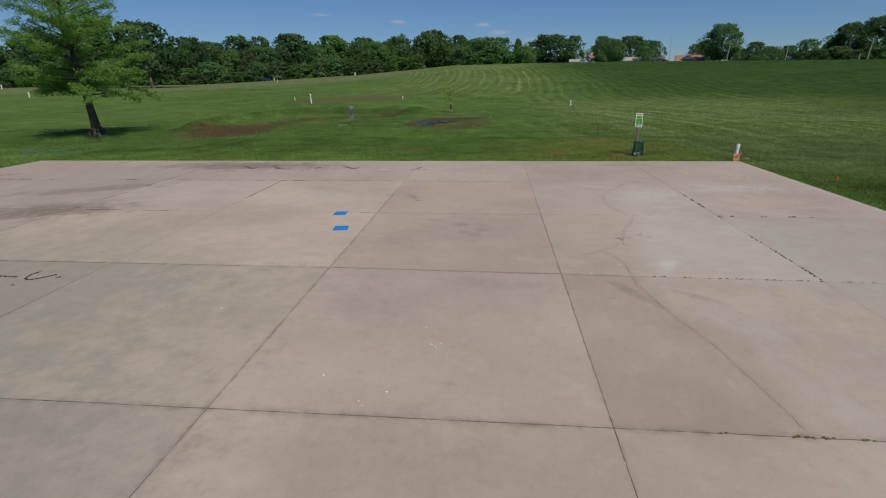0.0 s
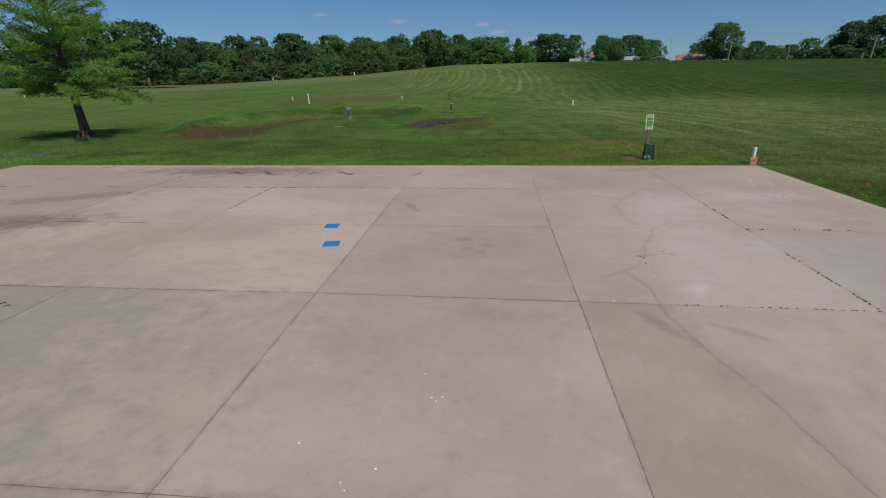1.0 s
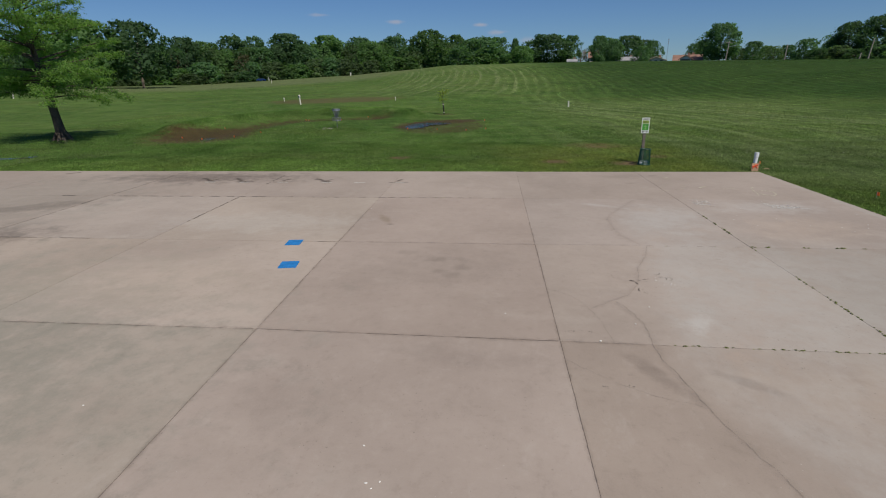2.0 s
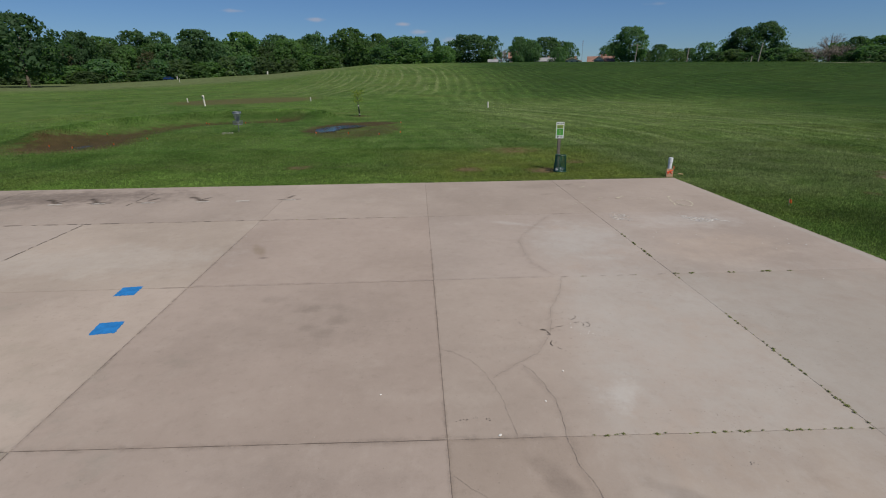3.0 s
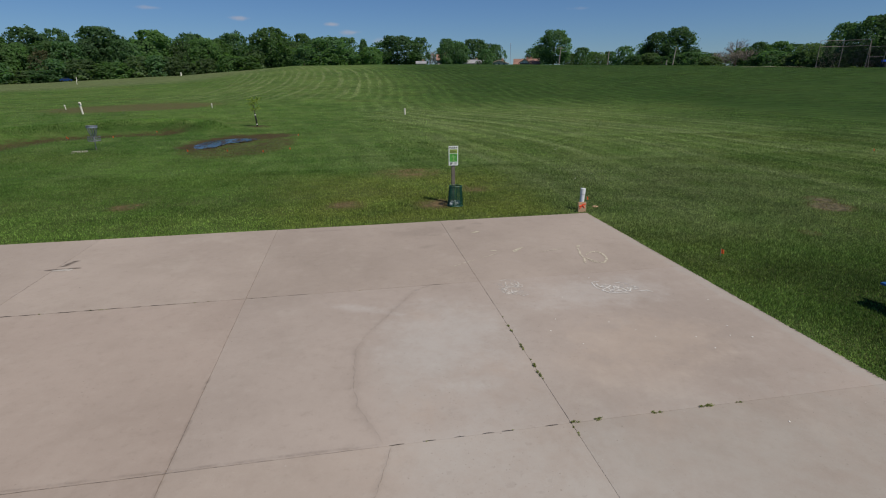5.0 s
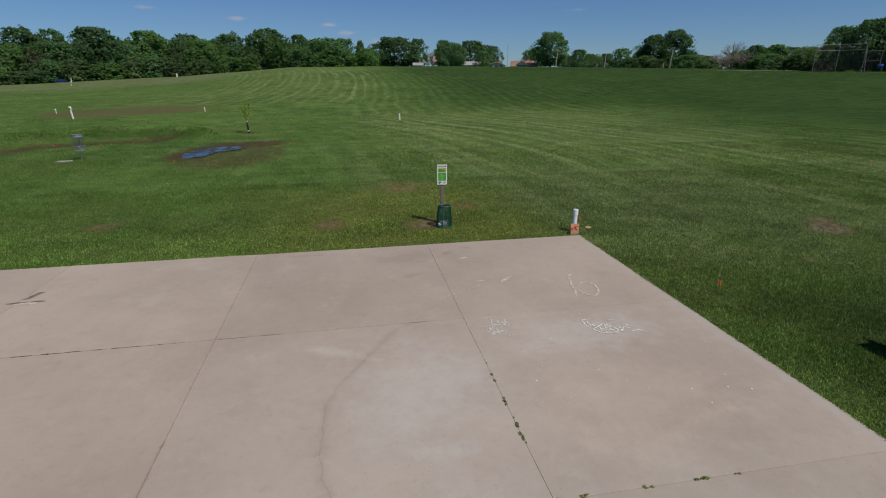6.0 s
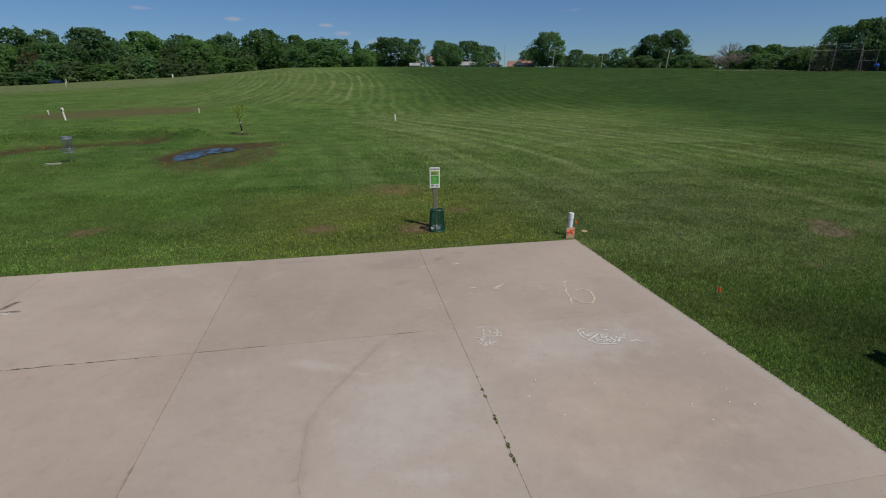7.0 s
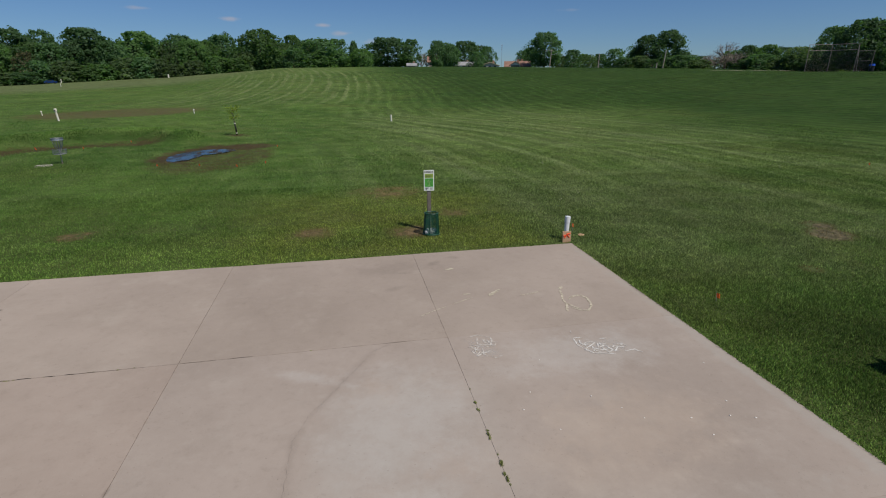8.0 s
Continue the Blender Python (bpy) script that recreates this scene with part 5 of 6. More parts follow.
def hole_sign():
    x, y = -3.01, 1.76
    t = thing("hole_sign", pose(x, y, up_at(x, y), 0, 0, -3), "white and green disc golf tee sign on a grey post", "sign")
    part("post", box(bmesh.new(), -0.045, 0.045, 0.012, 0.085, -0.1, 1.50, 0.006), POST_WOOD, t)
    w, z0, z1 = 0.124, 1.02, 1.525
    panel = part("panel", box(bmesh.new(), -w, w, -0.008, 0.008, z0, z1, 0.002), SIGN_WHITE, t, "white printed panel")
    lettering("HOLE", 0.056, panel, SIGN_INK, pose(-0.034, -0.0105, z1 - 0.062, 90, 0, 0))
    lettering("18", 0.056, panel, SIGN_INK, pose(0.073, -0.0105, z1 - 0.062, 90, 0, 0))
    part("map_field", box(bmesh.new(), -w + 0.022, w - 0.022, -0.0115, -0.0085, z0 + 0.10, z1 - 0.200), SIGN_GREEN, panel, "bright green printed map")
    part("score_field", box(bmesh.new(), -w + 0.022, w - 0.022, -0.0115, -0.0085, z1 - 0.188, z1 - 0.085), SIGN_LIME, panel, "olive printed field")
    bm = bmesh.new()
    for a, b, r in (((0, z0 + 0.12), (0.01, z0 + 0.19), 0.013), ((0.01, z0 + 0.19), (-0.015, z0 + 0.27), 0.020), ((-0.05, z0 + 0.22), (0.055, z0 + 0.23), 0.010), ((-0.03, z0 + 0.14), (0.04, z0 + 0.135), 0.009)):
        va, vb = Vector((a[0], -0.0135, a[1])), Vector((b[0], -0.0135, b[1]))
        side = (vb - va).cross(Vector((0, 1, 0))).normalized() * r
        bm.faces.new([bm.verts.new(v) for v in (va - side, vb - side, vb + side, va + side)])
    bmesh.ops.solidify(bm, geom=bm.faces[:], thickness=0.0015)
    part("fairway_drawing", bm, SIGN_PALE, panel, "pale green map drawing")
    for k, (a, b, h) in enumerate(((-0.095, -0.01, 0.075), (-0.085, -0.03, 0.055), (0.02, 0.095, 0.070), (0.03, 0.085, 0.042), (-0.095, -0.05, 0.03))):
        part("print_bar", box(bmesh.new(), a, b, -0.0115, -0.0085, z0 + h - 0.009, z0 + h + 0.004), SIGN_INK, panel)
    for a, b, h in ((-0.085, 0.03, 0.165), (-0.085, 0.075, 0.14), (-0.085, 0.0, 0.115)):
        part("print_bar", box(bmesh.new(), a, b, -0.0145, -0.0118, z1 - h - 0.005, z1 - h + 0.005), SIGN_INK, panel)
    for z in (z0 + 0.04, z1 - 0.02):
        part("bolt", tube(bmesh.new(), (0, -0.013, z), (0, -0.007, z), 0.008, seg=8), STEEL, t)


def mesh_bin():
    x, y = -3.02, 1.47
    t = thing("litter_bin", pose(x, y, up_at(x, y), -2, 2, 8), "dark green expanded metal litter bin beside the sign", "litter bin")
    r0, r1, high = 0.20, 0.165, 0.50
    bm = bmesh.new()
    n = 56
    for k in range(n):
        for turn in (-1, 1):
            a, b = k * math.tau / n, k * math.tau / n + turn * 0.9
            pts = [(math.cos(a + (b - a) * s) * (r0 + (r1 - r0) * s), math.sin(a + (b - a) * s) * (r0 + (r1 - r0) * s), 0.02 + high * s) for s in (0, 0.34, 0.67, 1)]
            bent(bm, pts, [0.0035] * 4, 3)
    part("mesh_wall", bm, BIN_GREEN, t, "green wire mesh side")
    for k in range(6):
        a = k * math.tau / 6
        part("stave", bent(bmesh.new(), [(math.cos(a) * r0, math.sin(a) * r0, 0.0), (math.cos(a) * r1, math.sin(a) * r1, high + 0.02)], [0.010, 0.010], 6), BIN_GREEN, t)
    part("rim", hoop(bmesh.new(), (0, 0, high + 0.03), r1, 0.012, 32), BIN_GREEN, t)
    part("base_ring", hoop(bmesh.new(), (0, 0, 0.02), r0, 0.014, 32), BIN_GREEN, t)
    part("base_plate", tube(bmesh.new(), (0, 0, 0.005), (0, 0, 0.03), r0 - 0.01, seg=28), BIN_GREEN, t)
    rng = random.Random(9)
    for k in range(9):
        s = thing("litter", pose(x + rng.uniform(-0.11, 0.11), y + rng.uniform(-0.11, 0.11), up_at(x, y) + 0.06 + rng.uniform(0, 0.06), rng.uniform(0, 90), rng.uniform(0, 90), rng.uniform(0, 90)), "crumpled litter lying in the mesh bin", "litter", "litter in the bin")
        bm = bmesh.new()
        bmesh.ops.create_icosphere(bm, subdivisions=2, radius=0.045 + rng.random() * 0.02)
        for v in bm.verts:
            v.co += noise.noise_vector(v.co * 40 + Vector((k, 0, 0))) * 0.018
        part("wad", bm, TRASH if k % 3 else TRASH_BLUE, s)


hole_sign()
mesh_bin()


# ---------- disc golf basket ----------
def basket():
    x, y = -18.05, 16.7
    t = thing("disc_golf_basket", pose(x, y, up_at(x, y)) @ Matrix.Scale(1 / UNIT, 4), "galvanised disc golf basket with hanging chains", "disc golf basket")
    part("pole", tube(bmesh.new(), (0, 0, -0.1), (0, 0, 1.42), 0.025, seg=12), CHAIN, t)
    part("ground_sleeve", tube(bmesh.new(), (0, 0, -0.05), (0, 0, 0.10), 0.04, seg=12), POST_WOOD, t)
    band = part("top_band", tube(bmesh.new(), (0, 0, 1.30), (0, 0, 1.40), 0.29, seg=28, caps=False), BAND_BLUE, t, "blue grey top band")
    for z in (1.30, 1.41):
        part("top_ring", hoop(bmesh.new(), (0, 0, z), 0.295, 0.012, 28), CHAIN, t)
    for k in range(6):
        a = k * math.tau / 6
        part("spoke", tube(bmesh.new(), (0, 0, 1.41), (math.cos(a) * 0.29, math.sin(a) * 0.29, 1.40), 0.008, seg=6), CHAIN, t)
    for r, n in ((0.26, 12), (0.15, 6)):
        for k in range(n):
            a = k * math.tau / n
            ca, sa = math.cos(a), math.sin(a)
            part("chain", bent(bmesh.new(), [(ca * r, sa * r, 1.36), (ca * r * 0.8, sa * r * 0.8, 1.05), (ca * r * 0.5, sa * r * 0.5, 0.84), (ca * 0.04, sa * 0.04, 0.72)], [0.010] * 4, 5), CHAIN, t)
    part("hub", tube(bmesh.new(), (0, 0, 0.66), (0, 0, 0.75), 0.045, seg=12), CHAIN, t)
    cage = part("cage", hoop(bmesh.new(), (0, 0, 0.78), 0.335, 0.013, 30), CHAIN, t, "round wire basket")
    for r, z in ((0.335, 0.66), (0.31, 0.54), (0.2, 0.53)):
        part("cage_ring", hoop(bmesh.new(), (0, 0, z), r, 0.009, 30), CHAIN, cage)
    for k in range(24):
        a = k * math.tau / 24
        ca, sa = math.cos(a), math.sin(a)
        part("cage_wire", bent(bmesh.new(), [(ca * 0.335, sa * 0.335, 0.79), (ca * 0.335, sa * 0.335, 0.6), (ca * 0.3, sa * 0.3, 0.535), (ca * 0.03, sa * 0.03, 0.53)], [0.006] * 4, 4), CHAIN, cage)
    p = thing("stepping_stone", pose(-18.5, 16.0, up_at(-18.5, 16.0) + 0.01, 0, 0, 10), "flat pale concrete paver set in the lawn", "paver")
    part("paver", box(bmesh.new(), -0.32, 0.32, -0.16, 0.16, -0.05, 0.05, 0.01), PALE_SCAR, p)


basket()


# ---------- bench ----------
def bench():
    t = thing("bench", pose(1.75, -7.35, -0.03, 0, 0, 1) @ Matrix.Scale(1 / UNIT, 4), "blue metal park bench with galvanised legs on the lawn", "bench")
    long = 1.83
    for k in range(2):
        part("seat_plank", box(bmesh.new(), k * 0.21, k * 0.21 + 0.20, 0, long, 0.43, 0.47, 0.008), BENCH_BLUE, t, "blue seat plank")
    b = part("backrest", box(bmesh.new(), -0.02, 0.02, 0, long, -0.125, 0.125, 0.008), BENCH_NAVY, t, "navy blue back plank")
    b.matrix_basis = pose(0.46, 0, 0.685, 0, 12, 0)
    for y in (0.15, long - 0.15):
        part("leg", bent(bmesh.new(), [(0.50, y, 0.03), (0.47, y, 0.30), (0.40, y, 0.42)], [0.026, 0.026, 0.026], 10), STEEL, t, "galvanised steel leg")
        part("foot", bent(bmesh.new(), [(0.20, y, 0.035), (0.26, y, 0.028), (0.92, y, 0.028), (0.98, y, 0.035)], [0.026, 0.028, 0.028, 0.026], 10), STEEL, t, "galvanised foot rail")
        part("seat_bracket", box(bmesh.new(), 0.02, 0.46, y - 0.025, y + 0.025, 0.39, 0.428, 0.004), STEEL, t)
        part("back_bracket", bent(bmesh.new(), [(0.38, y, 0.42), (0.45, y, 0.45), (0.50, y, 0.74)], [0.022, 0.022, 0.022], 8), STEEL, t)


bench()


# ---------- puddles ----------
def pool(name, rim, z, label, seed=1):
    """Still water inside a wavy rim."""
    bm = bmesh.new()
    pts = []
    for i, (a, b) in enumerate(rim):
        c, d = rim[(i + 1) % len(rim)]
        for s in range(10):
            f = s / 10
            x, y = a + (c - a) * f, b + (d - b) * f
            o = noise.noise_vector(Vector((x * 1.3, y * 1.3, seed))) * 0.35 + noise.noise_vector(Vector((x * 4.1, y * 4.1, seed))) * 0.16
            pts.append(bm.verts.new((x + o.x, y + o.y, z)))
    f = bm.faces.new(pts)
    bmesh.ops.triangulate(bm, faces=[f])
    bmesh.ops.recalc_face_normals(bm, faces=bm.faces[:])
    for q in bm.faces:
        if q.normal.z < 0:
            q.normal_flip()
    ob = new(name, mesh_of(bm, name, WATER))
    tagged(ob, label, "puddle", kind="structure")


pool("water", ((-15.0, 18.0), (-14.2, 16.4), (-12.9, 16.3), (-12.1, 18.4), (-10.8, 20.2), (-10.3, 21.6), (-12.7, 22.2), (-14.4, 20.5)), up_at(-12.8, 19.5) + 0.03, "still rain water lying in bare mud")
pool("water", ((-25.2, 12.6), (-24.2, 11.4), (-23.4, 11.0), (-23.8, 12.2), (-24.6, 13.2)), up_at(-24.4, 12.2) + 0.01, "shallow rain water in a muddy ditch", 4)
pool("water", ((-29.3, 2.7), (-28.4, 2.5), (-27.0, 3.2), (-27.0, 3.6), (-28.2, 3.1)), up_at(-28.2, 3.0) + 0.012, "shallow rain water standing in the lawn", 8)


# ---------- concrete slab ----------
COLS = (0.0, -3.68, -7.35, -10.95, -14.63, -18.30, -22.05, -25.85)
ROWS = (0.0, -3.83, -7.53, -11.08, -14.66, -18.20, -21.80, -25.40)


def row_at(j, x):
    """Where a cross joint lies; the third one runs slightly askew."""
    return ROWS[j] + (-0.021 * (max(x, -10.95) + 7.3) if j == 3 else 0.0)


TONES = {(2, 2): (0.99, 0.97, 0.96), (0, 2): (0.935, 0.95, 0.945), (0, 3): (0.87, 0.895, 0.90), (3, 2): (1.12, 1.12, 1.10), (3, 1): (1.10, 1.11, 1.08), (4, 2): (1.08, 1.08, 1.04), (2, 3): (1.02, 1.01, 1.01), (3, 3): (0.95, 0.97, 0.94), (4, 3): (0.90, 0.93, 0.90), (3, 4): (0.86, 0.88, 0.86),
         (1, 1): (1.02, 1.03, 1.04), (0, 1): (1.01, 1.02, 1.03), (2, 1): (1.02, 1.0, 0.99), (4, 1): (1.05, 1.07, 1.07), (1, 3): (0.90, 0.88, 0.85), (5, 1): (0.96, 0.96, 0.95)}


def slab():
    t = thing("pavement", pose(0, 0, 0), "large weathered concrete slab of square panels", "pavement", kind="structure")
    bed = bmesh.new()
    box(bed, COLS[-1] + 0.01, COLS[0] - 0.01, ROWS[-1] + 0.01, ROWS[0] - 0.01, -0.12, -0.012)
    part("joint_bed", bed, BED, t, "dark soil in the joints")
    rng = random.Random(2)
    for i in range(7):
        for j in range(7):
            gap = 0.0009
            x0, x1 = COLS[i + 1] + gap, COLS[i] - gap
            mx, my = (x0 + x1) / 2, (ROWS[j] + ROWS[j + 1]) / 2
            bm = bmesh.new()
            rim = [(x0, row_at(j + 1, x0) + gap), (x1, row_at(j + 1, x1) + gap), (x1, row_at(j, x1) - gap), (x0, row_at(j, x0) - gap)]
            low, top = [[bm.verts.new((x - mx, y - my, z)) for x, y in rim] for z in (-0.14, 0.0)]
            bm.faces.new(low[::-1])
            bm.faces.new(top)
            for k in range(4):
                bm.faces.new((low[k], low[(k + 1) % 4], top[(k + 1) % 4], top[k]))
            bmesh.ops.bevel(bm, geom=[e for e in bm.edges if e.verts[0].co.z > -0.01 and e.verts[1].co.z > -0.01], offset=0.0016, segments=2, affect="EDGES")
            ob = part("concrete_panel", bm, CONCRETE, t)
            ob.matrix_basis = Matrix.LocRotScale((mx, my, rng.uniform(-0.003, 0.0)), Euler((rng.uniform(-0.0006, 0.0006), rng.uniform(-0.0006, 0.0006), 0)), (1, 1, 1))
            k = rng.uniform(0.97, 1.03)
            if i >= 4 and j >= 3:
                k *= 0.90
            tone = TONES.get((i, j), (k, k, k * 0.99))
            ob.color = (*tone, 1.0)
    return t


PAVEMENT = slab()


def ribbon(points, width, z=0.0045, seed=0, taper=True, wander=0.0, gaps=0.0):
    """A thin uneven strip along a line on the slab."""
    rng = random.Random(seed)
    pts = [Vector((x, y, z)) for x, y in points]
    fine, drift = [], Vector((0, 0, 0))
    for a, b in zip(pts, pts[1:]):
        n = max(int((b - a).length / 0.045), 1)
        for k in range(n):
            p = a.lerp(b, k / n)
            drift = drift * 0.7 + Vector((rng.uniform(-1, 1), rng.uniform(-1, 1), 0)) * (wander or min(width * 0.5, 0.01))
            fine.append(p + drift)
    fine.append(pts[-1])
    bm = bmesh.new()
    prev, shut = None, False
    for i, p in enumerate(fine):
        way = fine[min(i + 1, len(fine) - 1)] - fine[max(i - 1, 0)]
        side = Vector((-way.y, way.x, 0)).normalized()
        if i % 4 == 0:
            shut = rng.random() < gaps
        w = width * rng.uniform(0.5, 1.2) * (0.12 if shut else 1.0) * (0.35 if taper and i in (0, len(fine) - 1) else 1.0) / 2
        pair = (bm.verts.new(p + side * w), bm.verts.new(p - side * w))
        if prev:
            bm.faces.new((prev[0], prev[1], pair[1], pair[0]))
        prev = pair
    bmesh.ops.recalc_face_normals(bm, faces=bm.faces[:])
    for f in bm.faces:
        if f.normal.z < 0:
            f.normal_flip()
    return bm


def smudge(points, width, z=0.0028, seed=0):
    """A soft strip of ground-in dirt: three points across, fading to both sides."""
    rng = random.Random(seed)
    pts = [Vector((x, y, z)) for x, y in points]
    fine, drift = [], Vector((0, 0, 0))
    for a, b in zip(pts, pts[1:]):
        n = max(int((b - a).length / 0.06), 1)
        for k in range(n):
            drift = drift * 0.8 + Vector((rng.uniform(-1, 1), rng.uniform(-1, 1), 0)) * width * 0.06
            fine.append(a.lerp(b, k / n) + drift)
    fine.append(pts[-1])
    bm = bmesh.new()
    soft = bm.verts.layers.float.new("soft")
    prev, w = None, width / 2
    for i, p in enumerate(fine):
        way = fine[min(i + 1, len(fine) - 1)] - fine[max(i - 1, 0)]
        side = Vector((-way.y, way.x, 0)).normalized()
        w = w * 0.7 + width * rng.uniform(0.25, 0.85) * 0.3
        row = [bm.verts.new(p + side * w), bm.verts.new(p), bm.verts.new(p - side * w)]
        row[1][soft] = 0.0 if i in (0, len(fine) - 1) else rng.uniform(0.6, 1.0)
        if prev:
            for q in range(2):
                bm.faces.new((prev[q], prev[q + 1], row[q + 1], row[q]))
        prev = row
    return bm


# hairline cracks
for k, line in enumerate((
        ((-5.43, -7.55), (-5.6, -8.1), (-5.84, -8.6), (-5.95, -9.0), (-6.04, -9.3), (-6.3, -9.75), (-6.51, -9.9), (-6.85, -10.19)),
        ((-7.34, -9.58), (-7.2, -9.65), (-7.04, -9.81), (-6.88, -10.1), (-6.79, -10.68), (-6.75, -11.08)),
        ((-6.5, -9.95), (-6.42, -10.08), (-6.29, -10.58), (-6.35, -11.1), (-6.34, -11.45), (-6.28, -11.7), (-6.22, -12.08), (-6.12, -12.49), (-5.96, -13.13), (-5.87, -13.74), (-5.8, -14.24), (-5.78, -14.58)),
        ((-7.32, -11.49), (-7.02, -11.8), (-6.71, -12.04), (-6.22, -12.24)),
        ((-4.5, -3.84), (-4.77, -4.01), (-5.04, -4.45), (-5.34, -4.96), (-5.58, -5.34), (-5.72, -5.75), (-5.74, -6.45), (-5.73, -6.88), (-5.5, -7.5)),
        ((-4.55, -14.6), (-4.3, -13.9), (-3.9, -13.4)))):
    part("crack", ribbon(line, (0.0026, 0.0024, 0.0030, 0.0020, 0.0018, 0.0024)[k], seed=k, wander=0.011), CRACK, PAVEMENT)

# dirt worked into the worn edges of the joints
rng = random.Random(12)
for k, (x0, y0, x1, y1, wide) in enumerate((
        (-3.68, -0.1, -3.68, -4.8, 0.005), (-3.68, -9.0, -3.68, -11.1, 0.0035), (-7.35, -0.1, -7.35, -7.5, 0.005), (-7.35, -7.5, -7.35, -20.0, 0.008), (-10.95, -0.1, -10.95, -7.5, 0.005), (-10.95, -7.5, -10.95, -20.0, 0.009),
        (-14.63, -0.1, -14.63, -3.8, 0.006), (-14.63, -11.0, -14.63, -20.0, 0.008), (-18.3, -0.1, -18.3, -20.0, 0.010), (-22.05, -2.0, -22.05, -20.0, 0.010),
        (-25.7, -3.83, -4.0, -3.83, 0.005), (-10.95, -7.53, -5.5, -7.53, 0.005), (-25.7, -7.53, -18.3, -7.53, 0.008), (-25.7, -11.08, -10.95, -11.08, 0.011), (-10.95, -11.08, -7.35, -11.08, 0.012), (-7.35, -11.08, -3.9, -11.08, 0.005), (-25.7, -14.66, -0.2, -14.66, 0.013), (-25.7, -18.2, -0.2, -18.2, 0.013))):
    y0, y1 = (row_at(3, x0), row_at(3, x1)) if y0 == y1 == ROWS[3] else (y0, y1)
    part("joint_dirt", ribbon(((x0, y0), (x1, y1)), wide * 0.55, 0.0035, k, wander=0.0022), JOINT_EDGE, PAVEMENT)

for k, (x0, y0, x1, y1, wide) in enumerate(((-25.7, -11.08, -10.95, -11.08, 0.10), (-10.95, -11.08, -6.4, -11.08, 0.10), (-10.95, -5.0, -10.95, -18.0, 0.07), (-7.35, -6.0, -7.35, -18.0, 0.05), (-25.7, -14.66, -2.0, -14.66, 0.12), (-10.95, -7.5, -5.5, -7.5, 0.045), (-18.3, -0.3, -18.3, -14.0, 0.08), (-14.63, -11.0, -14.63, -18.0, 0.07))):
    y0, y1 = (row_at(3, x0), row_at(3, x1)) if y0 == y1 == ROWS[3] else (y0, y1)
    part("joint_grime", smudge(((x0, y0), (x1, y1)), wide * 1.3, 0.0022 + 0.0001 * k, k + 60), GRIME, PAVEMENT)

part("crack_grime", smudge(((-4.5, -3.84), (-4.77, -4.01), (-5.04, -4.45), (-5.34, -4.96), (-5.58, -5.34), (-5.72, -5.75), (-5.74, -6.45), (-5.73, -6.88), (-5.5, -7.5)), 0.16, 0.0026, 81), SMUDGE, PAVEMENT)

part("crack_grime", smudge(((-5.43, -7.55), (-5.6, -8.1), (-5.84, -8.6), (-5.95, -9.0), (-6.04, -9.3), (-6.3, -9.75), (-6.51, -9.9), (-6.85, -10.19)), 0.11, 0.0027, 82), SMUDGE, PAVEMENT)
part("crack_grime", smudge(((-6.5, -9.95), (-6.29, -10.58), (-6.34, -11.45), (-6.22, -12.08), (-5.96, -13.13), (-5.8, -14.24), (-5.78, -14.58)), 0.13, 0.0024, 83), SMUDGE, PAVEMENT)

# short dark runs of old filler in the joints


def filler(x0, y0, x1, y1, share, width=0.03, material=TAR, longest=0.7):
    """Broken dark runs along a joint."""
    a, b = Vector((x0, y0)), Vector((x1, y1))
    s, total = 0.0, (b - a).length
    while s < total - 0.1:
        run = rng.uniform(0.10, longest)
        if rng.random() < share:
            p, q = a.lerp(b, s / total), a.lerp(b, min(s + run, total) / total)
            part("joint_filler", ribbon((tuple(p), tuple(q)), width, 0.004, rng.randrange(999)), material, PAVEMENT)
        s += run + rng.uniform(0.03, 0.2)


filler(-25.4, -3.83, -18.6, -3.83, 0.35, 0.040)
filler(-18.2, -3.83, -13.2, -3.83, 0.95, 0.030)
filler(-12.75, -3.83, -11.3, -3.83, 0.85, 0.026, TAR, 0.38)
filler(-11.0, -3.83, -8.6, -3.83, 0.8, 0.015, TAR, 0.26)
filler(-8.7, -3.83, -4.0, -3.83, 0.35, 0.008, JOINT)
filler(-14.63, -3.9, -14.63, -6.4, 0.9, 0.020)
filler(-18.2, -7.53, -15.5, -7.53, 0.35, 0.016)
filler(-14.0, -7.53, -11.0, -7.53, 0.4, 0.009, JOINT)
filler(-18.3, -3.9, -18.3, -7.4, 0.5, 0.018)
filler(-14.63, -0.2, -14.63, -2.2, 0.8, 0.024)
filler(-5.45, -7.53, -3.75, -7.53, 0.9, 0.009, TAR, 0.16)


# weeds growing in the joints
def weed_mesh(seed):
    r = np.random.default_rng(seed)
    n = 46
    c = r.normal(size=(n, 3)) * np.array([0.038, 0.018, 0.0]) + np.array([0, 0, 0.012]) + np.stack([np.zeros(n), np.zeros(n), r.uniform(0, 0.03, n)], 1)
    u = r.normal(size=(n, 3)) * np.array([1, 1, 0.5])
    u /= np.linalg.norm(u, axis=1, keepdims=True)
    v = np.cross(u, r.normal(size=(n, 3)))
    v /= np.linalg.norm(v, axis=1, keepdims=True)
    k = r.uniform(0.008, 0.020, (n, 1))
    return quads_mesh("leaves", c, u * k, v * k * 0.45, WEED)


WEEDS = [weed_mesh(s) for s in (1, 2, 3)]


def weed(x, y, size, turn):
    t = thing("weed", pose(x, y, 0, 0, 0, turn), "low green weed growing out of a slab joint", "weed", "weeds in the joints")
    o = part("leaves", rng.choice(WEEDS), None, t)
    o.scale = (size * 0.30, size * 0.32, size * 0.32)


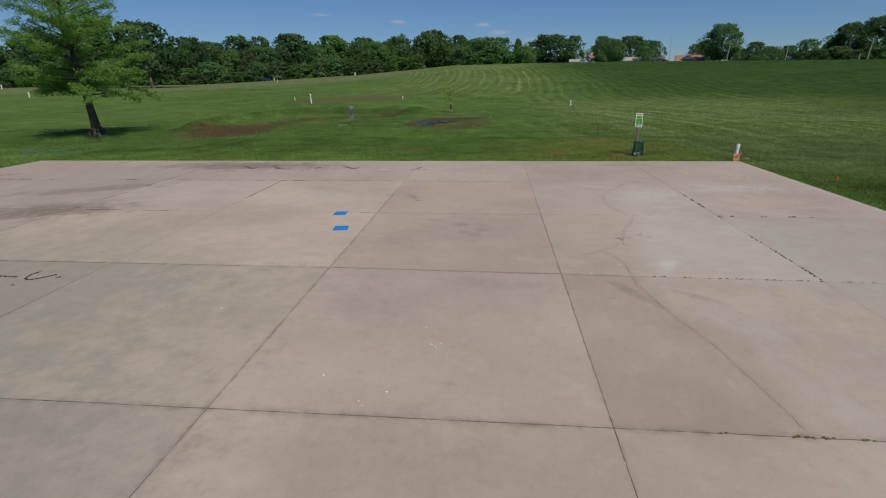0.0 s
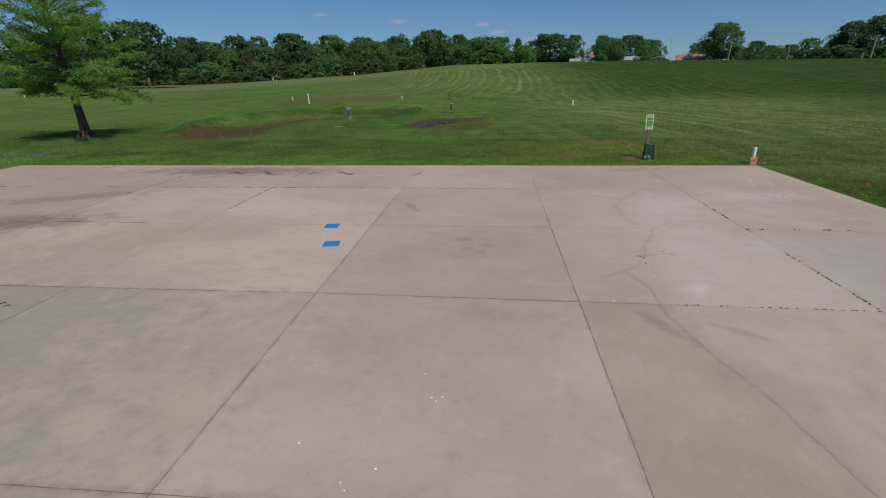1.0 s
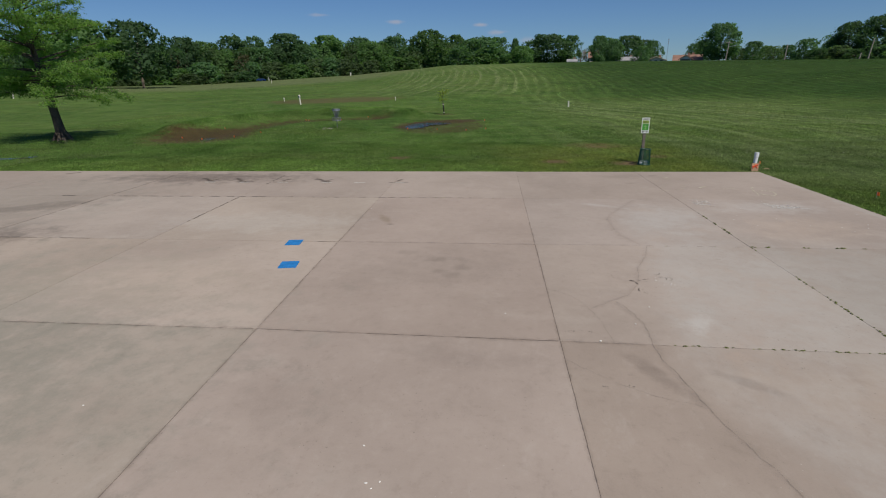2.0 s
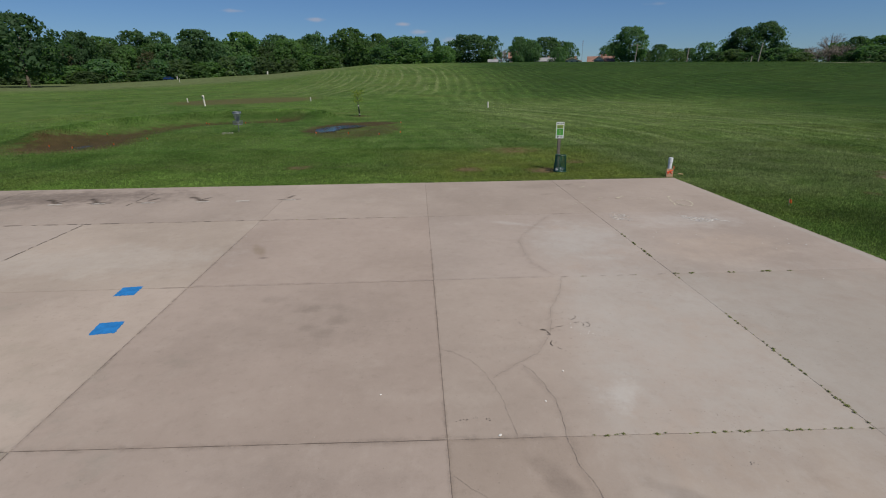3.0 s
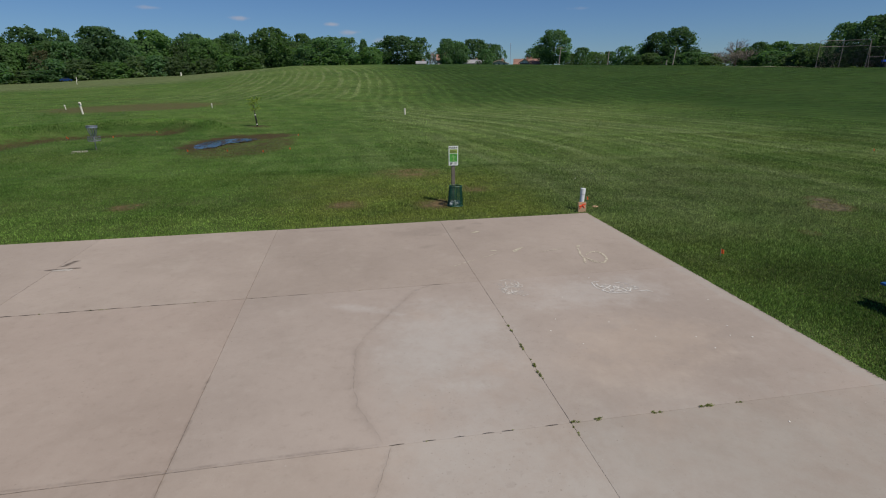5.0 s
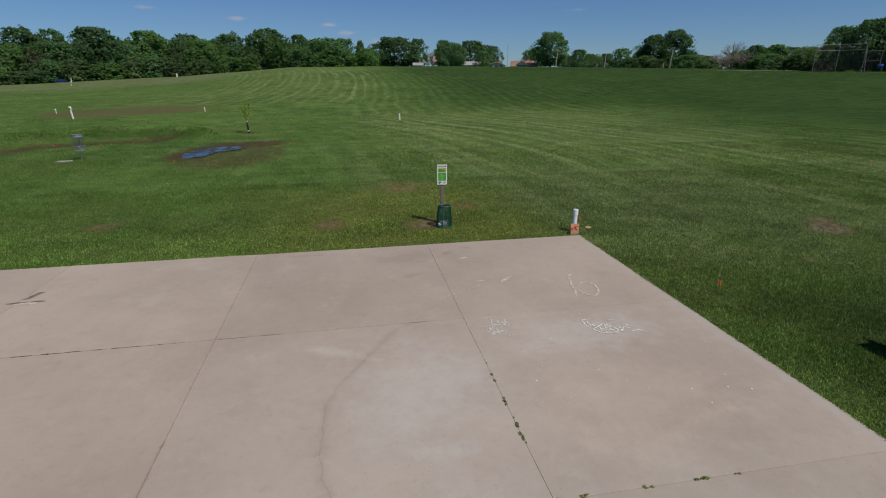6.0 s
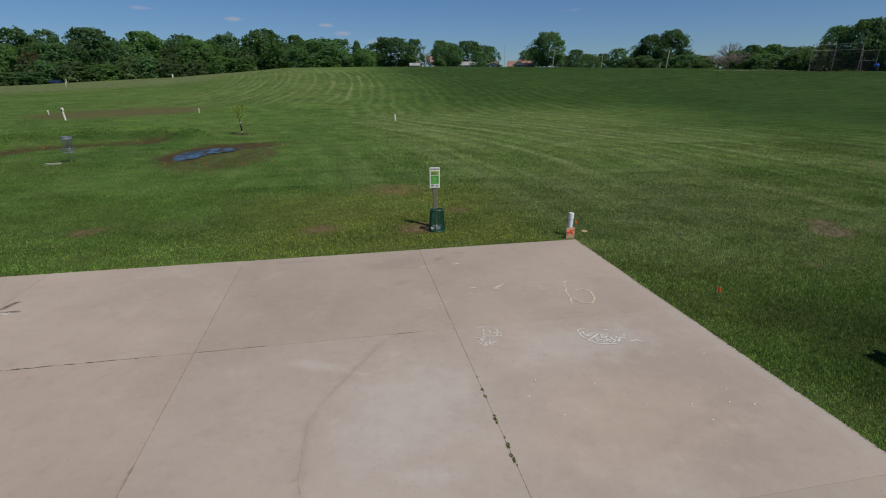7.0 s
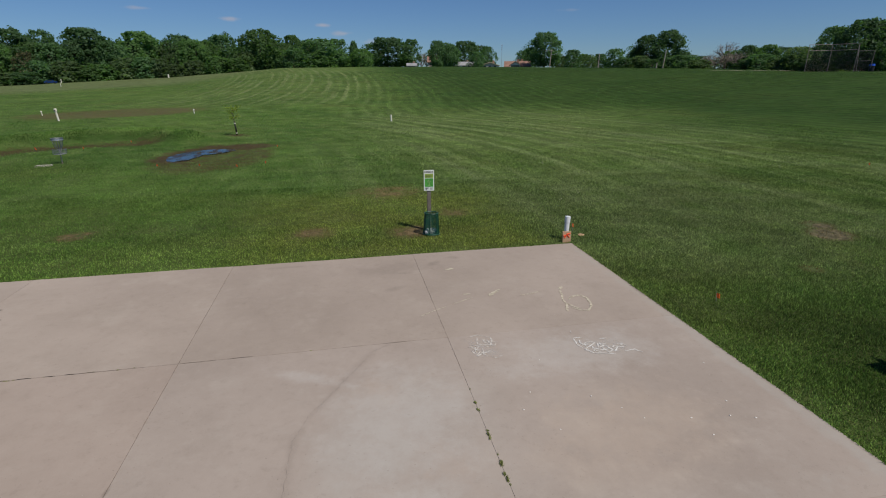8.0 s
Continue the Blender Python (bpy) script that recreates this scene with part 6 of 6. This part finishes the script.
def weed_row(x0, y0, x1, y1, count, low, high):
    for _ in range(count):
        f = rng.random()
        weed(x0 + (x1 - x0) * f + rng.uniform(-0.012, 0.012), y0 + (y1 - y0) * f + rng.uniform(-0.012, 0.012), rng.uniform(low, high), (90 if abs(y1 - y0) > abs(x1 - x0) else 0) + rng.uniform(-15, 15))


def weed_patch(x, y, count, low, high, upright=False):
    """A few weeds crowded round one spot of a joint."""
    reach = 0.028 * count ** 0.5
    dx, dy = (0.0, reach) if upright else (reach, 0.0)
    weed_row(x - dx, y - dy, x + dx, y + dy, count, low, high)


for y, count, size in ((-5.18, 1, 0.6), (-5.50, 3, 1.0), (-5.57, 2, 0.9), (-5.97, 2, 0.8), (-6.06, 4, 1.0), (-6.33, 1, 0.7), (-6.45, 4, 1.15), (-6.65, 4, 1.1), (-6.73, 1, 0.7), (-7.58, 2, 0.6), (-7.69, 2, 0.7)):
    weed_patch(-3.68, y, count, size * 0.8, size * 1.2, True)
weed_row(-3.68, -8.85, -3.68, -11.08, 46, 0.4, 1.0)
for x, count, size in ((-3.65, 3, 0.95), (-3.39, 3, 1.0), (-2.76, 3, 0.9), (-2.23, 5, 1.25), (-1.85, 2, 0.8), (-4.3, 1, 0.5), (-5.1, 1, 0.5)):
    weed_patch(x, -7.53, count, size * 0.8, size * 1.15)
for x, count in ((-6.04, 4), (-5.86, 3), (-5.48, 4), (-5.3, 4), (-5.08, 5), (-4.92, 4), (-4.75, 5), (-4.44, 4), (-4.33, 3), (-4.03, 4), (-3.8, 3), (-3.4, 4), (-3.1, 4), (-2.6, 4), (-2.2, 4)):
    weed_row(x - 0.10, row_at(3, x), x + 0.10, row_at(3, x), count, 0.25, 0.85)
for x, count in ((-6.45, 2), (-5.91, 3), (-5.8, 3), (-5.63, 4), (-5.36, 4), (-5.0, 2)):
    weed_patch(x, -14.66, count, 0.6, 1.0)
for x, count in ((-10.7, 2), (-10.2, 2), (-9.5, 2), (-9.4, 2), (-9.33, 2), (-8.94, 1), (-8.42, 2), (-8.07, 2), (-7.9, 1), (-5.6, 1), (-4.95, 1)):
    weed_patch(x, -3.83, count, 0.35, 0.6)


def paint_mark(x0, y0, dx, turn, w, d):
    m = thing("paint_mark", pose(x0, y0, 0.0, 0, 0, turn), "bright blue rectangle painted on the concrete", "paint mark", "blue paint marks")
    bm = bmesh.new()
    n = 14
    top = []
    for side in range(4):
        for k in range(n):
            f = k / n
            x, y = ((-w + 2 * w * f, -d), (w, -d + 2 * d * f), (w - 2 * w * f, d), (-w, d - 2 * d * f))[side]
            top.append(bm.verts.new((x + rng.uniform(-0.008, 0.008), y + rng.uniform(-0.008, 0.008), 0.004)))
    bm.faces.new(top)
    low = [bm.verts.new((v.co.x * 1.01, v.co.y * 1.01, -0.002)) for v in top]
    for k in range(len(top)):
        j = (k + 1) % len(top)
        bm.faces.new((low[k], low[j], top[j], top[k]))
    part("paint", bm, BLUE_PAINT, m)


paint_mark(-11.76, -7.61, 0, 5, 0.135, 0.155)
paint_mark(-11.41, -8.78, 0, 8, 0.145, 0.155)


# scrawls and scars on the slab
def dabs(lines, width, share, seed):
    """A dry, broken chalk line as many small dabs."""
    r = random.Random(seed)
    bm = bmesh.new()
    for line in lines:
        for (ax, ay), (bx, by) in zip(line, line[1:]):
            n = max(int(math.hypot(bx - ax, by - ay) / 0.010), 1)
            for k in range(n):
                if r.random() > share:
                    continue
                f = k / n
                x, y = ax + (bx - ax) * f + r.uniform(-0.012, 0.012), ay + (by - ay) * f + r.uniform(-0.012, 0.012)
                z = 0.0042 + 0.0016 * r.random()
                s, a = width * 0.8 * r.uniform(0.5, 1.0), r.uniform(0, math.tau)
                vs = [bm.verts.new((x + math.cos(a + q * math.tau / 5) * s * r.uniform(0.5, 1), y + math.sin(a + q * math.tau / 5) * s * r.uniform(0.5, 1), z)) for q in range(5)]
                bm.faces.new(vs)
    bmesh.ops.recalc_face_normals(bm, faces=bm.faces[:])
    for f in bm.faces:
        if f.normal.z < 0:
            f.normal_flip()
    return bm


def scrawl(name, lines, width, share, material, label, seed):
    m = thing(name, pose(0, 0, 0), label, "marking", kind="")
    tagged(part("stroke", dabs(lines, width, share, seed), material, m), kind="stuff")


def chalk(lines, width, gaps, material, label, seed, rubbed=None, small=0):
    """Dry strokes, each a strip of its own, over a rubbed film of dust."""
    m = thing("chalk_scrawl", pose(0, 0, 0), label, "marking", "chalk scrawls")
    if rubbed:
        x, y, rx, ry = rubbed
        for k, dy in enumerate((-0.5, 0.0, 0.5)):
            part("dust", smudge(((x - rx, y + dy * ry), (x, y + dy * ry * 1.2), (x + rx, y + dy * ry)), ry * 1.1, 0.0032 + 0.0002 * k, seed * 7 + k), CHALK_DUST, m, "rubbed pale chalk dust")
        r = random.Random(seed)
        more = []
        for _ in range(small):
            a, d = r.uniform(0, math.tau), math.sqrt(r.random())
            px, py, turn, long = x + math.cos(a) * d * rx * 0.8, y + math.sin(a) * d * ry * 0.8, r.uniform(0, math.tau), r.uniform(0.03, 0.08)
            more.append(((px, py), (px + math.cos(turn) * long, py + math.sin(turn) * long), (px + math.cos(turn + 0.7) * long * 1.8, py + math.sin(turn + 0.7) * long * 1.8)))
        lines = tuple(lines) + tuple(more)
    for k, line in enumerate(lines):
        part("stroke", ribbon(line, width, 0.0042 + 0.0005 * (k % 5), seed * 20 + k, wander=0.008, gaps=gaps), material, m)


chalk((((-3.37, -3.9), (-3.25, -3.86), (-3.07, -3.98), (-3.09, -4.1), (-3.0, -4.12)), ((-3.26, -3.93), (-3.31, -4.12), (-3.13, -4.16), (-3.06, -4.0)), ((-3.47, -4.17), (-3.36, -4.21)), ((-3.43, -4.12), (-3.28, -4.2)), ((-3.45, -4.26), (-3.37, -4.29)), ((-3.43, -4.29), (-3.4, -4.44), (-3.32, -4.34), (-3.25, -4.47)), ((-3.4, -4.44), (-3.16, -4.32)), ((-3.21, -4.47), (-3.16, -4.53), (-3.05, -4.49)), ((-3.36, -4.2), (-3.38, -4.36), (-3.3, -4.38)), ((-3.27, -4.24), (-3.3, -4.42)), ((-3.2, -4.0), (-3.16, -4.14)), ((-3.42, -4.22), (-3.32, -4.28)), ((-3.14, -4.02), (-3.1, -4.2))), 0.021, 0.0, CHALK_WORN, "faded white scrawl chalked on the concrete", 1, (-3.24, -4.2, 0.2, 0.26), 6)
chalk((((-1.77, -4.23), (-1.9, -4.23), (-1.92, -4.4), (-1.89, -4.52)), ((-1.89, -4.58), (-1.64, -4.4)), ((-1.87, -4.44), (-1.78, -4.38), (-1.68, -4.37), (-1.67, -4.43)), ((-1.88, -4.55), (-1.8, -4.68), (-1.52, -4.76)), ((-1.63, -4.43), (-1.67, -4.54), (-1.56, -4.5)), ((-1.68, -4.62), (-1.5, -4.6), (-1.47, -4.69), (-1.39, -4.57), (-1.3, -4.62)), ((-1.38, -4.51), (-1.3, -4.52), (-1.26, -4.58)), ((-1.35, -4.71), (-1.19, -4.69), (-1.13, -4.78)), ((-1.55, -4.31), (-1.42, -4.32)), ((-1.83, -4.29), (-1.86, -4.38), (-1.8, -4.46), (-1.74, -4.44)), ((-1.74, -4.31), (-1.7, -4.33)), ((-1.58, -4.41), (-1.6, -4.48), (-1.52, -4.47)), ((-1.55, -4.52), (-1.52, -4.68)), ((-1.62, -4.57), (-1.6, -4.71), (-1.5, -4.64)), ((-1.76, -4.6), (-1.7, -4.68)), ((-1.47, -4.55), (-1.42, -4.63)), ((-1.85, -4.0), (-1.86, -4.06))), 0.021, 0.0, CHALK_STROKE, "bright white scrawl chalked on the concrete", 2, (-1.58, -4.52, 0.33, 0.19), 9)
chalk((((-1.37, -2.52), (-1.42, -2.7), (-1.48, -2.91), (-1.5, -3.12), (-1.59, -3.36)), ((-1.40, -2.95), (-1.32, -2.84), (-1.2, -2.8), (-1.11, -2.81), (-1.06, -2.95), (-1.09, -3.12), (-1.16, -3.30), (-1.25, -3.39), (-1.36, -3.36), (-1.47, -3.24)), ((-1.5, -3.06), (-1.44, -3.2), (-1.36, -3.32))), 0.040, 0.1, CHALK_FAINT, "tan curved scrawl on the concrete", 3)
chalk((((-3.96, -3.07), (-3.52, -2.79), (-2.84, -2.44)), ((-2.17, -2.6), (-1.94, -2.56), (-1.72, -2.5))), 0.017, 0.3, CHALK_FAINT, "faint tan strokes on the concrete", 4)
chalk((((-3.10, -2.36), (-3.04, -2.35), (-2.97, -2.37)), ((-2.67, -2.5), (-2.56, -2.38), (-2.42, -2.26)), ((-3.17, -1.09), (-3.1, -1.08), (-3.0, -1.05)), ((-1.36, -2.48), (-1.32, -2.43), (-1.27, -2.38))), 0.085, 0.0, CHALK_FAINT, "short tan dabs on the concrete", 9)
scrawl("tar_scrawl", (((-16.7, -11.70), (-15.97, -11.69), (-15.68, -11.70)), ((-15.50, -11.47), (-15.54, -11.59), (-15.50, -11.74), (-15.40, -11.82), (-15.28, -11.74), (-15.12, -11.57)), ((-15.04, -11.69), (-14.99, -11.65)), ((-15.46, -12.03), (-15.42, -12.0))), 0.028, 0.95, TAR, "black tar squiggle on the concrete", 5)
scrawl("tar_scrawl", (((-24.45, -3.25), (-24.02, -2.78)), ((-22.25, -0.58), (-21.95, -0.31))), 0.04, 0.9, TAR, "short black tar dashes on the concrete", 6)
m = thing("chipped_marks", pose(0, 0, 0), "small dark chips broken out along the crack", "marking")
for k, (wide, line) in enumerate((
        (0.042, ((-6.128, -9.193), (-6.094, -9.19), (-6.054, -9.213))), (0.016, ((-6.056, -9.234), (-6.046, -9.277), (-6.033, -9.327))), (0.02, ((-6.073, -9.314), (-6.036, -9.313))), (0.014, ((-6.043, -9.457), (-6.07, -9.502), (-6.087, -9.542), (-6.073, -9.581))),
        (0.007, ((-6.032, -9.6), (-6.015, -9.638), (-5.988, -9.66))), (0.006, ((-6.04, -9.551), (-6.007, -9.495))), (0.010, ((-5.931, -9.14), (-5.881, -9.127), (-5.819, -9.108))), (0.018, ((-5.999, -9.187), (-5.948, -9.16))), (0.006, ((-5.921, -9.215), (-5.874, -9.216))),
        (0.006, ((-5.709, -8.922), (-5.667, -8.946), (-5.621, -8.921), (-5.602, -8.874), (-5.608, -8.848))), (0.008, ((-5.672, -9.033), (-5.63, -9.024), (-5.595, -9.023))), (0.008, ((-5.583, -9.041), (-5.563, -9.068), (-5.572, -9.112), (-5.596, -9.131))),
        (0.008, ((-5.546, -9.031), (-5.506, -9.038), (-5.489, -9.096), (-5.519, -9.145), (-5.549, -9.147))), (0.012, ((-5.745, -8.754), (-5.72, -8.732))), (0.008, ((-6.34, -8.964), (-6.322, -9.013))), (0.008, ((-6.347, -9.024), (-6.313, -9.029))), (0.008, ((-6.329, -9.071), (-6.311, -9.097))))):
    part("chip_mark", ribbon(line, wide * 1.0, 0.0040 + 0.0002 * (k % 3), k + 300, wander=0.003), CHIP, m)
scrawl("chipped_spots", (((-7.25, -10.85), (-7.1, -10.80), (-6.95, -10.84)), ((-6.6, -8.9), (-6.57, -8.95)), ((-10.11, -2.86), (-10.05, -2.85)), ((-7.05, -11.95), (-7.0, -11.98)), ((-6.8, -11.93), (-6.74, -11.96)), ((-5.0, -11.5), (-4.92, -11.53))), 0.010, 0.6, TAR, "small dark chipped spots in the concrete", 7)
# pale scars where wheel stops stood
for k, x in enumerate((-16.49, -15.45, -14.25, -12.92, -11.94, -10.79)):
    m = thing("wheel_stop_scar", pose(x, -1.92, 0), "pale scar of a removed wheel stop on concrete", "marking", "wheel stop scars")
    part("patch", ribbon(((-0.17, 0.0), (0.17, 0.015)), 0.11, 0.0045, k, wander=0.006), PALE_SCAR, m)
    if k != 4:
        for q, (wide, line) in enumerate(((0.15, ((0.12, 0.07), (-0.12, 0.16), (-0.3, 0.42), (-0.55, 0.62))), (0.09, ((-0.12, 0.16), (-0.02, 0.4), (0.04, 0.55))), (0.08, ((-0.35, 0.05), (-0.15, 0.07), (0.3, 0.08))))):
            if (q + k) % 3 != 2:
                part("stain", smudge(line, wide * 1.6, 0.0040 - 0.0003 * q, k * 3 + q + 20), SCAR, m)

# small pale chips lying about
chip = bmesh.new()
bmesh.ops.create_icosphere(chip, subdivisions=1, radius=0.010, matrix=Matrix.Diagonal((1.3, 0.9, 0.35, 1)))
chip_mesh = mesh_of(chip, "chip", CHALK)
for x, y, s in ((-5.74, -9.16, 0.9), (-5.72, -9.06, 0.7), (-5.56, -9.28, 0.6), (-5.58, -9.32, 0.6), (-5.53, -9.33, 0.5), (-5.68, -9.33, 0.5), (-9.05, -13.35, 1.1), (-9.0, -13.4, 0.8), (-8.95, -13.33, 0.9), (-9.6, -14.45, 0.9), (-9.55, -14.52, 0.7), (-6.9, -11.05, 1.6), (-7.95, -10.4, 1.0), (-6.4, -10.6, 1.0), (-6.1, -10.1, 1.1), (-1.4, -6.2, 1.0), (-1.35, -6.5, 0.9),
                (-0.8, -6.0, 1.0), (-2.3, -5.6, 0.9), (-0.5, -5.2, 0.8), (-11.9, -12.6, 1.0), (-10.9, -5.0, 0.9), (-2.9, -6.1, 0.8), (-2.6, -4.7, 0.8), (-1.6, -7.9, 0.9), (-2.4, -13.4, 1.4), (-2.2, -14.4, 1.8),
                (-2.98, -5.38, 1.0), (-3.17, -5.69, 1.0), (-2.06, -5.88, 0.8), (-1.91, -6.10, 0.8), (-0.95, -6.25, 1.0), (-0.70, -6.34, 1.2), (-9.16, -12.95, 1.0), (-9.37, -14.29, 1.0), (-10.06, -14.05, 1.0)):
    ob = new("pale_chip", chip_mesh)
    ob.matrix_basis = Matrix.LocRotScale((x, y, 0.004), Euler((0, 0, x * 9)), (s, s, s))
    tagged(ob, "small pale chip lying on the concrete", "debris", "pale chips on the slab")


# ---------- grass ----------
def grass():
    r = np.random.default_rng(6)
    spots = []
    for x0, x1, y0, y1, per in ((-26, 12, 0.0, 3.0, 2400), (-24, 16, 3.0, 8.0, 1300), (-32, 22, 8.0, 16.0, 400), (0.0, 4.0, -9.0, 0.0, 5200), (4.0, 7.0, -7.0, 0.0, 3600), (7.0, 12.0, -5.0, 0.0, 1800), (-32, -25.85, -4, 3, 300), (-38, -24, 3, 8, 450), (-40, -32, -2, 14, 220), (-38, 30, 16.0, 40.0, 150), (12.0, 24.0, 0.0, 16.0, 250), (-44, 40, 40.0, 52.0, 90), (-60, 80, 52.0, 80.0, 40), (-80, 110, 80.0, 130.0, 14)):
        n = int((x1 - x0) * (y1 - y0) * per)
        spots.append(np.stack([r.uniform(x0, x1, n), r.uniform(y0, y1, n)], 1))
    # a ragged fringe along the slab's edges
    n = 16000
    spots.append(np.stack([r.uniform(-25.8, 0, n), np.abs(r.normal(scale=0.03, size=n)) - 0.012], 1))
    spots.append(np.stack([np.abs(r.normal(scale=0.03, size=6000)) - 0.015, r.uniform(-12, 0.1, 6000)], 1))
    # rank grass on the bank behind the ditch
    q = np.stack([r.uniform(-30, -13, 90000), r.uniform(10, 31, 90000)], 1)
    spots.append(q[along(BANK, q[:, 0] - 0.3, q[:, 1] + 0.5) < 1.1])
    p = np.concatenate(spots)
    x, y = p[:, 0], p[:, 1]
    bare = dirt_at(x, y)
    keep = r.uniform(0, 1, len(x)) > np.clip(bare * 1.3 - 0.1, 0, 0.97)
    keep &= r.uniform(0, 1, len(x)) < 1 - 0.7 * smooth(5, 40, y)
    x, y = x[keep], y[keep]
    z = np.maximum(rise(x, y), -0.03) - 0.004
    z = np.where((x < 0) & (y < 0) & (x > -25.8), -0.012, z)
    n = len(x)
    wave = 0.5 + 0.5 * np.sin(x * 2.1 + 3 * np.sin(y * 1.3)) * np.sin(y * 1.7 + 2 * np.sin(x * 0.9))
    high = r.uniform(0.022, 0.054, n) * (0.70 + 0.65 * wave)
    high = high * (1 + 0.012 * np.maximum(y - 20, 0))
    high = high * (1 + 1.6 * np.exp(-((along(BANK, x - 0.3, y + 0.5) / 0.9) ** 2)))
    a, lean = r.uniform(0, math.tau, n), r.uniform(0.1, 0.9, n)
    wide = r.uniform(0.004, 0.008, n) * (1 + 0.055 * np.clip(y, 0, 110))
    base = np.stack([x, y, z], 1)
    side = np.stack([np.cos(a), np.sin(a), np.zeros(n)], 1) * wide[:, None]
    swirl = 2.2 * np.sin(x * 0.83 + 1.4 * np.sin(y * 0.61 + 1.0)) + 1.6 * np.sin(y * 0.74 + 1.1 * np.sin(x * 0.47))
    b = swirl + r.normal(scale=1.75, size=n)
    tip = base + np.stack([np.cos(b) * high * lean, np.sin(b) * high * lean, high], 1)
    co = np.stack([base - side, base + side, tip], 1).reshape(-1, 3).astype(np.float32)
    me = bpy.data.meshes.new("grass")
    me.vertices.add(3 * n)
    me.vertices.foreach_set("co", co.ravel())
    me.loops.add(3 * n)
    me.loops.foreach_set("vertex_index", np.arange(3 * n, dtype=np.int32))
    me.polygons.add(n)
    me.polygons.foreach_set("loop_start", np.arange(0, 3 * n, 3, dtype=np.int32))
    me.update()
    me.attributes.new("dark_turf", "FLOAT", "POINT").data.foreach_set("value", np.repeat(dark_turf_at(x, y), 3).astype(np.float32))
    me.attributes.new("dirt", "FLOAT", "POINT").data.foreach_set("value", np.repeat(dirt_at(x, y), 3).astype(np.float32))
    me.materials.append(BLADES)
    tagged(new("grass", me), "short mown green grass round the slab", "grass", kind="stuff")


grass()


def clover():
    """Small pale blossoms scattered in the dry part of the lawn."""
    r = np.random.default_rng(9)
    n = 120
    knot = np.stack([r.uniform(0.5, 15, 40), r.uniform(4, 17, 40)], 1)
    xy = knot[r.integers(0, 40, n)] + r.normal(scale=0.45, size=(n, 2))
    c = np.stack([xy[:, 0], xy[:, 1], rise(xy[:, 0], xy[:, 1]) + r.uniform(0.035, 0.06, n)], 1)
    u = np.stack([np.ones(n), np.zeros(n), r.uniform(-0.3, 0.3, n)], 1) * r.uniform(0.005, 0.011, (n, 1))
    v = np.stack([np.zeros(n), np.ones(n), r.uniform(0.2, 0.7, n)], 1) * r.uniform(0.005, 0.010, (n, 1))
    tagged(new("clover_blossoms", quads_mesh("clover_blossoms", c, u, v, POST_WHITE)), "tiny pale clover blossoms scattered in the lawn", "flowers", kind="stuff")


clover()


# ---------- plan units to metres ----------
for ob in list(scene.objects):
    if ob.parent is None and ob.type in {"MESH", "EMPTY"}:
        ob.matrix_basis = Matrix.Scale(UNIT, 4) @ ob.matrix_basis
